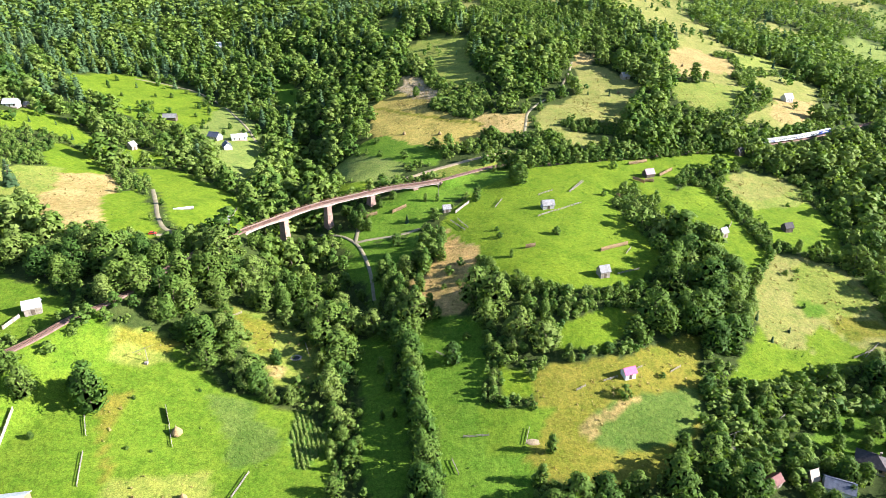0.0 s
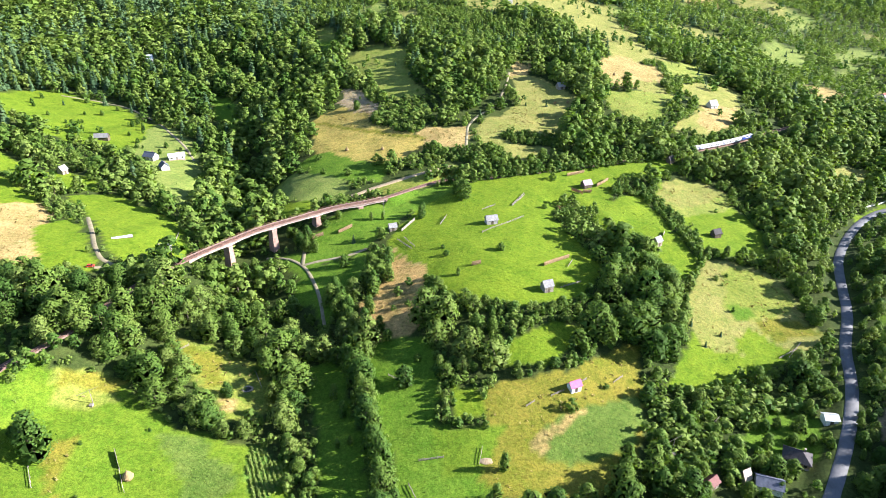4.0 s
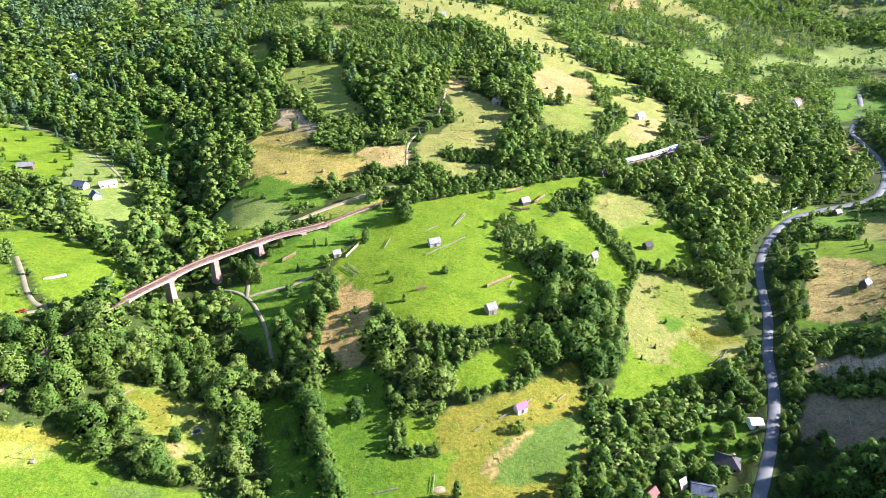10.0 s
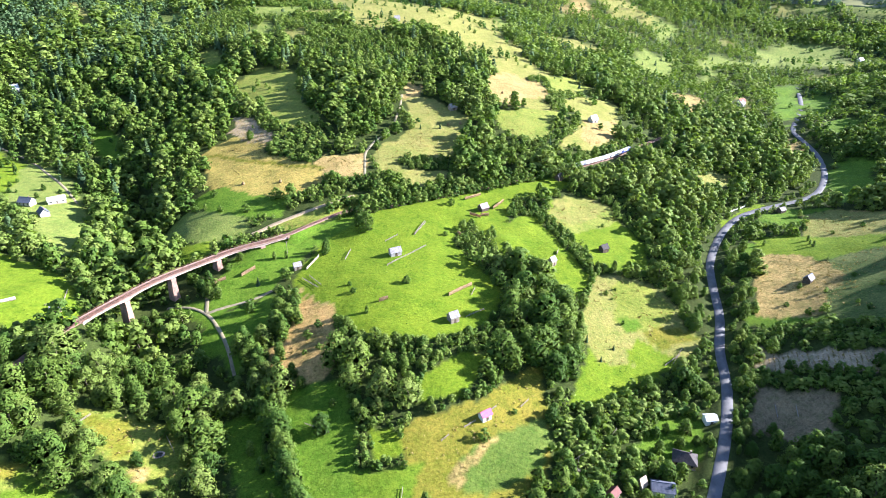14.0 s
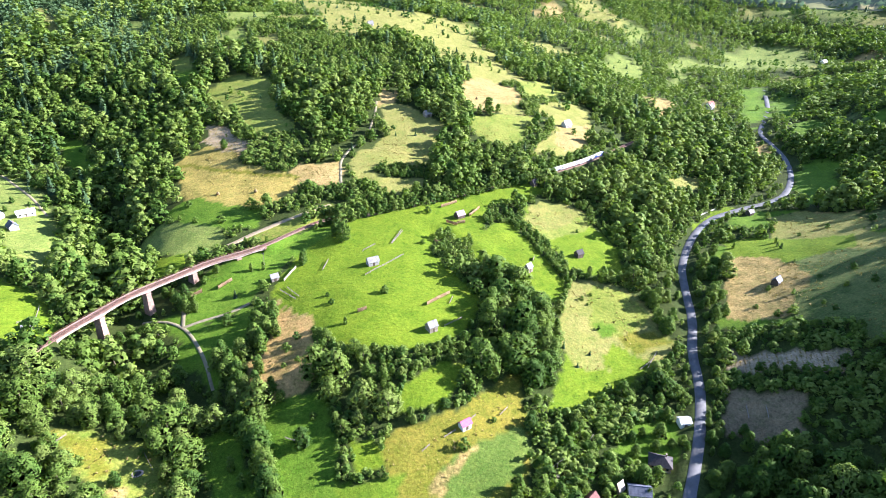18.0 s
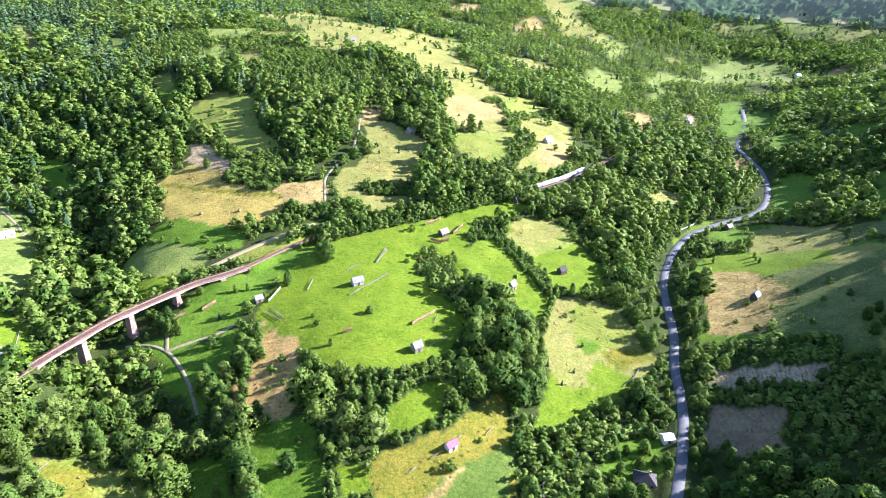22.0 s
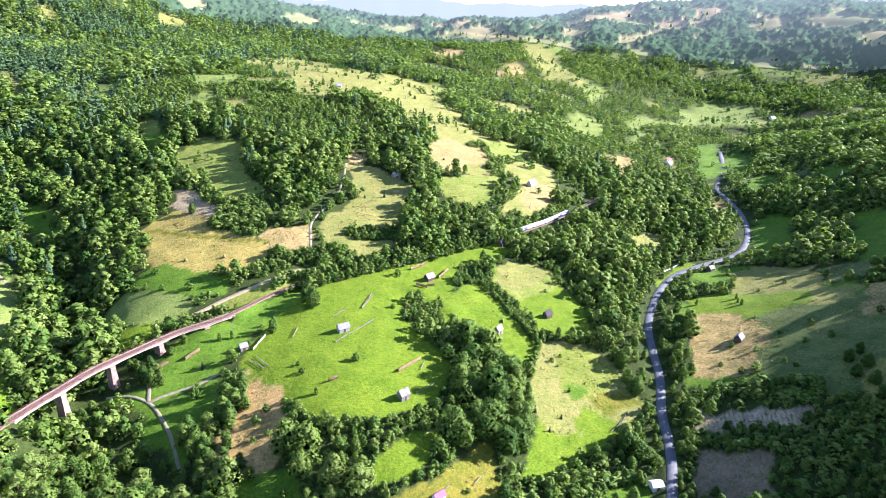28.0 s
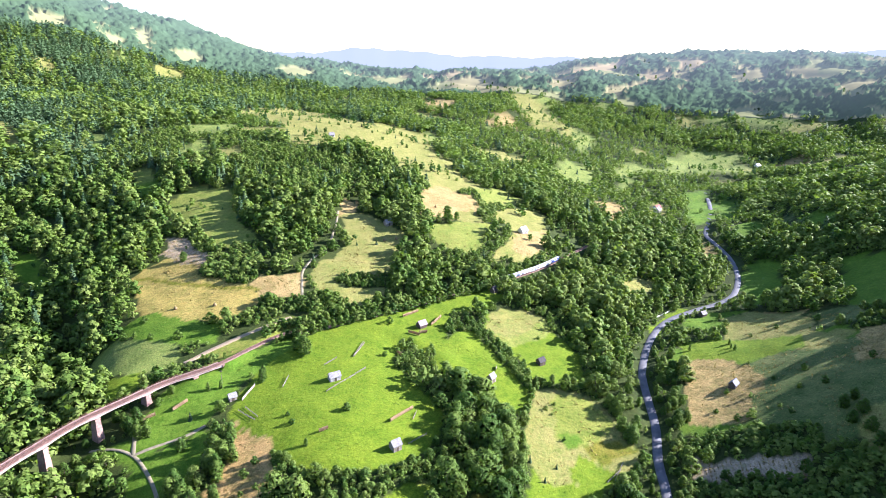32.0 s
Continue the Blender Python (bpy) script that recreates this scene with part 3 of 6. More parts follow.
def land(x, y, ragged=1.0):
    """The index into KINDS at each place."""
    far = np.hypot(x, y - 250)
    j = ragged * (1.5 + far * 0.006)
    xx = x + j * (wave(x, y, 6, 1) + 0.8 * wave(x, y, 17, 2))
    yy = y + j * (wave(x, y, 7, 3) + 0.8 * wave(x, y, 15, 4))
    out = np.zeros(x.shape, int)
    for kind, poly in FIELDS:
        lo, hi = poly.min(0), poly.max(0)
        box = np.nonzero((xx > lo[0]) & (xx < hi[0]) & (yy > lo[1]) & (yy < hi[1]))
        if len(box[0]):
            ok = inside(xx[box], yy[box], poly)
            out[tuple(b[ok] for b in box)] = KINDS.index(kind)
    # glades on the far hills
    glade = wave(xx, yy, 62, 21) + 0.7 * wave(xx, yy, 27, 22) + 0.15 * np.clip(xx / 900, -1, 1)
    open_far = (out == 0) & (far > 780) & (glade > np.where(xx < 250, 1.22, np.where((far < 950) | (xx < 420), 1.0, np.where(far < 1500, 0.78, 0.6))))
    out[open_far] = np.where(wave(xx, yy, 90, 23) > 0, KINDS.index("dry"), KINDS.index("meadow"))[open_far]
    return out


def rolling(x, y):
    """The height of the untouched land."""
    z = np.full(x.shape, 60.0)
    for cx, cy, r, h in HILLS:
        z += h * np.exp(-((x - cx) ** 2 + (y - cy) ** 2) / (2 * r * r))
    z += 0.8 * wave(x, y, 22, 5) + 0.32 * wave(x, y, 8, 6)
    return z + np.clip((np.hypot(x, y - 250) - 450) / 600, 0, 1) * (15 * wave(x, y, 150, 7) + 8 * wave(x, y, 62, 8) + 3 * wave(x, y, 30, 12))


def smooth_line(pts, step=4.0):
    """A polyline rounded by Catmull-Rom and cut into even steps."""
    p = np.array(pts, float)
    p = np.vstack([2 * p[0] - p[1], p, 2 * p[-1] - p[-2]])
    out = []
    for i in range(1, len(p) - 2):
        n = max(2, int(np.linalg.norm(p[i + 1] - p[i]) / step))
        for k in range(n):
            u = k / n
            out.append(0.5 * (2 * p[i] + (p[i + 1] - p[i - 1]) * u + (2 * p[i - 1] - 5 * p[i] + 4 * p[i + 1] - p[i + 2]) * u * u + (3 * p[i] - p[i - 1] - 3 * p[i + 1] + p[i + 2]) * u ** 3))
    out.append(p[-2])
    out = np.array(out)
    for _ in range(3):
        out[1:-1] = (out[:-2] + 2 * out[1:-1] + out[2:]) / 4
    return out


def near_line(x, y, line, reach):
    """Distance to a line and the line's index, for the places within reach."""
    d, k = np.full(x.shape, 1e6), np.zeros(x.shape)
    for i in range(len(line) - 1):
        (x0, y0), (x1, y1) = line[i][:2], line[i + 1][:2]
        m = np.nonzero((x > min(x0, x1) - reach) & (x < max(x0, x1) + reach) & (y > min(y0, y1) - reach) & (y < max(y0, y1) + reach))
        if not len(m[0]):
            continue
        vx, vy = x1 - x0, y1 - y0
        u = np.clip(((x[m] - x0) * vx + (y[m] - y0) * vy) / (vx * vx + vy * vy), 0, 1)
        e = np.hypot(x[m] - x0 - u * vx, y[m] - y0 - u * vy)
        better = e < d[m]
        idx = tuple(a[better] for a in m)
        d[idx], k[idx] = e[better], i + u[better]
    return d, k


def profile(line, smooth=25):
    z = rolling(line[:, 0], line[:, 1])
    pad = np.pad(z, smooth, mode="edge")
    return np.convolve(pad, np.ones(2 * smooth + 1) / (2 * smooth + 1), "valid")


RAIL_Z = 37.2
road_line, rail_line = smooth_line(ROAD), smooth_line(RAIL)
road_z = profile(road_line)
rail_len = np.r_[0, np.cumsum(np.hypot(*np.diff(rail_line, axis=0).T))]


def along(px, py):
    """How far along the railway a place lies."""
    d = np.hypot(rail_line[:, 0] - px, rail_line[:, 1] - py)
    return rail_len[int(np.argmin(d))]


BRIDGE_A, BRIDGE_B = along(-109, 307), along(-6, 392)
DIRTS = [(smooth_line(DIRT), 5.1)] + [(smooth_line(p, 2.5), 1.41) for p in PATHS] + [(smooth_line(LANE, 2.5), 1.6), (smooth_line(CLIMB, 2.5), 1.3), (smooth_line(LANE_UP, 2.5), 1.3)]


def height(x, y):
    x, y = np.asarray(x, float), np.asarray(y, float)
    z = rolling(x, y)
    d, k = near_line(x, y, road_line, 30)
    rz = np.interp(k, np.arange(len(road_z)), road_z) - 0.12
    give = np.maximum(0, d - 4.6) / 2.0
    z = np.where(d < 30, np.clip(z, rz - give, rz + give), z)
    d, k = near_line(x, y, rail_line, 34)
    s = np.interp(k, np.arange(len(rail_len)), rail_len)
    give = np.maximum(0, d - 3.4) / 1.5
    banked = (d < 34) & ((s < BRIDGE_A) | (s > BRIDGE_B))
    return np.where(banked, np.clip(z, RAIL_Z - 0.1 - give, RAIL_Z - 0.1 + give), z)


def ground_at(x, y):
    return float(height(np.array([x]), np.array([y]))[0])


# ---- mesh helpers ----
def mesh_arrays(name, verts, faces, mats, index=None, smooth=False):
    """A mesh from arrays: faces all with the same number of corners."""
    me = bpy.data.meshes.new(name)
    verts, faces = np.asarray(verts, np.float32), np.asarray(faces, np.int32)
    n, c = faces.shape
    me.vertices.add(len(verts))
    me.vertices.foreach_set("co", verts.ravel())
    me.loops.add(n * c)
    me.loops.foreach_set("vertex_index", faces.ravel())
    me.polygons.add(n)
    me.polygons.foreach_set("loop_start", np.arange(0, n * c, c, dtype=np.int32))
    for m in mats:
        me.materials.append(m)
    if index is not None:
        me.polygons.foreach_set("material_index", np.asarray(index, np.int32))
    me.polygons.foreach_set("use_smooth", np.full(n, smooth))
    me.update(calc_edges=True)
    return me


def thing(name, label, category, group="", kind=""):
    return tagged(new(name), label, category, group, kind)


def part(name, bm, mat, parent=None, label=""):
    """One mesh object from a bmesh, under a thing or a part."""
    me = bpy.data.meshes.new(name)
    bm.to_mesh(me)
    bm.free()
    for m in (mat if isinstance(mat, (list, tuple)) else [mat]):
        me.materials.append(m)
    ob = new(name, me)
    ob.parent = parent
    return tagged(ob, label)


def box(bm, x0, y0, z0, x1, y1, z1, bevel=0.0):
    vs = [bm.verts.new(p) for p in ((x0, y0, z0), (x1, y0, z0), (x1, y1, z0), (x0, y1, z0), (x0, y0, z1), (x1, y0, z1), (x1, y1, z1), (x0, y1, z1))]
    fs = [bm.faces.new([vs[i] for i in f]) for f in ((3, 2, 1, 0), (4, 5, 6, 7), (0, 1, 5, 4), (1, 2, 6, 5), (2, 3, 7, 6), (3, 0, 4, 7))]
    if bevel:
        bmesh.ops.bevel(bm, geom=list({e for f in fs for e in f.edges}), offset=bevel, segments=1, affect="EDGES")
    return vs


def boxed(x0, y0, z0, x1, y1, z1, bevel=0.0):
    bm = bmesh.new()
    box(bm, x0, y0, z0, x1, y1, z1, bevel)
    return bm


def prism(profile_pts, y0, y1):
    """A closed outline in x, z drawn out along y."""
    bm = bmesh.new()
    a = [bm.verts.new((x, y0, z)) for x, z in profile_pts]
    b = [bm.verts.new((x, y1, z)) for x, z in profile_pts]
    bm.faces.new(a)
    bm.faces.new(list(reversed(b)))
    for i in range(len(a)):
        bm.faces.new((a[i - 1], b[i - 1], b[i], a[i]))
    bmesh.ops.recalc_face_normals(bm, faces=bm.faces)
    return bm


def ribbon(name, line, z, half, mat, label, lift=0.06, kind="structure", category="road"):
    """A road or track: a cambered strip with a turned-down edge."""
    p = np.column_stack([line[:, :2], z])
    t = np.gradient(p[:, :2], axis=0)
    t /= np.linalg.norm(t, axis=1)[:, None]
    n = np.column_stack([t[:, 1], -t[:, 0]])
    rows = []
    for off, dz in ((-half - 0.3, -0.35), (-half, 0.0), (0, 0.05), (half, 0.0), (half + 0.3, -0.35)):
        jit = 0.12 * wave(p[:, 0], p[:, 1], 3, off)
        rows.append(np.column_stack([p[:, 0] + n[:, 0] * (off + jit), p[:, 1] + n[:, 1] * (off + jit), p[:, 2] + lift + dz]))
    v = np.stack(rows, 1).reshape(-1, 3)
    k = np.arange(len(p) - 1)[:, None] * 5 + np.arange(4)[None]
    k = k.ravel()
    f = np.column_stack([k, k + 5, k + 6, k + 1])
    ob = new(name, mesh_arrays(name, v, f[:, ::-1], [mat], smooth=True))
    return tagged(ob, label, category, kind=kind)


# ---- the ground: one sheet to the horizon ----
def spaced(lo, hi, step, end_lo, end_hi, grow=1.09, most=220.0):
    mid = list(np.arange(lo, hi + 0.1, step))
    up, s = [], step
    while (up[-1] if up else hi) < end_hi:
        s = min(s * grow, most)
        up.append((up[-1] if up else hi) + s)
    dn, s = [], step
    while (dn[-1] if dn else lo) > end_lo:
        s = min(s * grow, most)
        dn.append((dn[-1] if dn else lo) - s)
    return np.array(dn[::-1] + mid + up)


def ground_material():
    m, nt, b = material("grassland", 0.95, spec=0.1)
    a, c = nt.nodes.new("ShaderNodeAttribute"), nt.nodes.new("ShaderNodeAttribute")
    a.attribute_name, c.attribute_name = "cover_low", "cover_high"
    n1, n2, n3 = noise_node(nt, 16, 5), noise_node(nt, 2.2, 4, 0.7), noise_node(nt, 0.45, 2)
    f = nt.nodes.new("ShaderNodeMath")
    f.operation = "MULTIPLY_ADD"
    f.inputs[1].default_value = 0.55
    nt.links.new(n1.outputs[0], f.inputs[0])
    g = nt.nodes.new("ShaderNodeMath")
    g.operation = "MULTIPLY"
    g.inputs[1].default_value = 0.45
    nt.links.new(n2.outputs[0], g.inputs[0])
    nt.links.new(g.outputs[0], f.inputs[2])
    fac = ramp(nt, f.outputs[0], ((0.36, 0.0), (0.64, 1.0)))
    col = mixer(nt, "MIX", fac, a.outputs["Color"], c.outputs["Color"])
    col = mixer(nt, "MULTIPLY", 0.75, col, ramp(nt, n3.outputs[0], ((0.3, 0.5), (0.7, 1.4))))
    col = mixer(nt, "MULTIPLY", 0.7, col, ramp(nt, noise_node(nt, 1.3, 3, 0.7).outputs[0], ((0.3, 0.55), (0.5, 1.0), (0.7, 1.32))))
    spots = ramp(nt, noise_node(nt, 5.0, 6, 0.75).outputs[0], ((0.34, (0.62, 0.78, 0.55)), (0.5, (1, 1, 1)), (0.68, (1.2, 1.1, 1.0))))
    col = mixer(nt, "MULTIPLY", 0.8, col, spots)
    nt.links.new(col, b.inputs["Base Color"])
    bump(nt, b, n2.outputs[0], 0.7, 0.55)
    return m


gx = spaced(-260, 450, 2.6, -4800, 4800)
gy = spaced(110, 620, 2.6, -4000, 4900)
X, Y = np.meshgrid(gx, gy)
Z = height(X, Y)
Z -= 25 * np.clip((np.hypot(X, Y) - 1740) / 160, 0, 1) + 160 * np.clip((np.hypot(X, Y) - 3200) / 500, 0, 1)
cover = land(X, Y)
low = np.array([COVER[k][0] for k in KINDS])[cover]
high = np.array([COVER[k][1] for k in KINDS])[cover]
# ridges of the cultivated strips
for kind, size, deep, ang in (("rows", 2.6, 0.30, 0.15), ("stubble", 3.4, 0.15, 1.3)):
    mk = cover == KINDS.index(kind)
    Z[mk] += deep * np.sin((X[mk] * math.cos(ang) + Y[mk] * math.sin(ang)) * 2 * math.pi / (size * 2.4))
nx, ny = len(gx), len(gy)
k = (np.arange(ny - 1)[:, None] * nx + np.arange(nx - 1)[None]).ravel()
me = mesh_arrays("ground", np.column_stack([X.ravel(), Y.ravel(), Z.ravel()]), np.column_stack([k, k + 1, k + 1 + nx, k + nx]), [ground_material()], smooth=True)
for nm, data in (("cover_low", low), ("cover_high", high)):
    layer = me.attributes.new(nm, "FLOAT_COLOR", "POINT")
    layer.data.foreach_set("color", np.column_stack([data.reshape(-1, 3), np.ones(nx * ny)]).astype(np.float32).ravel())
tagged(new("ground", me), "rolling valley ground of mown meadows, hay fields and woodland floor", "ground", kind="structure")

# ---- road, tracks and railway bed ----
ribbon("road", road_line, road_z, 2.6, ASPHALT, "narrow grey asphalt road winding up the valley")
for line, half in DIRTS:
    zz = height(line[:, 0], line[:, 1])
    ribbon("dirt_track", line, zz, half * (0.42 if half > 5 else 0.75), SAND if half > 5 else GRAVEL, "pale gravel farm track worn into the grass", 0.12, category="track")


# ---- trees ----
rng = np.random.default_rng(7)


def leaf_flakes(centres, normals, size, r):
    """Leaf clusters: ragged flakes lying roughly across the given normals, each with the direction of its lump."""
    n = len(centres)
    nrm = normals + r.normal(0, 0.3, (n, 3))
    nrm /= np.linalg.norm(nrm, axis=1)[:, None]
    ref = r.normal(0, 1, (n, 3))
    u = np.cross(nrm, ref)
    u /= np.linalg.norm(u, axis=1)[:, None]
    w = np.cross(nrm, u)
    s = (size * r.uniform(0.7, 1.35, n))[:, None]
    q = np.stack([centres - u * s * 1.15 - w * s * 0.65, centres + u * s * 1.15 - w * s * 0.65, centres + w * s * 1.3 + nrm * s * 0.2], 1)
    soft = normals / np.linalg.norm(normals, axis=1)[:, None] + 0.08 * nrm
    soft /= np.linalg.norm(soft, axis=1)[:, None]
    return np.concatenate([q, soft[:, None]], 1)


def broad_crown(r, clumps, leaves, size, slim=1.0, base=0.18, core=False, jitter=0.08):
    """Leaf quads of a crown of height 1, and their tone. Lumps of leaves round a few limbs, with gaps between them."""
    pts, nor, ton, cores = [], [], [], []
    for i in range(clumps):
        hgt = base + (1 - base) * (i + 0.6) / clumps
        wide = slim * 0.36 * math.sin(math.pi * min(0.97, (hgt - base * 0.5) ** 0.75)) ** 0.8
        ang = i * 2.4 + r.uniform(-0.5, 0.5)
        c = np.array([math.cos(ang) * wide * r.uniform(0.35, 0.8), math.sin(ang) * wide * r.uniform(0.35, 0.8), hgt - 0.09])
        rad = np.array([1.0, 1.0, 0.8]) * r.uniform(0.12, 0.2) * (0.75 + 0.6 * slim * (1 - hgt))
        d = r.normal(0, 1, (max(3, leaves // clumps), 3))
        d[:, 2] = np.abs(d[:, 2]) * r.choice([1, 1, 1, -1], len(d))
        d /= np.linalg.norm(d, axis=1)[:, None]
        pts.append(c + d * rad * r.uniform(0.75, 1.05, (len(d), 1)))
        nor.append(d * 1.1 + (c - (0, 0, 0.45)) * 1.3 + (0, 0, 0.12))
        ton.append(np.full(len(d), r.uniform(-0.06, 0.06)) + jitter * r.uniform(-1, 1, len(d)))
        # unseen cores added inside the lumps to block light and solidify their shadows
        if core:
            for sx, sy, sz in itertools.product((-1, 1), repeat=3):
                corner = np.array([(sx, 0, 0), (0, sy, 0), (0, 0, sz)]) * rad * 0.62 + c
                cores.append(np.vstack([corner, np.array([(sx, sy, sz)]) / 3 ** 0.5]))
    q = leaf_flakes(np.vstack(pts), np.vstack(nor), size, r)
    if core:
        q = np.concatenate([q, np.array(cores)])
        # cores toned darker: the shade deep inside a lump painted into the leaves
        ton.append(np.full(len(cores), -0.1))
    return q, np.concatenate(ton)


def spruce_crown(r, leaves, size, slim=1.0):
    h = np.sort(r.uniform(0.0, 1.0, leaves) ** 1.35)
    tier = np.floor(h * 11) / 11 + 0.3 * (h * 11 % 1) / 11
    ang = r.uniform(0, 6.283, leaves)
    rad = slim * 0.19 * (1 - tier) ** 0.9 * r.uniform(0.45, 1.08, leaves) + 0.005
    z = 0.08 + 0.9 * tier - rad * 0.35
    c = np.column_stack([np.cos(ang) * rad, np.sin(ang) * rad, z])
    nrm = np.column_stack([np.cos(ang) * 0.7, np.sin(ang) * 0.7, np.full(leaves, 0.7)])
    return leaf_flakes(c, nrm, size * (1.2 - 0.7 * h), r), r.uniform(-0.1, 0.1, leaves)


def trunk_flakes(r, sides=5, crook=0.03):
    """A tapered trunk with three limbs, for a tree of height 1, as quads."""
    quads = []

    def limb(a, b, ra, rb):
        a, b = np.array(a), np.array(b)
        ax = (b - a) / np.linalg.norm(b - a)
        u = np.cross(ax, (0.3, 0.9, 0.1))
        u /= np.linalg.norm(u)
        w = np.cross(ax, u)
        ring = [math.tau * i / sides for i in range(sides + 1)]
        for i in range(sides):
            p = [u * math.cos(t) + w * math.sin(t) for t in ring[i:i + 2]]
            m = (p[0] + p[1]) / 2
            quads.append([a + p[0] * ra, a + p[1] * ra, b + p[1] * rb, m])
            quads.append([a + p[0] * ra, b + p[1] * rb, b + p[0] * rb, m])

    mid = (crook * r.normal(), crook * r.normal(), 0.4)
    limb((0, 0, -0.06), mid, 0.022, 0.015)
    limb(mid, (crook * r.normal() * 2, crook * r.normal() * 2, 0.85), 0.015, 0.004)
    for i in range(3):
        t = i * 2.1 + r.uniform(0, 1)
        limb((mid[0], mid[1], 0.3 + 0.1 * i), (0.17 * math.cos(t), 0.17 * math.sin(t), 0.55 + 0.1 * i), 0.009, 0.003)
    return np.array(quads)


def flakes_mesh(name, q, mats, tone=None, index=None):
    """A mesh of loose three-cornered flakes. The fourth row of each is the direction by which it is shaded, that of its lump of leaves."""
    v = q[:, :3].reshape(-1, 3)
    me = mesh_arrays(name, v, np.arange(len(v)).reshape(-1, 3), mats, index, smooth=True)
    n = me.attributes.new("custom_normal", "FLOAT_VECTOR", "POINT")
    n.data.foreach_set("vector", np.repeat(q[:, 3], 3, 0).astype(np.float32).ravel())
    if tone is not None:
        a = me.attributes.new("tone", "FLOAT", "POINT")
        a.data.foreach_set("value", np.repeat(tone, 3).astype(np.float32))
    return me


TEMPLATES = {}
for grade, clumps, leaves, size, needles, nsize in (("near", 24, 1400, 0.0195, 560, 0.028), ("mid", 11, 215, 0.055, 150, 0.058), ("far", 7, 36, 0.108, 30, 0.10), ("bush", 7, 64, 0.104, 40, 0.1)):
    r = np.random.default_rng(11)
    TEMPLATES[grade] = [(*broad_crown(r, clumps, leaves, size, s, b, grade in ("near", "mid"), 0.08 if grade == "near" else 0.06), trunk_flakes(r)) for s, b in ((1.0, 0.15), (1.2, 0.12), (0.85, 0.2), (1.35, 0.1), (0.7, 0.15), (1.1, 0.06))]
    TEMPLATES[grade + "_spruce"] = [(*spruce_crown(r, needles, nsize, s), trunk_flakes(r, crook=0.0)) for s in (0.9, 1.15)]


r = np.random.default_rng(12)
TEMPLATES["tuft"] = [(*broad_crown(r, 3, 9, 0.26, s, 0.0), trunk_flakes(r)) for s in (1.7, 2.2, 1.4, 2.6, 1.2, 1.9)]


def clear_of(x, y, line, reach):
    return near_line(x, y, line, reach + 1)[0] > reach


def plant(spacing, keep):
    """Tree places on a shaken lattice over the region that keep() allows; none on open land, roads or the railway."""
    (x0, x1), (y0, y1) = keep["x"], keep["y"]
    xs, ys = np.meshgrid(np.arange(x0, x1, spacing), np.arange(y0, y1, spacing * 0.88))
    xs = xs + (np.arange(len(ys))[:, None] % 2) * spacing / 2
    xs, ys = xs.ravel() + rng.uniform(-0.42, 0.42, xs.size) * spacing, ys.ravel() + rng.uniform(-0.42, 0.42, ys.size) * spacing
    az = np.degrees(np.arctan2(xs, ys + 60))
    ok = (az > -44) & (az < 64) & keep["test"](xs, ys)
    xs, ys = xs[ok], ys[ok]
    ok = land(xs, ys) == 0
    xs, ys = xs[ok], ys[ok]
    ok = clear_of(xs, ys, road_line, 5.0) & (near_line(xs, ys, rail_line, 8)[0] > np.where(xs < -112, 3.4, 6.0))
    for line, half in DIRTS:
        ok &= clear_of(xs, ys, line, half + 1.5)
    for sx, sy, sr in SITES:
        ok &= np.hypot(xs - sx, ys - sy + 3) > sr
    # light gaps in the wood
    ok &= wave(xs, ys, 9, 41) + 0.5 * rng.normal(0, 1, len(xs)) < 1.35
    return xs[ok], ys[ok]


def edge_share(x, y, reach):
    """The share of open land round each place."""
    s = np.zeros(x.shape)
    for i in range(6):
        s += land(x + reach * math.cos(i * 1.047), y + reach * math.sin(i * 1.047)) > 0
    return s / 6


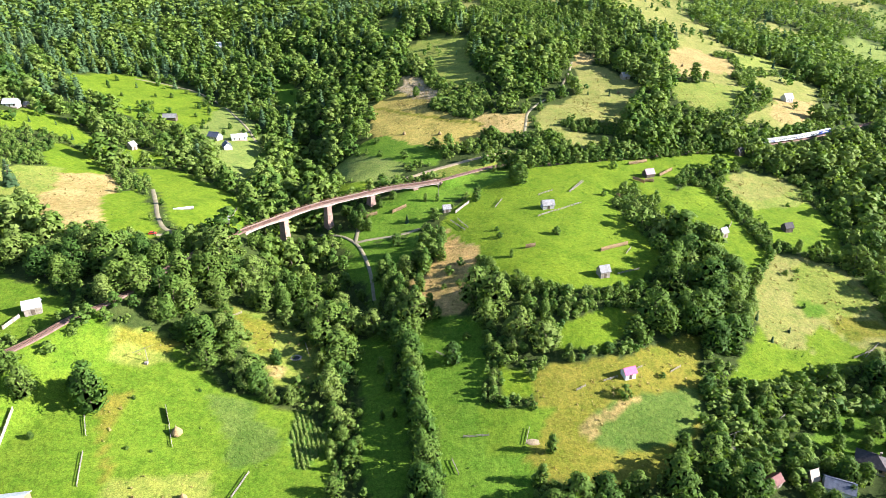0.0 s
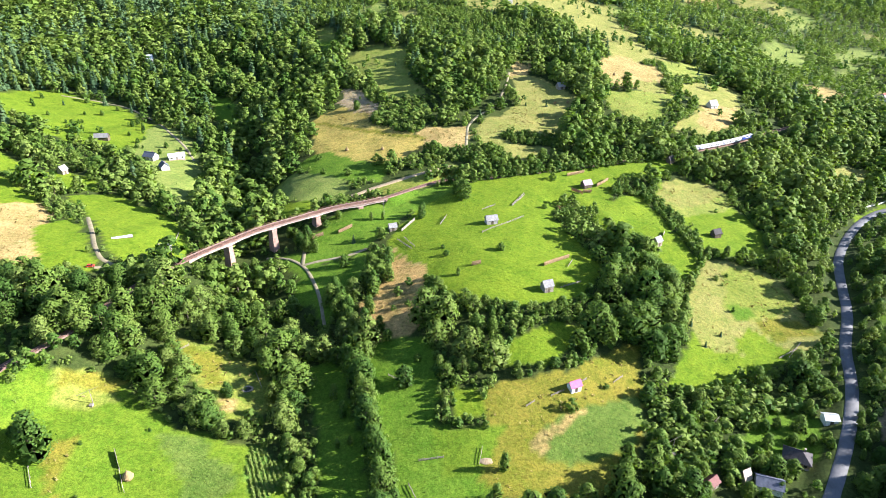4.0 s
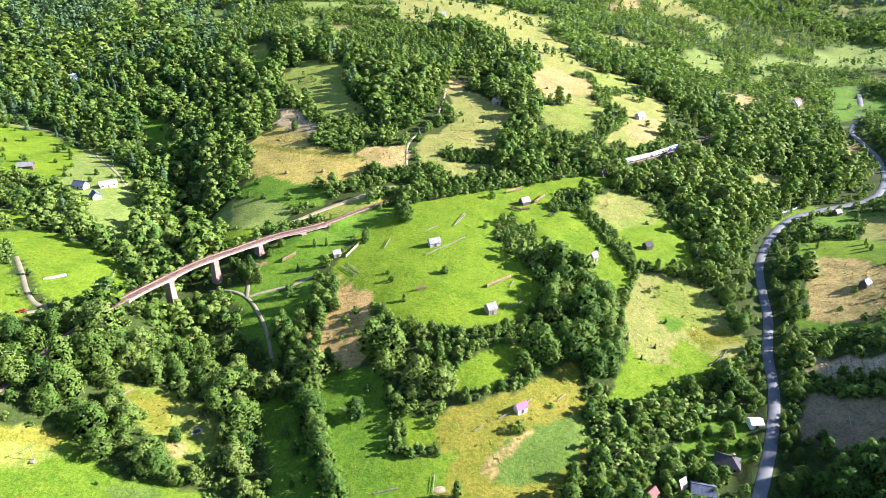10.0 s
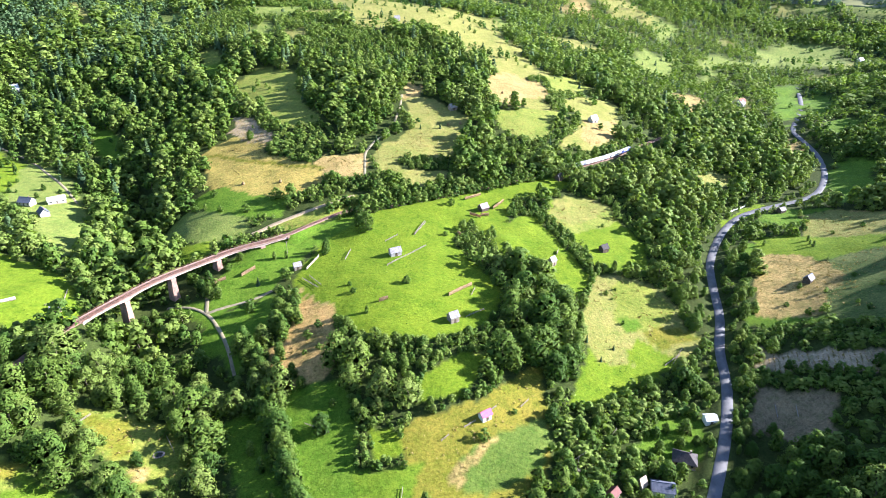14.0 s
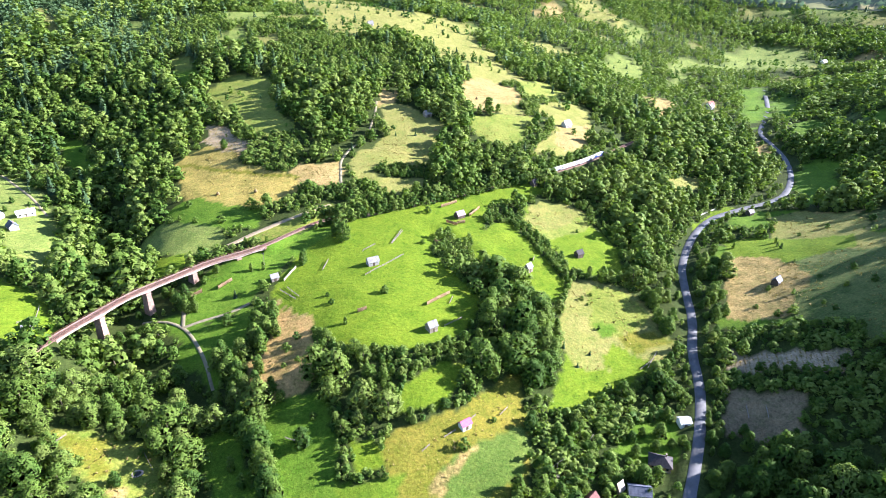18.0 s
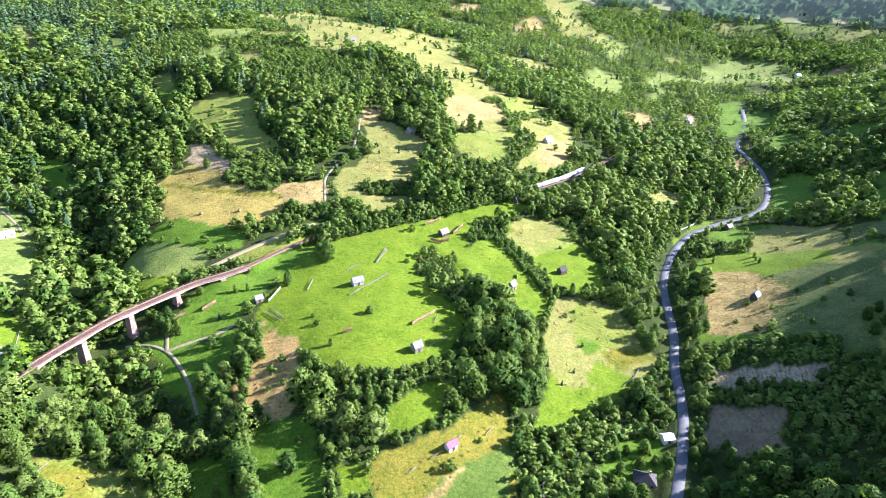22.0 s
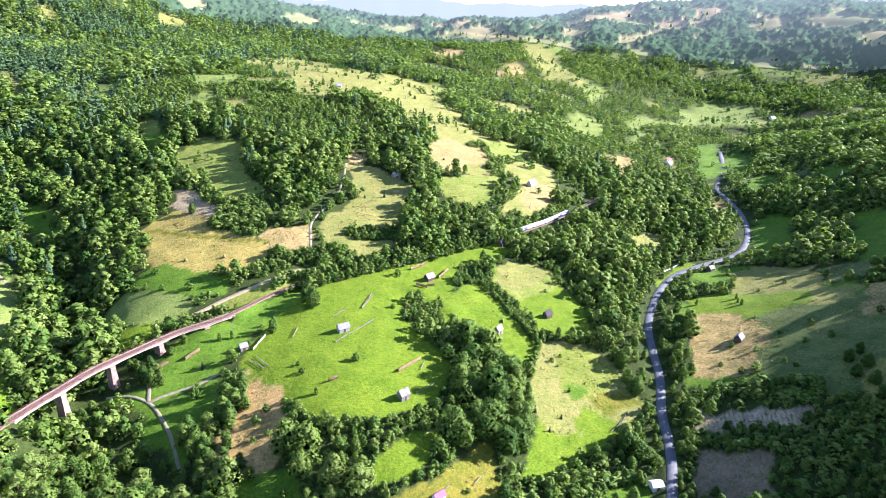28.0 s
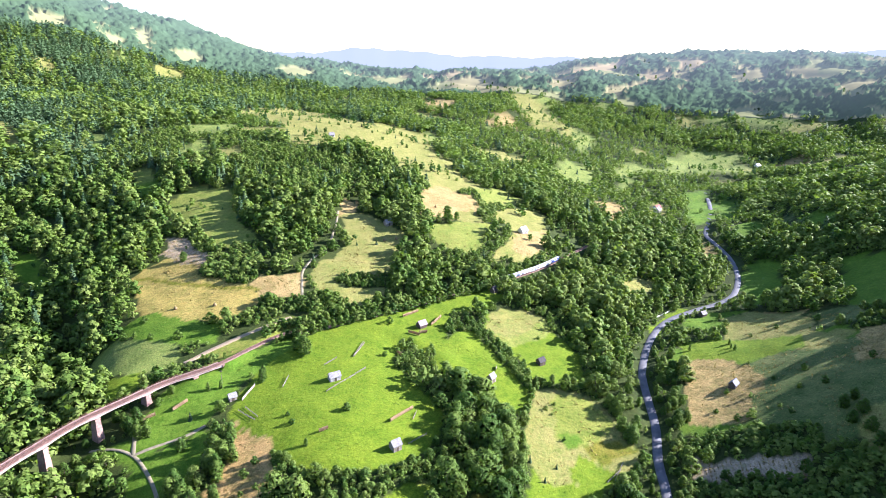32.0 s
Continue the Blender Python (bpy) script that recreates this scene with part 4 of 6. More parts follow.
def join_trees(name, grade, xs, ys, hs, spruce, tones, label, category="trees", leaf=None):
    """All trees of a stretch of woodland in one mesh."""
    q_all, t_all, m_all = [], [], []
    zs = height(xs, ys)
    pick = rng.integers(0, 6, len(xs))
    turn = rng.uniform(0, math.tau, len(xs))
    for sp in (False, True):
        pool = TEMPLATES[grade + ("_spruce" if sp else "")] if not (sp and grade == "tuft") else []
        for v, (q, tone, trunk) in enumerate(pool):
            sel = np.nonzero((spruce == sp) & (pick % len(pool) == v))[0]
            if not len(sel):
                continue
            c, s = np.cos(turn[sel]), np.sin(turn[sel])
            for src, is_leaf in ((q, True), (trunk[: 20 if grade == "near" else 10], False)):
                if not is_leaf and grade in ("far", "tuft", "bush"):
                    continue
                p = src.reshape(-1, 3)
                h = hs[sel][:, None]
                w = h * rng.uniform(0.95, 1.4, len(sel))[:, None] * (1.25 if grade == "far" else 1.0) * (0.82 if sp else 1.0)
                out = np.stack([(p[:, 0] * c[:, None] - p[:, 1] * s[:, None]) * w + xs[sel][:, None], (p[:, 0] * s[:, None] + p[:, 1] * c[:, None]) * w + ys[sel][:, None], p[:, 2] * h + zs[sel][:, None] - 0.15], -1)
                out = out.reshape(len(sel), -1, 4, 3)
                d = src[None, :, 3]
                out[:, :, 3, 0] = d[..., 0] * c[:, None] - d[..., 1] * s[:, None]
                out[:, :, 3, 1] = d[..., 0] * s[:, None] + d[..., 1] * c[:, None]
                out[:, :, 3, 2] = d[..., 2]
                q_all.append(out.reshape(-1, 4, 3))
                n = len(src)
                t_all.append((tones[sel][:, None] + (tone[None] if is_leaf else 0)).repeat(1 if is_leaf else n, 1).ravel())
                m_all.append(np.full(len(sel) * n, (1 if sp else 0) if is_leaf else 2))
    me = flakes_mesh(name, np.concatenate(q_all), [leaf or LEAF, NEEDLE, BARK], np.concatenate(t_all), np.concatenate(m_all))
    return tagged(new(name, me), label, category, kind="stuff")


def stand(x, y):
    """Height of the wood, share of spruce and tone at each place."""
    far = np.hypot(x - 60, y - 250)
    hgt = 15.2 + 3.5 * wave(x, y, 40, 9) + rng.normal(0, 3.2, len(x))
    hgt *= 1 - 0.6 * edge_share(x, y, 8.0)
    sp_share = np.clip(0.008 + 0.5 * np.clip((y - 600) / 500, 0, 1) * np.clip((700 - x) / 600, 0.3, 1) + 0.25 * np.clip((-x - 100) / 200, 0, 1) * (y > 520), 0, 0.7)
    spruce = (rng.uniform(0, 1, len(x)) < sp_share * (1 + wave(x, y, 60, 10))) & (y > 420)
    # low growth beside the road, the tracks and the open stretches of the railway
    hgt = np.minimum(hgt, 3.2 + 0.42 * near_line(x, y, road_line, 45)[0])
    for line, half in DIRTS:
        hgt = np.minimum(hgt, (3.0 if half > 1.4 else 7.0) + 0.45 * near_line(x, y, line, 26)[0])
    d, k2 = near_line(x, y, rail_line, 34)
    for hx, hy, hr, most in HEDGES:
        hgt = np.where(np.hypot(x - hx, y - hy) < hr, np.minimum(hgt, most + rng.uniform(-1.5, 1.5, len(x))), hgt)
    for hx, hy, hr, most in SCRUBLAND:
        hgt = np.where(np.hypot(x - hx, y - hy) < hr * (1 + 0.3 * wave(x, y, 30, 71)), np.minimum(hgt, most * rng.uniform(0.6, 1.25, len(x))), hgt)
    low = ((x > -112) & (x < 18)) | ((x > 238) & (x < 292))
    room = np.clip(RAIL_Z - 4.5 - height(x, y), 2.5, 12)
    hgt = np.where(low, np.minimum(hgt, room + 0.45 * d), hgt)
    tone = 0.52 + 0.12 * wave(x, y, 28, 11) + 0.16 * wave(x, y, 95, 13) + rng.normal(0, 0.21, len(x))
    return np.where(spruce, hgt * 1.35, hgt).clip(3.0, 24), spruce, tone.clip(0.02, 0.98)


def near_zone(x, y):
    return (y < 300 + 0.12 * x) & (x > -330) & (x < 420) | (x >= 420) & (x < 540) & (y < 300)


def mid_zone(x, y):
    return ~near_zone(x, y) & (np.hypot(x, y) < 830)


def far_zone(x, y):
    return (np.hypot(x, y) >= 830) & (np.hypot(x, y) < 1720)


for name, grade, spacing, keep, label in (
    ("valley_wood", "near", 9.8, {"x": (-330, 540), "y": (105, 600), "test": near_zone}, "dense mixed broadleaf wood along the stream and field edges"),
    ("hillside_wood", "mid", 11.2, {"x": (-700, 900), "y": (150, 960), "test": mid_zone}, "thick mixed forest with scattered spruces on the hillside"),
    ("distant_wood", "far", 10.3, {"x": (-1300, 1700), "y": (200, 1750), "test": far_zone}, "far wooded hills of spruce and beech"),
):
    xs, ys = plant(spacing, keep)
    hs, sp, tn = stand(xs, ys)
    # distance haze put into leaf colour: far tones raised most, hillside tones slightly
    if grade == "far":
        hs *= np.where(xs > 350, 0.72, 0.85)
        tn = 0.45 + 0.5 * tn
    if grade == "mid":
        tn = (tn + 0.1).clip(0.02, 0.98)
    if grade == "near":
        # the trees along the stream and the lower fields stand as things of their own
        own = np.nonzero((xs > -125) & (xs < 215) & (ys < 330))[0]
        own = own[np.argsort(ys[own])][:215]
        STREAMSIDE = [(xs[i], ys[i], hs[i], sp[i]) for i in own]
        rest = np.setdiff1d(np.arange(len(xs)), own)
        xs, ys, hs, sp, tn = xs[rest], ys[rest], hs[rest], sp[rest], tn[rest]
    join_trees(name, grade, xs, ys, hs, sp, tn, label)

# bushes along the edges of the woods
xs, ys = plant(4.6, {"x": (-330, 440), "y": (105, 640), "test": lambda x, y: near_zone(x, y) | (np.hypot(x - 60, y - 350) < 330) & (y < 480 + 0.25 * x)})
e = edge_share(xs, ys, 5.5)
thicket = np.zeros(len(xs), bool)
for hx, hy, hr, most in HEDGES:
    thicket |= (np.hypot(xs - hx, ys - hy) < hr) & (most > 4)
ok = thicket | (rng.uniform(0, 1, len(xs)) < np.where(e > 0.1, 0.75, 0.38))
xs, ys = xs[ok], ys[ok]
join_trees("undergrowth", "bush", xs, ys, rng.uniform(2.0, 5.0, len(xs)), np.zeros(len(xs), bool), rng.normal(0.62, 0.18, len(xs)).clip(0, 1), "bushes and young trees along the wood edges and under the trees")
# low thickets between the fields
spots = [(hx + hr * math.sqrt(u) * math.cos(v), hy + hr * math.sqrt(u) * math.sin(v)) for hx, hy, hr, most in HEDGES if most > 3 for u, v in rng.uniform(0, 1, (int(hr * hr * 0.16), 2)) * (1, math.tau)]
xs, ys = np.array(spots).T
ok = (land(xs, ys) == 0) & clear_of(xs, ys, road_line, 4.5) & clear_of(xs, ys, rail_line, 5.0)
for line, half in DIRTS:
    ok &= clear_of(xs, ys, line, half + 1.0)
for sx, sy, sr in SITES:
    ok &= np.hypot(xs - sx, ys - sy + 3) > sr
xs, ys = xs[ok], ys[ok]
join_trees("thickets", "bush", xs, ys, rng.uniform(2.0, 4.6, len(xs)), np.zeros(len(xs), bool), rng.normal(0.62, 0.2, len(xs)).clip(0, 1), "dense low thickets and hedges between the fields")
# close-set shrubs on the young, low stretches of the hillside
spots = [(hx + hr * math.sqrt(u) * math.cos(v), hy + hr * math.sqrt(u) * math.sin(v)) for hx, hy, hr, most in SCRUBLAND if hx < 320 for u, v in rng.uniform(0, 1, (int(hr * hr * 0.1), 2)) * (1, math.tau)]
xs, ys = np.array(spots).T
ok = (land(xs, ys) == 0) & clear_of(xs, ys, road_line, 5.0) & clear_of(xs, ys, rail_line, 6.0)
for line, half in DIRTS:
    ok &= clear_of(xs, ys, line, half + 1.5)
for sx, sy, sr in SITES:
    ok &= np.hypot(xs - sx, ys - sy + 3) > sr
xs, ys = xs[ok], ys[ok]
join_trees("shrubs", "far", xs, ys, rng.uniform(3.0, 7.0, len(xs)), np.zeros(len(xs), bool), rng.normal(0.6, 0.18, len(xs)).clip(0, 1), "close-set young trees and shrubs on overgrown hillside terraces")
# lone trees and bushes on the far meadows
xs, ys = rng.uniform(-700, 1500, 5200), rng.uniform(430, 1700, 5200)
az = np.degrees(np.arctan2(xs, ys + 60))
ok = (az > -42) & (az < 62) & (land(xs, ys) > 0) & (np.hypot(xs - 60, ys - 200) > 330) & (wave(xs, ys, 24, 51) > 0.05)
ok &= clear_of(xs, ys, road_line, 7.0) & clear_of(xs, ys, rail_line, 8.0)
for sx, sy, sr in SITES:
    ok &= np.hypot(xs - sx, ys - sy + 3) > sr
xs, ys = xs[ok], ys[ok]
join_trees("scattered_trees", "bush", xs, ys, rng.gamma(4.0, 1.4, len(xs)).clip(2.5, 12), rng.uniform(0, 1, len(xs)) < 0.3, rng.normal(0.5, 0.2, len(xs)).clip(0, 1), "lone trees and bushes scattered over the far hay meadows")
xs, ys = rng.uniform(-400, 2000, 9000), rng.uniform(500, 2300, 9000)
az = np.degrees(np.arctan2(xs, ys + 60))
ok = (az > -20) & (az < 62) & (land(xs, ys) > 0) & (np.hypot(xs, ys) > 800) & (np.hypot(xs, ys) < 1720) & (wave(xs, ys, 31, 52) + rng.normal(0, 0.3, len(xs)) > 0.0) & clear_of(xs, ys, road_line, 7.0)
for sx, sy, sr in SITES:
    ok &= np.hypot(xs - sx, ys - sy + 3) > sr
xs, ys = xs[ok], ys[ok]
join_trees("far_hedges", "far", xs, ys, rng.gamma(4.0, 1.6, len(xs)).clip(3, 13), rng.uniform(0, 1, len(xs)) < 0.25, rng.normal(0.42, 0.12, len(xs)).clip(0, 1), "hedges and lone trees between the fields of the far valley")
# tussocks and weeds in the pastures, straw in the dry fields, plants in the plots
def sprinkle(name, density, kinds, patchy, heights, tone, label, category, leaf=None, rows=None):
    places = []
    for kind, poly in FIELDS:
        lo, hi = poly.min(0), poly.max(0)
        if kind in kinds and lo[0] > -420 and hi[0] < 560 and hi[1] < 640:
            n = int((hi - lo).prod() * density)
            places.append(rng.uniform(lo, hi, (n, 2)))
    xs, ys = np.concatenate(places).T
    n = len(xs)
    if rows:
        size, ang = rows
        u, w = xs * math.cos(ang) + ys * math.sin(ang), -xs * math.sin(ang) + ys * math.cos(ang)
        u = np.round(u / size) * size + rng.normal(0, 0.12, n)
        xs, ys = u * math.cos(ang) - w * math.sin(ang), u * math.sin(ang) + w * math.cos(ang)
    ok = np.isin(land(xs, ys), [KINDS.index(k) for k in kinds])
    xs, ys = xs[ok], ys[ok]
    ok = wave(xs, ys, 13, 31) + rng.normal(0, 0.4, len(xs)) > patchy
    ok &= clear_of(xs, ys, road_line, 5.0) & clear_of(xs, ys, rail_line, 5.0)
    for line, half in DIRTS:
        ok &= clear_of(xs, ys, line, half + 0.5)
    xs, ys = xs[ok], ys[ok]
    hs = rng.gamma(2.0, 0.5, len(xs)).clip(0.35, 2.6) * heights
    join_trees(name, "tuft", xs, ys, hs, np.zeros(len(xs), bool), rng.normal(tone, 0.2, len(xs)).clip(0.05, 1), label, category, leaf)


sprinkle("tussocks", 0.10, ("lush", "pasture", "green", "meadow", "dryg", "scrub"), 0.25, 0.3, 0.8, "tussocks, weeds and seedlings scattered through the pasture", "grass")
sprinkle("dry_grass", 0.14, ("dry", "olive", "fade", "brown", "straw", "hay", "gold", "stubble", "scrub", "dryg"), -0.1, 0.42, 0.5, "tufts of dry straw-coloured grass in the hay fields", "grass", DRY_LEAF)
sprinkle("crop_plants", 3.5, ("crop",), -0.7, 0.17, 0.62, "leafy potato plants in uneven rows", "crops", None, (1.1, 0.9))
sprinkle("maize_rows", 8.0, ("rows",), -2.0, 0.4, 1.0, "straight rows of dark green maize", "crops", None, (1.75, 0.35))
sprinkle("stubble_rows", 1.6, ("stubble",), -2.0, 0.3, 0.6, "rows of cut stubble on the ploughed strips", "crops", DRY_LEAF, (2.3, -0.61))


# ---- buildings ----
def at_ground(ob, x, y, heading, lift=0.0):
    ob.matrix_world = pose(x, y, ground_at(x, y) + lift, 0, 0, -heading + 90)
    return ob


def gable_walls(l, w, wall, roof, deep=1.2):
    """Four walls with gable peaks: the ridge runs along x."""
    bm = bmesh.new()
    out = []
    for x in (-l / 2, l / 2):
        out.append([bm.verts.new(p) for p in ((x, -w / 2, -deep), (x, w / 2, -deep), (x, w / 2, wall), (x, 0, wall + roof), (x, -w / 2, wall))])
    a, b = out
    bm.faces.new(a[::-1])
    bm.faces.new(b)
    for i in range(5):
        bm.faces.new((a[i - 1], a[i], b[i], b[i - 1]))
    bmesh.ops.recalc_face_normals(bm, faces=bm.faces)
    return bm


def roof_slab(l, w, wall, roof, side, over=0.45, thick=0.14, courses=5):
    """One roof slope in stepped courses, proud of the walls."""
    run = w / 2 + over
    drop = roof * run / (w / 2)
    line = [(0.0, wall + roof + 0.02), (side * run, wall + roof - drop + 0.02)]
    for i in range(courses, 0, -1):
        for u, e in ((i / courses, 0.03), ((i - 1) / courses, 0.0)):
            line.append((side * run * u, wall + roof - drop * u + thick + e))
    bm = prism(line, -l / 2 - over, l / 2 + over)
    bmesh.ops.rotate(bm, verts=bm.verts, matrix=Matrix.Rotation(radians(90), 3, "Z"))
    for v in bm.verts:
        v.co.x = -v.co.x
    # the outline's first axis now lies along y
    bmesh.ops.recalc_face_normals(bm, faces=bm.faces)
    return bm


def board_battens(l, wall, y, step=0.9):
    bm = bmesh.new()
    n = max(3, int(l / step))
    for i in range(n + 1):
        x = -l / 2 + 0.06 + (l - 0.12) * i / n
        box(bm, x - 0.05, y - 0.03, 0.0, x + 0.05, y + 0.03, wall - 0.05)
    return bm


def barn(name, x, y, l, w, wall, roof, heading, roof_mat, wall_mat, label):
    t = thing(name, label, name)
    part("wall_shell", gable_walls(l, w, wall, roof), wall_mat, t)
    part("roof_slope", roof_slab(l, w, wall, roof, -1), roof_mat, t)
    part("roof_slope", roof_slab(l, w, wall, roof, 1), roof_mat, t)
    part("ridge_cap", boxed(-l / 2 - 0.45, -0.16, wall + roof + 0.1, l / 2 + 0.45, 0.16, wall + roof + 0.24, 0.04), roof_mat, t)
    part("cladding", board_battens(l, wall, -w / 2 - 0.02), wall_mat, t)
    d = part("door", boxed(-0.75, -w / 2 - 0.1, -0.3, 0.75, -w / 2 - 0.03, min(2.1, wall - 0.3), 0.02), DARK_WOOD, t, "dark plank door")
    part("latch", boxed(0.5, -w / 2 - 0.15, 0.9, 0.62, -w / 2 - 0.1, 1.05), RUST, d)
    # gable stays closed; a near-black plate paints the shade of an opening
    part("hay_opening", boxed(l / 2 + 0.02, -0.6, wall - 0.6, l / 2 + 0.05, 0.6, wall + roof * 0.35), UNDER, t, "dark plate standing in for a shaded opening under the gable")
    return at_ground(t, x, y, heading)


def hip_roof(l, w, wall, roof, over=0.6, thick=0.18):
    """Four slopes that meet in a short ridge, with a thick eaves edge."""
    bm = bmesh.new()
    a, b = l / 2 + over, w / 2 + over
    drop = wall - roof * over / (w / 2)
    low = [bm.verts.new((sx * a, sy * b, drop)) for sx, sy in ((-1, -1), (1, -1), (1, 1), (-1, 1))]
    eave = [bm.verts.new((v.co.x, v.co.y, drop + thick)) for v in low]
    top = [bm.verts.new((sx * (l - w) / 2 * 0.9, 0, wall + roof + thick)) for sx in (-1, 1)]
    bm.faces.new(low[::-1])
    for i in range(4):
        bm.faces.new((low[i - 1], low[i], eave[i], eave[i - 1]))
    for f in ((eave[0], eave[1], top[1], top[0]), (eave[1], eave[2], top[1]), (eave[2], eave[3], top[0], top[1]), (eave[3], eave[0], top[0])):
        bm.faces.new(f)
    bmesh.ops.recalc_face_normals(bm, faces=bm.faces)
    return bm


def house(x, y, l, w, wall, roof, heading, roof_mat, wall_mat, label, hipped=False):
    t = thing("house", label, "house")
    part("wall_shell", boxed(-l / 2, -w / 2, -1.2, l / 2, w / 2, wall) if hipped else gable_walls(l, w, wall, roof), wall_mat, t)
    part("plinth", boxed(-l / 2 - 0.06, -w / 2 - 0.06, -1.2, l / 2 + 0.06, w / 2 + 0.06, 0.35), CONCRETE, t)
    if hipped:
        part("roof", hip_roof(l, w, wall, roof), roof_mat, t)
    else:
        for s in (-1, 1):
            part("roof_slope", roof_slab(l, w, wall, roof, s, 0.55, 0.16, 7), roof_mat, t)
    ridge = (l - w) / 2 if hipped else l / 2 + 0.5
    part("ridge_cap", boxed(-ridge, -0.18, wall + roof + 0.12, ridge, 0.18, wall + roof + 0.28, 0.05), roof_mat, t)
    c = part("chimney", boxed(l * 0.18, 0.5, wall + roof * 0.4, l * 0.18 + 0.6, 1.1, wall + roof + 0.9, 0.03), PIER_STONE, t)
    part("chimney_cap", boxed(l * 0.18 - 0.08, 0.42, wall + roof + 0.9, l * 0.18 + 0.68, 1.18, wall + roof + 1.0), CONCRETE, c)
    part("door", boxed(-l * 0.05, -w / 2 - 0.07, 0.1, -l * 0.05 + 1.0, -w / 2 - 0.01, 2.2, 0.02), DARK_WOOD, t)
    n = max(2, int(l / 3.2))
    for s in (-1, 1):
        for i in range(n):
            wx = -l / 2 + l * (i + 0.5) / n
            if s < 0 and abs(wx - (-l * 0.05 + 0.5)) < 1.3:
                continue
            win = part("window_frame", boxed(wx - 0.62, s * w / 2 - 0.05, 0.95, wx + 0.62, s * w / 2 + 0.05, 2.3, 0.02), DARK_WOOD, t)
            part("pane", boxed(wx - 0.52, s * w / 2 - 0.07, 1.05, wx + 0.52, s * w / 2 + 0.07, 2.2), PANE, win)
    return at_ground(t, x, y, heading)


# ---- fences and hay racks ----
def fence(kind, a, b):
    a, b = Vector(a), Vector(b)
    n = max(2, int((b - a).length / 2.3))
    mat = {"pale": OLD_WOOD, "board": OLD_WOOD, "red": RED_WOOD, "white": PLASTER}[kind]
    name, label, tall = {
        "pale": ("fence", "weathered grey pole fence with two rails", 1.25),
        "board": ("board_fence", "tall fence of grey weathered boards", 1.9),
        "white": ("board_fence", "white-painted plank fence beside the road", 1.4),
        "red": ("hay_rack", "reddish wooden drying rack hung with dry hay", 2.7),
    }[kind]
    t = thing(name, label, "fence" if kind != "red" else "rack", "fences" if kind != "red" else "hay racks")
    t.location = (a.x, a.y, ground_at(a.x, a.y))
    pts = []
    for i in range(n + 1):
        p = a.lerp(b, i / n) - a
        z = ground_at(a.x + p.x, a.y + p.y) - t.location.z
        pts.append(Vector((p.x, p.y, z)))
        k = tall * random.uniform(0.92, 1.1)
        lean = random.uniform(-0.06, 0.06)
        bm = bmesh.new()
        bmesh.ops.create_cone(bm, cap_ends=True, segments=6, radius1=0.12, radius2=0.09, depth=k + 0.5, matrix=Matrix.Translation(pts[-1] + Vector((lean, lean, k / 2 - 0.2))))
        part("post", bm, mat, t)
    side = Vector((b.y - a.y, a.x - b.x, 0)).normalized()
    rails = {"pale": (0.5, 1.05), "board": (), "white": (), "red": (0.6, 1.2, 1.8, 2.4)}[kind]
    for i in range(n):
        p, q = pts[i], pts[i + 1]
        for h in rails:
            bm = bmesh.new()
            s = (side * 0.09, Vector((0, 0, random.uniform(-0.07, 0.07))))
            v = []
            for c in (p, q):
                for dy, dz in ((-0.07, -0.09), (0.07, -0.09), (0.07, 0.09), (-0.07, 0.09)):
                    v.append(bm.verts.new(c + s[0] + side * dy + Vector((0, 0, h + dz)) + (s[1] if c is q else Vector())))
            for f in ((0, 1, 5, 4), (1, 2, 6, 5), (2, 3, 7, 6), (3, 0, 4, 7), (3, 2, 1, 0), (4, 5, 6, 7)):
                bm.faces.new([v[k2] for k2 in f])
            part("rail", bm, mat, t)
        if kind in ("board", "white"):
            m = 7
            for j in range(m):
                c0, c1 = p.lerp(q, j / m), p.lerp(q, (j + 0.92) / m)
                bm = bmesh.new()
                h = tall * random.uniform(0.9, 1.0)
                v = [bm.verts.new(c + side * o + Vector((0, 0, z))) for c in (c0, c1) for o in (0.0, 0.04) for z in (0.02, h)]
                for f in ((0, 1, 5, 4), (2, 6, 7, 3), (0, 2, 3, 1), (4, 5, 7, 6), (1, 3, 7, 5), (0, 4, 6, 2)):
                    bm.faces.new([v[k2] for k2 in f])
                part("board", bm, mat, t)
        if kind == "red":
            # hay hung over the rails, sagging unevenly
            bm = bmesh.new()
            rows = 5
            grid = []
            for j in range(6):
                c = p.lerp(q, j / 5)
                grid.append([bm.verts.new(c + side * (0.12 + 0.28 * math.sin(math.pi * r2 / rows) + random.uniform(-0.05, 0.05)) * (1 if r2 <= rows else -1) + Vector((0, 0, 0.35 + 2.05 * r2 / rows + random.uniform(-0.1, 0.1)))) for r2 in range(rows + 1)])
            for j in range(5):
                for r2 in range(rows):
                    bm.faces.new((grid[j][r2], grid[j + 1][r2], grid[j + 1][r2 + 1], grid[j][r2 + 1]))
            bmesh.ops.solidify(bm, geom=bm.faces, thickness=0.25)
            part("hay_layer", bm, RED_HAY, t, "sun-dried reddish hay")
    return t


# ---- single trees ----
FORMS = {}


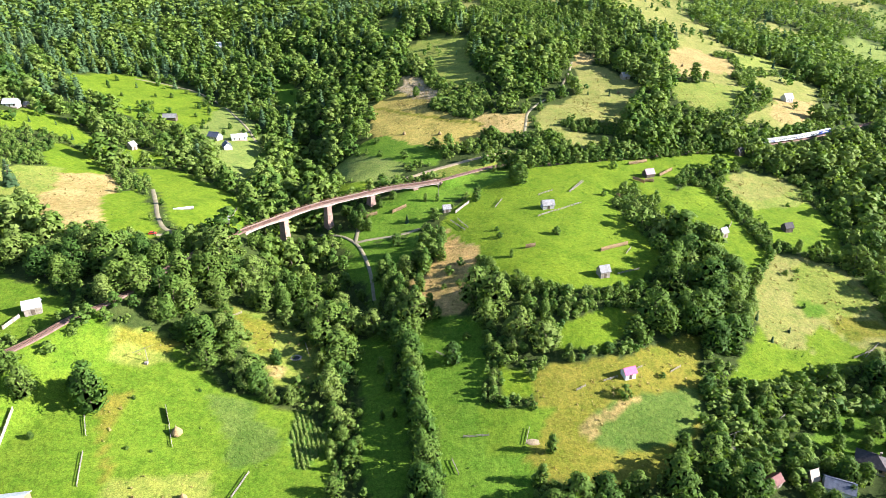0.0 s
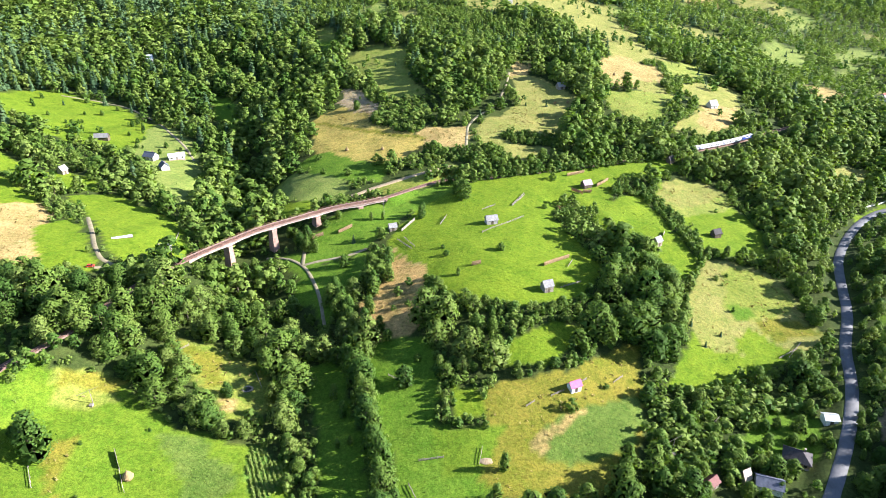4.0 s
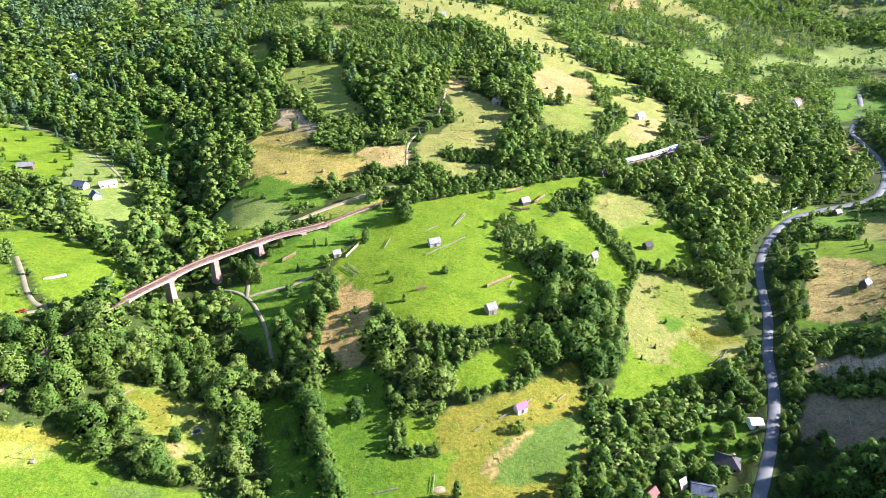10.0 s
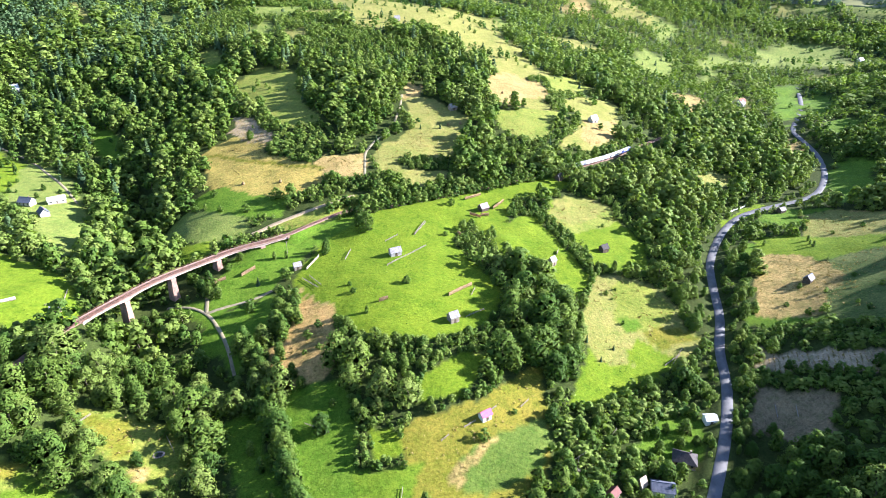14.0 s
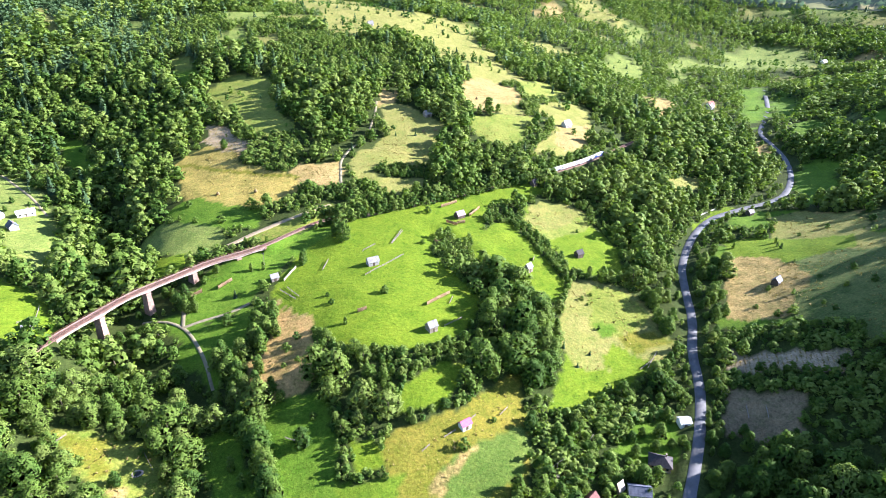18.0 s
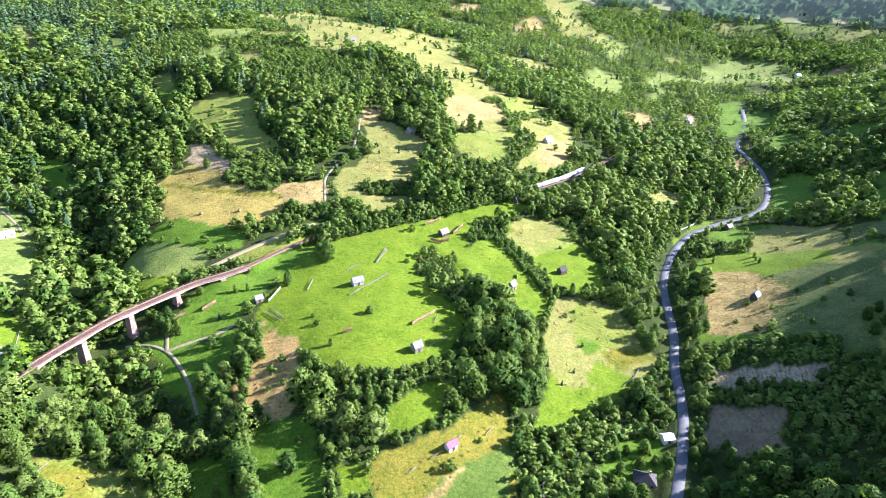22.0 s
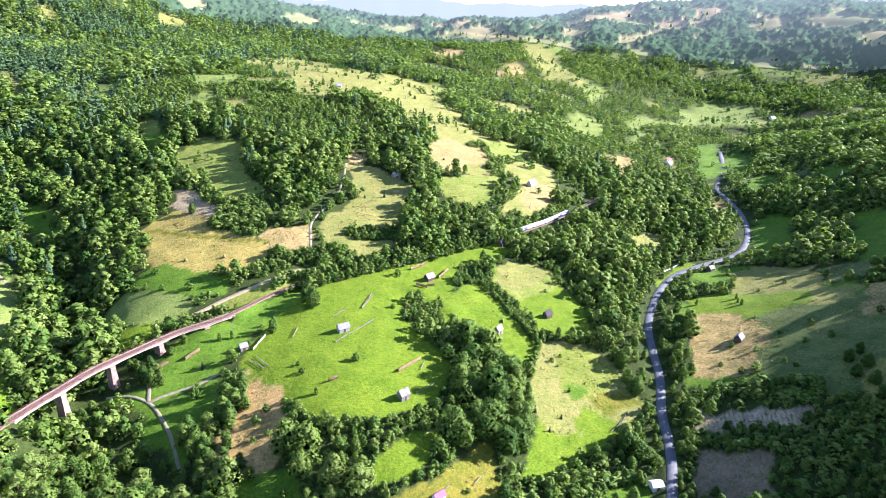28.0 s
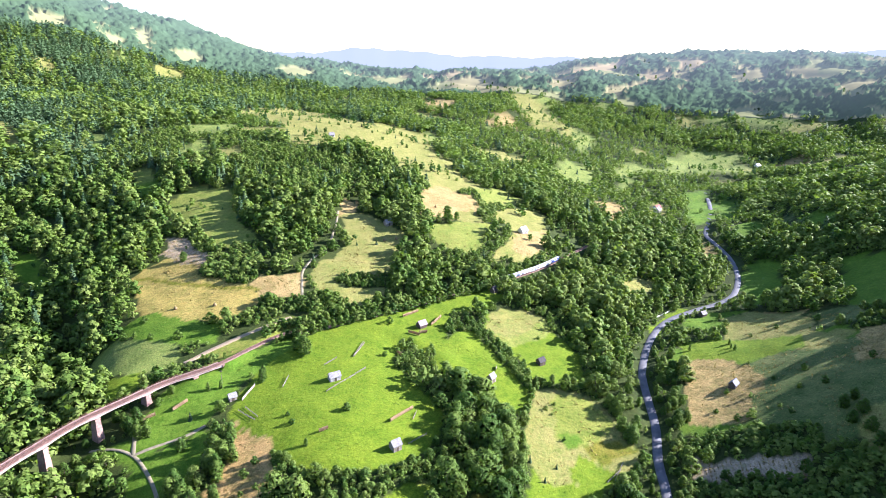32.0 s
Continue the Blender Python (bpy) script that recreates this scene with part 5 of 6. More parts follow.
def form_mesh(form):
    if form not in FORMS:
        r = np.random.default_rng(len(FORMS) + 40)
        out = []
        for v in range(3):
            if form == "spruce":
                q, tone = spruce_crown(r, 420, 0.045, 1.1)
                mat = NEEDLE
            else:
                s, b, c, n, size = {"round": (1.2, 0.1, 26, 1700, 0.0205), "slim": (0.6, 0.06, 18, 1000, 0.0205), "bush": (1.7, 0.0, 13, 620, 0.042), "red_bush": (1.7, 0.0, 13, 620, 0.042)}[form]
                q, tone = broad_crown(r, c, n, size, s, b, True)
                mat = RED_LEAF if form == "red_bush" else LEAF
            crown = flakes_mesh(form + "_crown", q, [mat], tone + 0.5)
            trunk = flakes_mesh(form + "_trunk", trunk_flakes(r, 6), [BARK])
            out.append((crown, trunk))
        FORMS[form] = out
    return FORMS[form]


TREE_WORDS = {"round": "round-crowned broadleaf tree standing alone in the grass", "slim": "slender light green tree", "bush": "low leafy bush in the meadow", "red_bush": "dark red-leaved shrub in a cottage garden", "spruce": "dark green spruce with drooping branches"}


def single_tree(form, x, y, h, name="tree", label=""):
    crown, trunk = random.choice(form_mesh(form))
    low = form.endswith("bush")
    t = thing("bush" if low else name, label or TREE_WORDS[form], "bush" if low else "tree", "trees")
    for nm, me in (("trunk", trunk), ("crown", crown)):
        o = new(nm, me)
        o.parent = t
    w = h * random.uniform(0.9, 1.12)
    t.matrix_world = pose(x, y, ground_at(x, y) - 0.1, 0, 0, random.uniform(0, 360)) @ Matrix.Diagonal((w, w, h, 1))
    return t


barn("barn", 63, 350, 7, 4.6, 2.8, 2.3, 78, SHINGLE, PALE_WOOD, "whitewashed plank hay barn with a grey shingle roof")
barn("barn", 81, 278, 5.2, 4.6, 3.4, 2.4, 72, SHINGLE, OLD_WOOD, "small grey plank hay barn with an open front")
barn("barn", 164, 333, 4.8, 4.2, 3.4, 2.4, 60, SHINGLE, OLD_WOOD, "small weathered hay barn with a pale roof")
barn("barn", 210, 348, 5.2, 4.4, 3.0, 2.3, 75, DARK_ROOF, DARK_WOOD, "dark plank hay barn on a steep meadow")
barn("barn", 140, 405, 6.4, 5, 2.6, 2.6, 70, MAUVE_TIN, DARK_WOOD, "dark timber barn with a faded mauve roof beside hay racks")
barn("shed", 2, 353, 4.4, 3.6, 2.4, 1.8, 75, SHINGLE, OLD_WOOD, "little grey shed beside a plank fence")
barn("shed", 221, 450, 5.5, 4.2, 2.8, 2.4, 60, DARK_ROOF, DARK_WOOD, "dark hut at the top of the meadow by the railway")
barn("shed", 79, 215, 5.2, 3.7, 2.7, 1.8, 70, PINK_TIN, PLASTER, "white garden hut with a bright pink tin roof")
barn("barn", -239, 539, 11, 5.5, 2.6, 2.6, 88, SHINGLE, DARK_WOOD, "long low timber barn among young orchard trees")
barn("barn", -230, 446, 5, 4.4, 3.4, 2.4, 20, SHINGLE, OLD_WOOD, "narrow grey hay barn below a hedge")
barn("shed", -127, 333, 5, 4, 2.2, 1.6, 80, SHINGLE, OLD_WOOD, "low grey shed beside the railway bridge")
barn("barn", -177, 230, 6.5, 5.5, 3.2, 2.4, 60, PALE_TIN, OLD_WOOD, "grey plank barn with a pale tin roof")
barn("barn", -137, 140, 11, 8, 3.4, 2.2, 80, PALE_TIN, RED_WOOD, "large shed with a white tin roof and brown walls")
barn("shed", -322, 482, 5, 4, 2.4, 1.8, 80, SHINGLE, OLD_WOOD, "small grey outbuilding next to a farmhouse")
barn("shed", 165, 579, 7, 5.5, 2.6, 3.0, 75, SHINGLE, OLD_WOOD, "steep-roofed hut on the edge of a hay meadow")
barn("shed", 318, 278, 6, 4.6, 2.8, 2.4, 65, SLATE, DARK_WOOD, "dark hut with a slate-blue roof in dry grass")
barn("shed", 395, 389, 5.5, 4.5, 2.6, 2.0, 80, SHINGLE, DARK_WOOD, "small roadside hut with a grey roof")
barn("shed", 192, 199, 5.6, 5, 2.8, 1.4, 100, PALE_TIN, PLASTER, "white outbuilding with a pale tin roof beside the road")
barn("barn", 146, 168, 9.5, 6.5, 3.2, 2.2, 115, SLATE, PLASTER, "outbuilding with a bluish tin roof behind a garden")
barn("shed", 138, 172, 3.4, 3.4, 2.8, 3.2, 70, SAND_ROOF, OLD_WOOD, "little shed with a steep light brown roof")
barn("shed", 122, 169, 6, 4, 2.6, 1.8, 60, DULL_RED, OLD_WOOD, "shed with a dull red roof under trees")
barn("shed", 546, 628, 7, 5, 2.8, 2.4, 70, SHINGLE, PLASTER, "small pale hut in a forest clearing")
house(-329, 474, 10, 6.5, 3.0, 2.8, 85, PALE_TIN, PLASTER, "long white farmhouse with a pale tin roof")
house(-189, 503, 10, 6.5, 3.0, 2.8, 115, SLATE, PLASTER, "white farmhouse with a purplish slate roof")
house(-170, 506, 12, 5.5, 2.6, 2.2, 68, PALE_TIN, PLASTER, "long farm building with a gleaming pale tin roof")
house(-173, 483, 8, 6, 3.0, 2.8, 150, SLATE, PLASTER, "white farm building with a purplish slate roof")
house(-269, 769, 9, 8, 3.6, 3.6, 60, PALE_TIN, PLASTER, "white house in a meadow high on the hillside")
house(310, 566, 8, 6.5, 3.0, 3.8, 70, PALE_TIN, PLASTER, "white house with a steep bright roof on a hay field")
house(166, 181, 10, 7.5, 3.0, 2.8, 125, DARK_ROOF, RED_WOOD, "village house with a dark hipped roof and brownish walls", True)
house(175, 901, 7, 6, 3.0, 3.0, 80, SHINGLE, PLASTER, "small house on the ridge meadow")
house(1012, 912, 11, 8, 3.4, 3.4, 80, PALE_TIN, PLASTER, "white house in the far valley")
house(576, 673, 9, 8, 3.4, 3.4, 60, SHINGLE, PLASTER, "small white house on a far wood edge")
house(590, 690, 9, 7, 3.2, 3.0, 80, RED_ROOF, PLASTER, "house with a red roof in a far clearing")
fence("pale", (55.7, 337.9), (84.7, 357.0))
fence("pale", (89.0, 279.8), (101.3, 285.7))
fence("pale", (80.9, 373.2), (92.3, 389.4))
fence("pale", (60.1, 368.4), (69.6, 374.8))
fence("board", (7.4, 349.6), (16.0, 361.9))
fence("pale", (31.6, 352.9), (36.6, 363.8))
fence("pale", (-131.9, 178.9), (-127.5, 170.7))
fence("pale", (-121.1, 150.6), (-125.2, 163.5))
fence("board", (-153.6, 163.9), (-154.9, 176.1))
fence("board", (-106.7, 188.7), (-102.9, 181.6))
fence("pale", (-102.6, 180.8), (-98.2, 171.9))
fence("pale", (-71.8, 153.2), (-68.9, 164.3))
fence("board", (-182.8, 217.4), (-180.4, 225.7))
fence("red", (-47.3, 352.8), (-40.8, 354.6))
fence("red", (-31.3, 354.5), (-23.1, 359.3))
fence("red", (84.3, 298.9), (101.4, 309.5))
fence("red", (44.2, 300.2), (49.4, 301.3))
fence("pale", (192.5, 240.1), (204.8, 245.4))
fence("pale", (-102.2, 245.5), (-96.2, 253.9))
fence("pale", (-64.0, 240.9), (-59.9, 231.2))
fence("pale", (8.0, 183.3), (17.8, 183.5))
fence("pale", (-126.0, 343.2), (-127.4, 357.2))
fence("pale", (-133.1, 336.9), (-126.0, 343.2))
fence("pale", (4.4, 340.7), (12.4, 327.7))
fence("pale", (67.7, 211.2), (74.0, 213.7))
fence("pale", (55.4, 206.1), (59.6, 208.6))
fence("pale", (98.8, 219.7), (104.6, 223.9))
fence("pale", (82.4, 218.3), (86.5, 220.8))
fence("pale", (209.5, 249.5), (197.5, 239.9))
fence("pale", (31.3, 178.7), (33.5, 186.2))
fence("pale", (228.0, 197.1), (223.5, 189.6))
fence("pale", (235.1, 191.6), (230.9, 185.0))
fence("pale", (3.6, 172.6), (5.9, 166.1))
fence("pale", (132.6, 196.4), (143.3, 204.3))
fence("pale", (98.2, 299.5), (102.4, 306.2))
fence("pale", (-3.0, 231.3), (7.0, 223.5))
fence("red", (130.0, 419.9), (144.9, 427.5))
fence("red", (147.6, 405.1), (159.8, 416.8))
fence("red", (127.4, 397.9), (133.7, 392.0))
fence("red", (135.0, 395.5), (141.0, 396.0))
fence("board", (172.0, 343.0), (174.5, 346.5))
fence("red", (111.6, 375.8), (115.6, 365.4))
fence("pale", (80.4, 373.2), (91.9, 391.2))
fence("white", (352.0, 398.0), (377.0, 409.0))
fence("pale", (8.6, 341.9), (14.4, 329.5))
single_tree("spruce", -254, 345, 17.0, label="tall dark spruce beside a hay field")
single_tree("round", 4.1, 224.8, 11.0, label="pale green willow standing alone in the grass")
single_tree("slim", 40.5, 175.5, 9.5)
single_tree("slim", -130.8, 183.5, 22.0)
single_tree("round", -136.7, 188.9, 12.0)
single_tree("round", -141.7, 190.8, 6.0)
single_tree("round", -154.0, 182.6, 13.0)
single_tree("round", -163.0, 187.8, 10.0)
single_tree("round", -145.0, 167.7, 3.0)
single_tree("round", -73.2, 224.7, 8.0)
single_tree("red_bush", 177, 196, 2.6)
for x, y, h in ((249, 249, 7.0), (264, 278, 7.5), (219, 214, 8.0), (196, 184, 7.0), (182, 164, 8.0), (198, 157, 8.0), (265, 268, 6.0), (232, 230, 5.5), (205.5, 197.5, 4.5), (282, 193, 8.0)):
    single_tree("round", x, y, h, label="rounded light green tree at the roadside")
for x, y, h in ((34.5, 407, 4.5), (38.5, 410, 5.5), (43, 411.5, 6.5), (47, 409.5, 7.5), (49, 403, 8.0), (50.5, 396.5, 9.0)):
    single_tree("round", x, y, h, label="dense dark green tree on the bank below the railway")
for i, (x, y, h) in enumerate(((-16, 242, 13.0), (-18, 235, 15.0), (-14.5, 228, 16.0), (-15.5, 221, 14.0), (-12.5, 214, 16.5), (-13, 206, 15.0), (-10, 199, 16.0), (-9.5, 191, 14.5), (-7, 183, 16.0), (-7.5, 175, 14.0), (-5.5, 167, 15.5), (-7, 159, 14.0))):
    single_tree("round" if i % 3 else "slim", x, y, h, label="tall leafy tree in the row along the stream")
for x, y, h in ((205, 450.8, 8.0), (209.5, 452.2, 9.0), (214, 453.6, 8.5), (218, 455.6, 9.5), (222.5, 457.4, 9.0), (227, 458, 10.0), (231.5, 459.7, 9.0), (236, 461.3, 9.5), (240.5, 463, 8.5)):
    single_tree("round", x, y, h, label="leafy tree in the belt along the railway")
for x, y, h in ((-92, 317, 11.0), (-98, 314, 10.0)):
    single_tree("round", x, y, h, label="leafy tree growing at the foot of the viaduct")
single_tree("bush", 188, 302, 3.2)
single_tree("bush", 189.5, 297, 1.8)
single_tree("bush", 196, 305, 2.4)
single_tree("bush", 63.2, 315.9, 5.0)
single_tree("slim", 21.9, 367.5, 10.0)
single_tree("bush", 75.0, 204.3, 6.5)
single_tree("round", -25, 560, 9.0)
single_tree("round", 49.5, 384.5, 14.0)
single_tree("round", 46.0, 391.5, 10.0)
single_tree("round", 91.4, 179.5, 10.0)
single_tree("bush", -119.3, 190.6, 2.0)
single_tree("bush", 94.5, 217.1, 2.6)
single_tree("bush", 9.2, 293.3, 4.5)
single_tree("bush", 3.2, 286.8, 5.0)
single_tree("bush", 31.7, 314.5, 3.5)
single_tree("slim", 35.9, 292.8, 5.0)
single_tree("bush", 101.8, 371.2, 3.5)
single_tree("bush", 117.5, 412.6, 6.0)
single_tree("bush", -112.2, 167.7, 1.6)
single_tree("bush", -104.2, 168.3, 1.4)
single_tree("bush", -97.7, 200.5, 1.8)
single_tree("bush", 36.7, 196.8, 3.5)
single_tree("slim", -16.0, 227.7, 13.0)
single_tree("round", -6.6, 262.3, 9.0)
single_tree("slim", -13.9, 268.6, 11.0)
single_tree("round", -22.7, 244.1, 12.0)
single_tree("slim", -22.9, 211.3, 9.0)
single_tree("spruce", -21.8, 344.3, 6.0)
single_tree("slim", 20.3, 364.2, 10.0)
single_tree("spruce", 80.5, 520.7, 8.0)
single_tree("bush", 62.8, 315.3, 4.5)
single_tree("bush", 30.4, 322.8, 3.0)
single_tree("bush", -88.5, 236.8, 5.0)
single_tree("bush", -64.7, 240.8, 4.0)
single_tree("bush", 184.8, 274.4, 3.0)
single_tree("spruce", 168.5, 255.1, 3.5)
single_tree("spruce", 156.3, 247.0, 3.5)
single_tree("spruce", 155.0, 262.0, 5.0)
single_tree("bush", 290.9, 247.7, 5.0)
single_tree("bush", 252.4, 214.7, 5.0)
single_tree("bush", 262.2, 205.4, 6.0)
single_tree("bush", 288.0, 261.5, 3.0)
single_tree("bush", 225.1, 379.1, 3.0)
single_tree("bush", 358.9, 260.6, 4.5)
single_tree("bush", 316.3, 240.5, 3.0)
single_tree("bush", 315.1, 231.6, 4.0)
single_tree("slim", 342.0, 348.7, 6.0)
single_tree("slim", 361.1, 319.8, 5.0)
single_tree("slim", 366.8, 330.8, 5.0)
single_tree("bush", 239.0, 425.7, 4.0)
single_tree("round", 156.0, 916.1, 6.0)
single_tree("round", 137.8, 903.3, 5.0)
single_tree("round", 240.3, 828.0, 7.0)
single_tree("round", 283.9, 887.2, 6.0)
single_tree("spruce", 272.7, 814.4, 7.0)
single_tree("round", 229.5, 876.8, 5.0)
single_tree("spruce", 242.2, 994.0, 6.0)
single_tree("round", 205.3, 992.2, 5.0)
single_tree("spruce", 282.6, 940.4, 6.0)
single_tree("round", 264.4, 766.6, 7.0)
single_tree("spruce", 160.8, 820.4, 6.0)
single_tree("spruce", 124.2, 974.6, 6.0)
single_tree("spruce", 147.9, 1018.5, 6.0)
single_tree("bush", -3.7, 304.5, 4.0)
single_tree("bush", 8.0, 276.1, 3.5)
single_tree("bush", 0.5, 275.6, 3.0)
single_tree("slim", -27.2, 222.1, 9.0)
single_tree("slim", -24.3, 194.7, 5.0)
single_tree("slim", -19.2, 195.7, 5.0)
single_tree("bush", 10.9, 237.7, 4.0)
single_tree("bush", -42.6, 372.5, 6.0)
single_tree("slim", -49.8, 344.2, 10.0)
single_tree("round", -57.0, 356.4, 7.0)
single_tree("round", -44.8, 340.1, 8.0)
single_tree("round", -26.8, 320.7, 8.0)
single_tree("bush", -52.3, 473.3, 5.0)
single_tree("bush", -28.9, 439.6, 6.0)
single_tree("bush", -47.2, 447.4, 5.0)
single_tree("bush", -66.1, 459.9, 6.0)
single_tree("slim", -11.1, 365.2, 6.0)
single_tree("slim", -3.9, 365.4, 6.0)
single_tree("round", -50.8, 356.3, 8.0)
single_tree("round", -61.7, 359.4, 7.0)
single_tree("spruce", 25.4, 708.1, 5.0)
single_tree("spruce", 11.4, 722.3, 5.0)
single_tree("round", -98.9, 316.2, 9.0)
single_tree("round", -91.8, 322.4, 8.0)
single_tree("round", -84.5, 330.5, 8.0)
single_tree("round", -101.7, 307.4, 9.0)
single_tree("round", -80.1, 336.3, 7.0)
single_tree("round", -76.3, 347.8, 6.0)
single_tree("bush", -67.6, 338.0, 5.0)
single_tree("round", -52.2, 344.1, 7.0)
single_tree("bush", -46.9, 351.7, 5.0)
single_tree("round", 132.3, 175.4, 8.0)
single_tree("round", 141.2, 186.4, 9.0)
single_tree("round", 147.3, 178.0, 7.0)
single_tree("round", 155.0, 176.8, 7.0)
single_tree("round", 120.7, 174.0, 8.0)
single_tree("round", 118.7, 165.6, 7.0)
single_tree("round", 135.5, 164.8, 7.0)
single_tree("round", 149.5, 165.5, 6.0)
single_tree("round", 176.0, 195.9, 9.0)
single_tree("round", 157.3, 188.8, 8.0)
single_tree("round", 167.3, 198.8, 6.0)
single_tree("round", 169.4, 190.0, 6.0)
single_tree("round", 186.2, 202.9, 5.0)
single_tree("slim", 176.9, 206.3, 6.0)
single_tree("round", 160.3, 197.4, 7.0)
single_tree("round", 177.6, 188.7, 6.0)
single_tree("bush", 361.3, 263.0, 4.0)
single_tree("bush", 340.1, 266.5, 3.0)
single_tree("bush", 338.7, 246.6, 4.0)
single_tree("bush", 350.3, 239.3, 5.0)
single_tree("slim", 362.4, 324.6, 4.0)
single_tree("slim", 335.5, 338.1, 5.0)
single_tree("bush", 413.2, 330.3, 4.0)
single_tree("bush", 389.8, 332.3, 3.0)
single_tree("bush", 308.3, 274.3, 4.0)
single_tree("round", 432.7, 276.7, 6.0)
single_tree("bush", 387.9, 238.1, 5.0)
single_tree("slim", -46.0, 370.2, 9.0)
single_tree("round", -49.7, 341.1, 8.0)
single_tree("round", -32.2, 369.9, 6.0)
single_tree("round", -54.2, 348.1, 9.0)
single_tree("bush", -38.9, 362.5, 5.0)
# tall dense clumps beside the path and the brown slope
for x, y, h in ((-9.9, 291.1, 12.1), (-5.5, 305.8, 11.5), (-9.0, 294.3, 10.2), (-1.1, 300.6, 10.9), (-10.4, 308.6, 13.6), (-13.2, 298.5, 12.0), (-9.3, 296.1, 12.2), (-0.7, 317.7, 8.2), (-1.0, 321.3, 8.7), (-2.6, 314.1, 8.1), (-5.1, 318.1, 9.5), (-26.9, 281.8, 12.3), (-29.3, 280.2, 11.6), (-29.3, 292.9, 14.2), (-32.0, 288.4, 14.2), (-25.9, 287.2, 11.9), (-26.7, 285.7, 11.3), (-29.5, 290.7, 14.8), (-24.8, 266.6, 10.7), (-22.6, 279.7, 11.0), (-22.0, 273.4, 9.7), (-24.2, 275.4, 11.1), (-11.5, 280.9, 8.6), (-12.9, 280.4, 8.6), (-11.8, 277.5, 8.2)):
    single_tree(random.choice(("round", "slim")), x, y, h, label="tall leafy tree in a dense clump beside the farm track")
# trees and bushes between the ploughed strips and along the far side of the road
for x, y, h in ((332, 213, 9.0), (341, 214, 8.0), (332, 202, 9.0), (323, 201, 8.0), (322, 190, 9.0), (290, 183, 8.0), (296, 182, 9.0), (299, 177, 8.0), (306, 176, 8.0), (315, 180, 9.0), (267, 170, 8.0), (277, 166, 7.0), (276, 156, 8.0), (250, 215, 6.0), (259, 206, 5.0), (214, 182, 7.0), (196, 156, 9.0), (182, 162, 9.0), (222, 214, 8.0), (197, 182, 6.0), (202, 193, 5.0), (241, 234, 7.0), (251, 251, 7.0), (264, 269, 7.0), (256, 211, 5.0), (230, 168, 7.0), (219, 166, 6.0), (227, 157, 7.0)):
    single_tree("round", x, y, h, label="bushy broadleaf tree between ploughed strips beside the road")
HAYSTACK = (-98.7, 177.9)
SWEEP = (-122.2, 211.3)
WELL = (-66.0, 230.0)
CAR = (-155.6, 302.9)
TARP = (-153.0, 339.8)
SANDPIT = (34.1, 180.3)
HAYCOCKS = [(152,548),(231,621),(211,622),(240,615),(216,603),(164,549),(-87,151),(-31,481),(-3,473)]
POLE = (-3.0, 370.7)
PIERS = [(-90.9, 328.2), (-69.5, 349.2), (-45.3, 367.5), (-20.9, 384.2)]


# ---- haystack, well, car and other small things ----
def haystack(x, y, size=1.0, label="conical brown haystack round a pole, in the mown meadow"):
    t = thing("haystack", label, "haystack", "haystacks")
    bm = bmesh.new()
    prof = ((0.0, 1.55), (0.5, 1.9), (1.2, 1.95), (2.0, 1.6), (2.9, 0.95), (3.6, 0.4), (3.9, 0.05))
    rings = [[bm.verts.new((r * random.uniform(0.93, 1.07) * math.cos(k * math.tau / 18), r * random.uniform(0.93, 1.07) * math.sin(k * math.tau / 18), z)) for k in range(18)] for z, r in prof]
    for a, b in zip(rings, rings[1:]):
        for k in range(18):
            bm.faces.new((a[k - 1], a[k], b[k], b[k - 1]))
    bm.faces.new(rings[-1])
    bm.faces.new(rings[0][::-1])
    part("hay_pile", bm, HAY, t)
    bm = bmesh.new()
    bmesh.ops.create_cone(bm, cap_ends=True, segments=6, radius1=0.07, radius2=0.04, depth=5.0, matrix=Matrix.Translation((0, 0, 2.4)))
    part("pole", bm, OLD_WOOD, t)
    t.matrix_world = pose(x, y, ground_at(x, y) - 0.1) @ Matrix.Scale(size, 4)


haystack(*HAYSTACK)
for p in HAYCOCKS:
    haystack(*p, 0.7, "small haystack drying in a mown hay field")


def utility_pole(x, y):
    t = thing("utility_pole", "plain wooden utility pole with a short crossarm", "pole")
    bm = bmesh.new()
    bmesh.ops.create_cone(bm, cap_ends=True, segments=8, radius1=0.16, radius2=0.1, depth=9.0, matrix=Matrix.Translation((0, 0, 4.2)))
    part("pole_shaft", bm, OLD_WOOD, t)
    arm = part("crossarm", boxed(-0.8, -0.06, 8.0, 0.8, 0.06, 8.15, 0.01), OLD_WOOD, t)
    for k in (-0.65, 0.65):
        part("insulator", boxed(k - 0.05, -0.05, 8.15, k + 0.05, 0.05, 8.35, 0.02), PLASTER, arm)
    t.location = (x, y, ground_at(x, y))


utility_pole(*POLE)


def well_sweep(x, y):
    t = thing("well_sweep", "old wooden well sweep with a tall post and long beam", "well")
    bm = bmesh.new()
    bmesh.ops.create_cone(bm, cap_ends=True, segments=7, radius1=0.16, radius2=0.11, depth=7.5, matrix=Matrix.Translation((0, 0, 3.4)))
    part("post", bm, OLD_WOOD, t)
    bm = bmesh.new()
    bmesh.ops.create_cone(bm, cap_ends=True, segments=6, radius1=0.12, radius2=0.05, depth=9.5, matrix=Matrix.Translation((-0.6, 0.1, 6.4)) @ Euler((0, radians(72), 0.2)).to_matrix().to_4x4())
    part("beam", bm, OLD_WOOD, t)
    bm = boxed(-0.7, -2.2, -0.2, 0.7, -0.8, 0.8, 0.04)
    part("curb", bm, OLD_WOOD, t, "wooden well box")
    t.location = (x, y, ground_at(x, y))


well_sweep(*SWEEP)
well_sweep(113, 185)


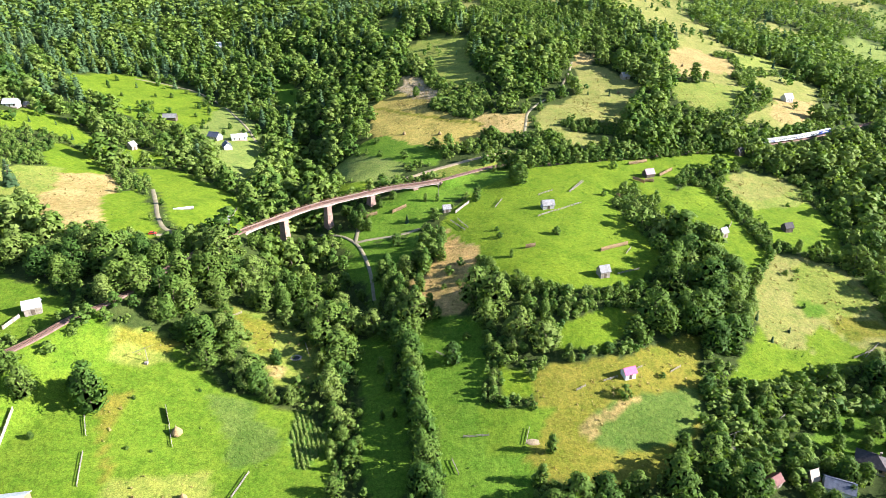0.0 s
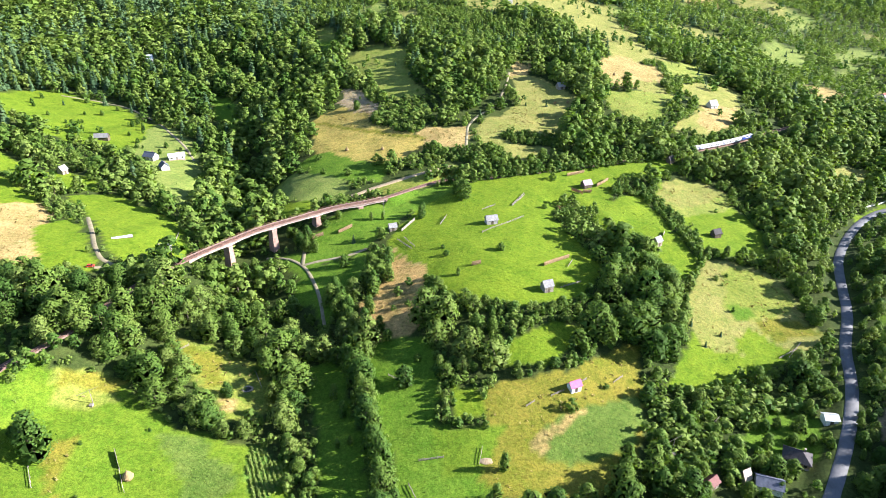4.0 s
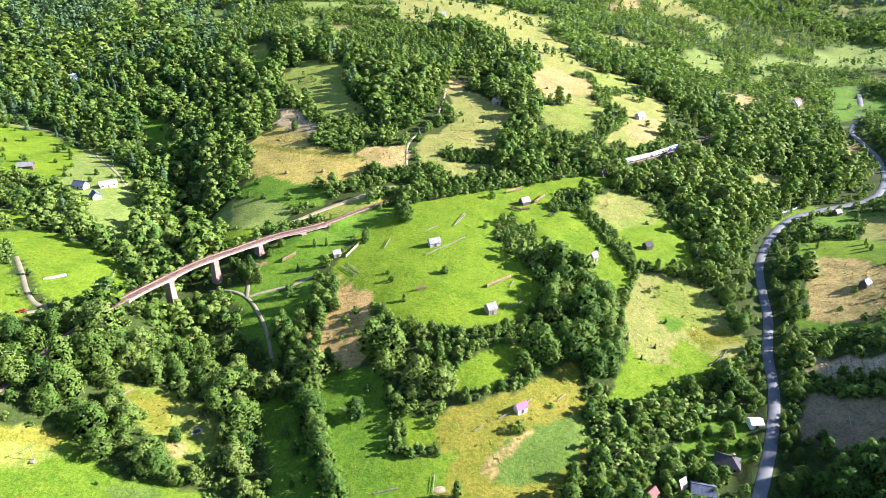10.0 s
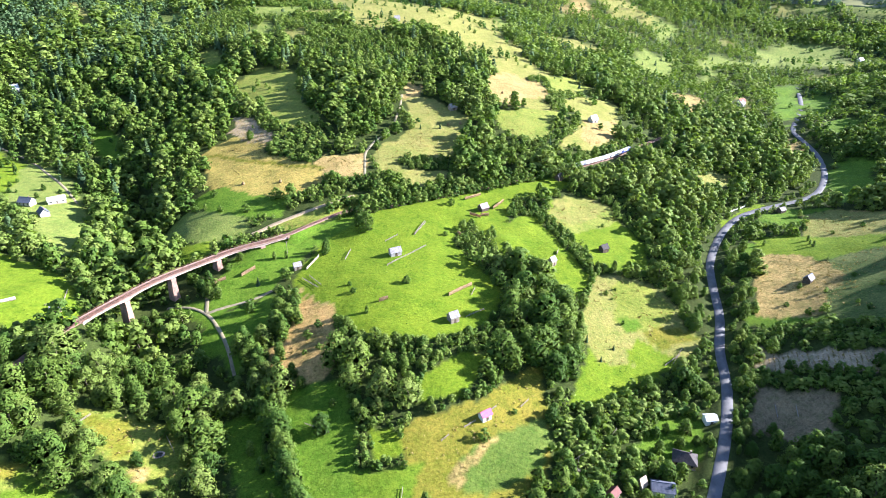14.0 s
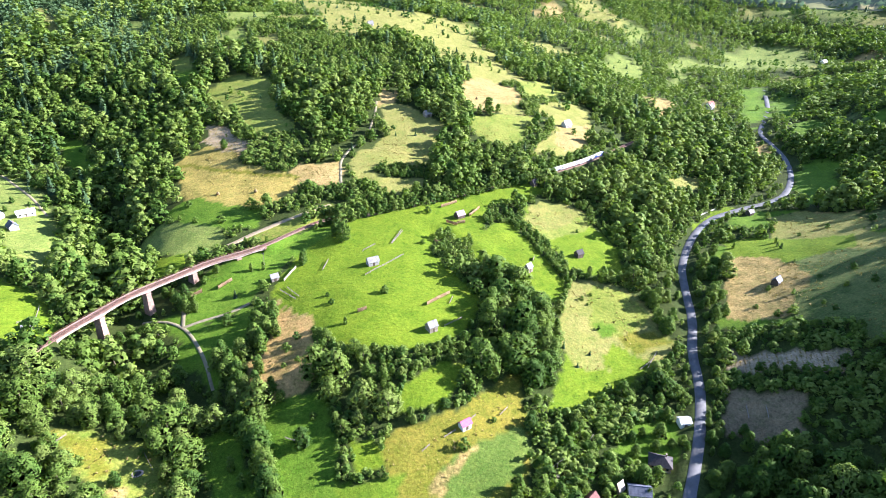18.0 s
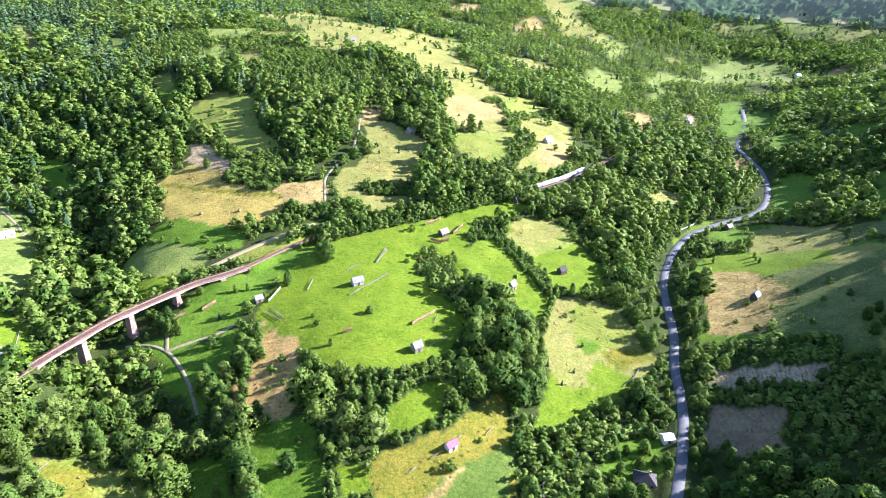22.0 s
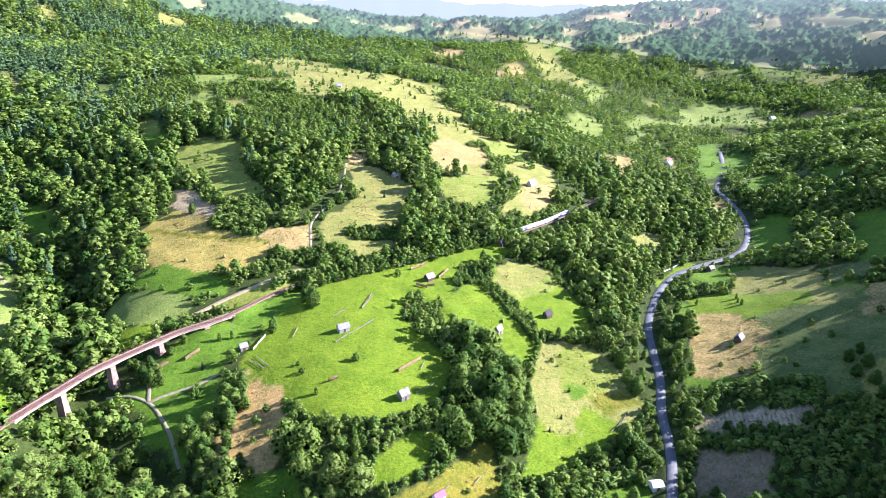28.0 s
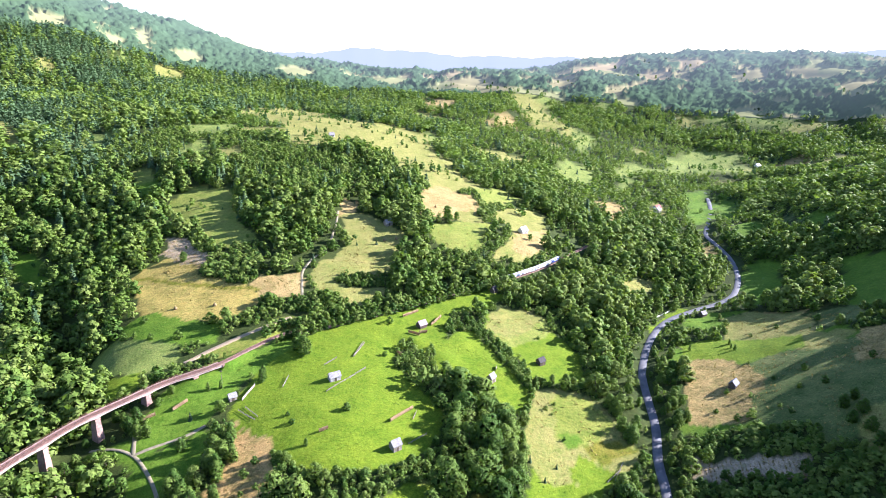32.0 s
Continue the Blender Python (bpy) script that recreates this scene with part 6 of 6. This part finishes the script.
def stone_ring(x, y):
    t = thing("stone_ring", "low ring of grey stones round a dark fire pit", "stones")
    for i in range(14):
        a = i * math.tau / 14
        bm = bmesh.new()
        bmesh.ops.create_icosphere(bm, subdivisions=1, radius=random.uniform(0.4, 0.6))
        for v in bm.verts:
            v.co = Vector((v.co.x * random.uniform(0.8, 1.2) + 2.2 * math.cos(a), v.co.y * random.uniform(0.8, 1.2) + 1.8 * math.sin(a), v.co.z * 0.7 + 0.2))
        part("stone", bm, CONCRETE, t)
    bm = bmesh.new()
    bmesh.ops.create_cone(bm, cap_ends=True, segments=12, radius1=1.7, radius2=1.4, depth=0.16, matrix=Matrix.Translation((0, 0, 0.1)))
    part("ash_bed", bm, UNDER, t)
    t.location = (x, y, ground_at(x, y))


stone_ring(*WELL)


def car(x, y, heading):
    t = thing("car", "small red hatchback parked at the bend of the lane", "car")
    body = part("body", prism([(-1.95, 0.35), (1.95, 0.35), (2.0, 0.75), (1.1, 0.92), (-1.75, 0.95), (-1.98, 0.7)], -0.82, 0.82), RED_PAINT, t)
    part("cabin", prism([(-1.7, 0.94), (1.05, 0.92), (0.45, 1.42), (-1.35, 1.45)], -0.7, 0.7), PANE, t)
    part("roof_panel", boxed(-1.3, -0.68, 1.44, 0.4, 0.68, 1.49, 0.02), RED_PAINT, t)
    for sx in (-1.25, 1.25):
        for sy in (-0.78, 0.78):
            bm = bmesh.new()
            bmesh.ops.create_cone(bm, cap_ends=True, segments=14, radius1=0.31, radius2=0.31, depth=0.2, matrix=Matrix.Translation((sx, sy, 0.31)) @ Euler((radians(90), 0, 0)).to_matrix().to_4x4())
            w = part("wheel", bm, UNDER, t)
            bm = bmesh.new()
            bmesh.ops.create_cone(bm, cap_ends=True, segments=10, radius1=0.17, radius2=0.17, depth=0.22, matrix=Matrix.Translation((sx, sy, 0.31)) @ Euler((radians(90), 0, 0)).to_matrix().to_4x4())
            part("rim", bm, PALE_TIN, w)
    for sy in (-0.6, 0.6):
        part("headlight", boxed(1.9, sy - 0.14, 0.6, 2.01, sy + 0.14, 0.72), PANE, t)
    at_ground(t, x, y, heading, 0.12)


car(*CAR, 80)


def covered_stack(x, y, heading):
    t = thing("covered_stack", "long stack under a white plastic sheet in the grass", "stack")
    bm = bmesh.new()
    n, m = 14, 8
    grid = []
    for i in range(n + 1):
        row = []
        for j in range(m + 1):
            a = math.pi * j / m
            row.append(bm.verts.new((-5.5 + 11 * i / n, -1.0 * math.cos(a) * random.uniform(0.95, 1.05), 1.1 * math.sin(a) * random.uniform(0.92, 1.05))))
        grid.append(row)
    for i in range(n):
        for j in range(m):
            bm.faces.new((grid[i][j], grid[i + 1][j], grid[i + 1][j + 1], grid[i][j + 1]))
    bm.faces.new(grid[0])
    bm.faces.new(grid[-1][::-1])
    part("sheet", bm, PALE_TIN, t)
    bm = boxed(-5.7, -0.9, -0.6, 5.7, 0.9, 0.35, 0.03)
    part("log_base", bm, OLD_WOOD, t)
    at_ground(t, x, y, heading, 0.1)


covered_stack(*TARP, 70)


def earth_heap(x, y):
    t = thing("earth_heap", "patch of pale dug earth on the meadow", "earth")
    bm = bmesh.new()
    rings = []
    for z, r in ((-0.3, 3.2), (0.15, 2.9), (0.5, 2.0), (0.75, 0.9)):
        rings.append([bm.verts.new((1.5 * r * random.uniform(0.85, 1.15) * math.cos(k * math.tau / 14), r * random.uniform(0.85, 1.15) * math.sin(k * math.tau / 14), z * random.uniform(0.8, 1.1))) for k in range(14)])
    for a, b in zip(rings, rings[1:]):
        for k in range(14):
            bm.faces.new((a[k - 1], a[k], b[k], b[k - 1]))
    bm.faces.new(rings[-1])
    part("soil", bm, SAND, t)
    t.matrix_world = pose(x, y, ground_at(x, y)) @ Matrix.Scale(0.6, 4)


earth_heap(*SANDPIT)


# ---- viaduct ----
def at_rail(s):
    """Place and heading vector on the railway, s metres along."""
    x, y = np.interp(s, rail_len, rail_line[:, 0]), np.interp(s, rail_len, rail_line[:, 1])
    x2, y2 = np.interp(s + 1, rail_len, rail_line[:, 0]), np.interp(s + 1, rail_len, rail_line[:, 1])
    x1, y1 = np.interp(s - 1, rail_len, rail_line[:, 0]), np.interp(s - 1, rail_len, rail_line[:, 1])
    return float(x), float(y), Vector((x2 - x1, y2 - y1, 0)).normalized()


def rail_sweep(s0, s1, outline, step=3.0, deepen=None):
    """An outline of (across, up) drawn along the railway; deepen(s) lowers the negative ups."""
    bm = bmesh.new()
    n = max(1, int((s1 - s0) / step))
    rings = []
    for i in range(n + 1):
        s = s0 + (s1 - s0) * i / n
        x, y, d = at_rail(s)
        r = Vector((d.y, -d.x, 0))
        k = deepen(s) if deepen else 1.0
        rings.append([bm.verts.new(Vector((x, y, RAIL_Z)) + r * a + Vector((0, 0, u * k if u < -0.5 else u))) for a, u in outline])
    m = len(outline)
    for p, q in zip(rings, rings[1:]):
        for j in range(m):
            bm.faces.new((p[j - 1], q[j - 1], q[j], p[j]))
    bm.faces.new(rings[0])
    bm.faces.new(rings[-1][::-1])
    bmesh.ops.recalc_face_normals(bm, faces=bm.faces)
    return bm


bridge = thing("railway_bridge", "old single-track viaduct with pale concrete girders on reddish masonry piers", "bridge")
stops = [BRIDGE_A] + [along(*p) for p in PIERS] + [BRIDGE_B]
for s0, s1 in zip(stops, stops[1:]):
    mid, half = (s0 + s1) / 2, (s1 - s0) / 2
    haunch = lambda s: 1.0 + 0.65 * min(1.0, abs(s - mid) / half) ** 3
    for side in (-1, 1):
        part("girder", rail_sweep(s0 + 0.06, s1 - 0.06, [(side * 1.5, -0.4), (side * 2.15, -0.4), (side * 2.15, -1.25), (side * 1.5, -1.25)], 1.5, haunch), CONCRETE, bridge)
    part("deck_slab", rail_sweep(s0 + 0.03, s1 - 0.03, [(-2.75, -0.4), (2.75, -0.4), (2.75, -0.05), (-2.75, -0.05)]), DECK, bridge)
    for side in (-1, 1):
        part("kerb", rail_sweep(s0 + 0.03, s1 - 0.03, [(side * 2.45, -0.05), (side * 2.75, -0.05), (side * 2.75, 0.3), (side * 2.45, 0.3)]), DECK, bridge)
        part("handrail", rail_sweep(s0, s1, [(side * 2.58, 1.1), (side * 2.66, 1.1), (side * 2.66, 1.18), (side * 2.58, 1.18)]), RUST, bridge)
        part("middle_rail", rail_sweep(s0, s1, [(side * 2.6, 0.65), (side * 2.64, 0.65), (side * 2.64, 0.7), (side * 2.6, 0.7)]), RUST, bridge)
post_me = bpy.data.meshes.new("post")
bm = boxed(-0.05, -0.05, 0.28, 0.05, 0.05, 1.15)
bm.to_mesh(post_me)
bm.free()
post_me.materials.append(RUST)
n_post = int((BRIDGE_B - BRIDGE_A) / 2.6)
for i in range(n_post + 1):
    x, y, d = at_rail(BRIDGE_A + (BRIDGE_B - BRIDGE_A) * i / n_post)
    for side in (-1, 1):
        o = new("post", post_me)
        o.parent = bridge
        o.location = (x + d.y * side * 2.62, y - d.x * side * 2.62, RAIL_Z)
for i, (px, py) in enumerate(PIERS):
    x, y, d = at_rail(along(px, py))
    foot = ground_at(x, y) - 1.5
    top = RAIL_Z - 2.1
    bm = bmesh.new()
    rings = []
    for z, gx2, gy2 in ((foot, 2.1, 3.1), (top - 0.9, 1.35, 2.45), (top - 0.9, 1.6, 2.7), (top, 1.6, 2.7)):
        rings.append([bm.verts.new((sx * gx2, sy * gy2, z)) for sx, sy in ((-1, -1), (1, -1), (1, 1), (-1, 1))])
    for p, q in zip(rings, rings[1:]):
        for k in range(4):
            bm.faces.new((p[k - 1], p[k], q[k], q[k - 1]))
    bm.faces.new(rings[0][::-1])
    bm.faces.new(rings[-1])
    bmesh.ops.recalc_face_normals(bm, faces=bm.faces)
    pier = part("pier", bm, PIER_STONE, bridge, "tapering reddish masonry pier")
    pier.matrix_world = Matrix.Translation((x, y, 0)) @ d.to_track_quat("X", "Z").to_matrix().to_4x4()
    for sy in (-1.82, 1.82):
        bearing = part("bearing", boxed(-0.7, sy - 0.35, top, 0.7, sy + 0.35, top + 0.06), RUST, pier)
for s, back in ((BRIDGE_A, -1), (BRIDGE_B, 1)):
    x, y, d = at_rail(s)
    foot = ground_at(x + d.x * back * 2, y + d.y * back * 2) - 9
    ab = part("abutment", boxed(-0.2, -3.0, foot, 3.8, 3.0, RAIL_Z - 0.42, 0.05), PIER_STONE, bridge)
    ab.matrix_world = Matrix.Translation((x, y, 0)) @ (d * back).to_track_quat("X", "Z").to_matrix().to_4x4()

# ---- track ----
S0, S1 = 2.0, rail_len[-1] - 2
bed = rail_sweep(S0, S1, [(-2.3, -0.04), (2.3, -0.04), (1.75, 0.28), (-1.75, 0.28)], 3.0)
tagged(part("ballast_bed", bed, BALLAST), "rust-stained ballast bed of the single railway line", "track", kind="structure")
track = thing("railway_track", "single railway track with rusty rails on dark sleepers", "track", kind="structure")
for side in (-1, 1):
    part("rail", rail_sweep(S0, S1, [(side * 0.75 - 0.05, 0.36), (side * 0.75 + 0.05, 0.36), (side * 0.75 + 0.04, 0.53), (side * 0.75 - 0.04, 0.53)], 3.0), RUST, track)
sv, sf = [], []
for i in range(int((S1 - S0) / 0.65)):
    x, y, d = at_rail(S0 + i * 0.65)
    r = Vector((d.y, -d.x, 0))
    b = len(sv)
    for u in (0.2, 0.37):
        for a, c in ((-1.3, -0.13), (1.3, -0.13), (1.3, 0.13), (-1.3, 0.13)):
            p = Vector((x, y, RAIL_Z + u)) + r * a + d * c
            sv.append(p[:])
    sf += [(b, b + 3, b + 2, b + 1), (b + 4, b + 5, b + 6, b + 7), (b, b + 1, b + 5, b + 4), (b + 1, b + 2, b + 6, b + 5), (b + 2, b + 3, b + 7, b + 6), (b + 3, b, b + 4, b + 7)]
o = new("sleepers", mesh_arrays("sleepers", sv, sf, [SLEEPER]))
o.parent = track
tagged(o, kind="stuff")


# ---- train ----
def bogie(parent, x):
    b = part("bogie", boxed(x - 1.7, -1.1, 0.55, x + 1.7, 1.1, 0.95, 0.05), UNDER, parent)
    for dx in (-1.25, 1.25):
        bm = bmesh.new()
        bmesh.ops.create_cone(bm, cap_ends=True, segments=16, radius1=0.46, radius2=0.46, depth=1.75, matrix=Matrix.Translation((x + dx, 0, 0.47)) @ Euler((radians(90), 0, 0)).to_matrix().to_4x4())
        part("wheelset", bm, UNDER, b)


def coach_shell(l, w, z0, z1, roof):
    pts = [(-w / 2, z0), (w / 2, z0), (w / 2, z1)] + [(w / 2 * math.cos(a), z1 + roof * math.sin(a)) for a in (0.5, 0.95, 1.57, 2.19, 2.64)] + [(-w / 2, z1)]
    bm = prism(pts, -l / 2, l / 2)
    bmesh.ops.rotate(bm, verts=bm.verts, matrix=Matrix.Rotation(radians(-90), 3, "Z"))
    return bm


def build_coach():
    t = thing("passenger_coach", "pale grey passenger coach with a row of dark windows", "train coach", "train")
    part("body", coach_shell(25.0, 2.8, 1.0, 3.35, 0.04), COACH, t)
    part("roof", coach_shell(24.8, 2.7, 3.36, 3.37, 0.72), COACH_ROOF, t)
    part("stripe", boxed(-12.4, -1.425, 1.35, 12.4, 1.425, 1.6), BLUE, t, "dark blue stripe below the windows")
    for side in (-1, 1):
        for i in range(10):
            x = -9.6 + i * 2.13
            win = part("window", boxed(x - 0.65, side * 1.4 - 0.03, 1.95, x + 0.65, side * 1.4 + 0.03, 2.95, 0.02), PANE, t)
        for x in (-11.6, 11.6):
            part("door", boxed(x - 0.42, side * 1.4 - 0.035, 1.1, x + 0.42, side * 1.4 + 0.035, 3.1, 0.02), BLUE, t)
    for x in (-8.8, 8.8):
        bogie(t, x)
    for x in (-12.55, 12.55):
        part("gangway", boxed(x - 0.2, -0.6, 1.2, x + 0.2, 0.6, 3.2, 0.05), UNDER, t)
    return t


def build_locomotive():
    t = thing("locomotive", "dark blue diesel locomotive with white lettering bars", "locomotive", "train")
    part("body", coach_shell(16.4, 2.9, 1.1, 3.5, 0.05), BLUE, t)
    part("roof", coach_shell(15.6, 2.7, 3.5, 3.52, 0.55), COACH_ROOF, t)
    part("frame", boxed(-8.3, -1.35, 0.85, 8.3, 1.35, 1.12, 0.04), UNDER, t)
    for x in (-8.2, 8.2):
        part("windscreen", boxed(x - 0.05, -1.15, 2.5, x + 0.05, 1.15, 3.2, 0.03), PANE, t)
        for y in (-0.9, 0.9):
            part("buffer", boxed(x - 0.35, y - 0.2, 1.0, x + 0.35, y + 0.2, 1.3, 0.05), UNDER, t)
    for side in (-1, 1):
        for x in (-7.0, 7.0):
            part("cab_window", boxed(x - 0.5, side * 1.45 - 0.03, 2.5, x + 0.5, side * 1.45 + 0.03, 3.2), PANE, t)
        part("lettering_bar", boxed(-4.0, side * 1.45 - 0.025, 2.1, 3.0, side * 1.45 + 0.025, 2.7), COACH, t, "plain white bar")
        for i in range(4):
            part("grille", boxed(-3.4 + i * 2, side * 1.45 - 0.02, 2.85, -2.2 + i * 2, side * 1.45 + 0.02, 3.3), UNDER, t)
    for x in (-4.6, 4.6):
        bogie(t, x)
    return t


def on_rail(s):
    x, y, d = at_rail(s)
    return Matrix.Translation((x, y, RAIL_Z + 0.51)) @ d.to_track_quat("X", "Z").to_matrix().to_4x4()


train_tail = along(178, 449) + 32
first = build_coach()
first.matrix_world = on_rail(train_tail + 12.7)
for i in range(1, 4):
    copy_thing(first, on_rail(train_tail + 12.7 + 25.8 * i))
loco = build_locomotive()
loco.matrix_world = on_rail(train_tail + 25.8 * 4 + 8.6)


# ---- trees along the stream, each a thing ----
for x, y, h, spruce in STREAMSIDE:
    single_tree("spruce" if spruce else random.choice(("round", "round", "round", "slim")), x, y, h, label="dark spruce among streamside trees" if spruce else "leafy broadleaf tree in the streamside wood")

# ---- trees along the railway: on the bank west of the bridge and in the belt above the terrace ----
belt = []
s = 3.0
while s < BRIDGE_A - 6:
    x, y, d = at_rail(s)
    off = random.uniform(4.5, 9.0)
    if random.random() < 0.6:
        belt.append((x + d.y * off, y - d.x * off, random.uniform(4.5, 9)))
    s += random.uniform(3.5, 6.5)
s = along(33, 415)
while s < along(300, 492):
    x, y, d = at_rail(s)
    for side in (1, -1):
        off = random.uniform(4.2, 7.0) * side
        if (54 < x < 250 or side < 0) and random.random() < 0.95:
            belt.append((x + d.y * off, y - d.x * off, random.uniform(5, 9) if side > 0 else random.uniform(7, 12)))
    s += random.uniform(3.4, 6.0)
bx, by, bh = np.array(belt).T
join_trees("railside_trees", "mid", bx, by, bh, np.zeros(len(bx), bool), rng.normal(0.55, 0.2, len(bx)).clip(0, 1), "belt of leafy trees and bushes along the railway")

# ---- orchard on the upper left meadow ----
for x, y in zip(rng.uniform(-330, -150, 170), rng.uniform(470, 640, 170)):
    if land(np.array([x]), np.array([y]))[0] in (KINDS.index("meadow"), KINDS.index("lush"), KINDS.index("fade")) and (int(x / 9) + int(y / 11)) % 2 == 0:
        if min(math.hypot(x - sx, y - sy) for sx, sy, sr in SITES) > 12:
            single_tree("round", x, y, random.uniform(3.2, 5.5), "fruit_tree", "small young fruit tree in a sloping orchard")

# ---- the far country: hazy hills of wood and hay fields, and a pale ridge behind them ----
# Paints distance haze as a bluish glow on top of the cover colour.
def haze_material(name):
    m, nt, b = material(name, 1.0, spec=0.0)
    for attr, sock in (("cover", "Base Color"), ("haze_glow", "Emission Strength")):
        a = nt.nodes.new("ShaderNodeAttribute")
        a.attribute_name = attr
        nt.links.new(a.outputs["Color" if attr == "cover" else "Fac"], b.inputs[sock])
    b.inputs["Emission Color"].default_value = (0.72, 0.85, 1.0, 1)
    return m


def backdrop(name, x, y, z, cover, haze_glow, label):
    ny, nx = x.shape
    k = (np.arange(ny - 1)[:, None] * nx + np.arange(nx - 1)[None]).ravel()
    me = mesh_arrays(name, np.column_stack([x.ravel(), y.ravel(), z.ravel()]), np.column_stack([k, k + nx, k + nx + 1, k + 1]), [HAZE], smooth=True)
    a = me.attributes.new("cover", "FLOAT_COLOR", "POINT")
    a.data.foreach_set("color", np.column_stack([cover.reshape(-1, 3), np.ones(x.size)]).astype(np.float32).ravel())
    a = me.attributes.new("haze_glow", "FLOAT", "POINT")
    a.data.foreach_set("value", haze_glow.ravel().astype(np.float32))
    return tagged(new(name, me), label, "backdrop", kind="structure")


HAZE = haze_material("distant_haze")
r = np.random.default_rng(77)
reach = [1700.0]
while reach[-1] < 3700:
    reach.append(reach[-1] + 6.5 * (reach[-1] / 1700) ** 2.2)
az = np.radians(np.arange(-16, 66, 0.17))
rr, aa = np.meshgrid(np.array(reach), az, indexing="ij")
rr, aa = rr + r.uniform(-2, 2, rr.shape), aa + np.radians(r.uniform(-0.05, 0.05, rr.shape))
fx, fy = rr * np.sin(aa), rr * np.cos(aa)
kinds = land(fx, fy)
wooded = kinds == 0
fz = height(fx, fy) + np.where(wooded, 3 + 6 * r.uniform(0, 1, rr.shape) + 7 * (r.uniform(0, 1, rr.shape) > 0.85) + 4 * wave(fx, fy, 40, 61), 0.5)
fz[0] -= 12
# painted haze: the glow grows with distance while the greyed cover colour fades
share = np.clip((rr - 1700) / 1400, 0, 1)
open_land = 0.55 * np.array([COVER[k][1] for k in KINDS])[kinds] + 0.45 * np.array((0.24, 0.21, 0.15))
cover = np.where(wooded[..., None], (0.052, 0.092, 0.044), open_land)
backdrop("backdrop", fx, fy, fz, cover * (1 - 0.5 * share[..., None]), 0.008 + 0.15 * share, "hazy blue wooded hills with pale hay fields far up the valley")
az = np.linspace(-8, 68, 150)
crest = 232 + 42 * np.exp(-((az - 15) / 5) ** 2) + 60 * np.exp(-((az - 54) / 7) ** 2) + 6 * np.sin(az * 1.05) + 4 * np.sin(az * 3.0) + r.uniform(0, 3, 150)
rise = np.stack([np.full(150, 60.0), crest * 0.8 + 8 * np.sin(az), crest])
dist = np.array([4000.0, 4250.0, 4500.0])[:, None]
# almost black ridge; an even glow paints it with pale blue haze
backdrop("backdrop", dist * np.sin(np.radians(az)), dist * np.cos(np.radians(az)), rise, np.full((3, 150, 3), 0.015), np.full((3, 150), 0.205), "mountain ridge on the horizon, pale blue with painted haze")
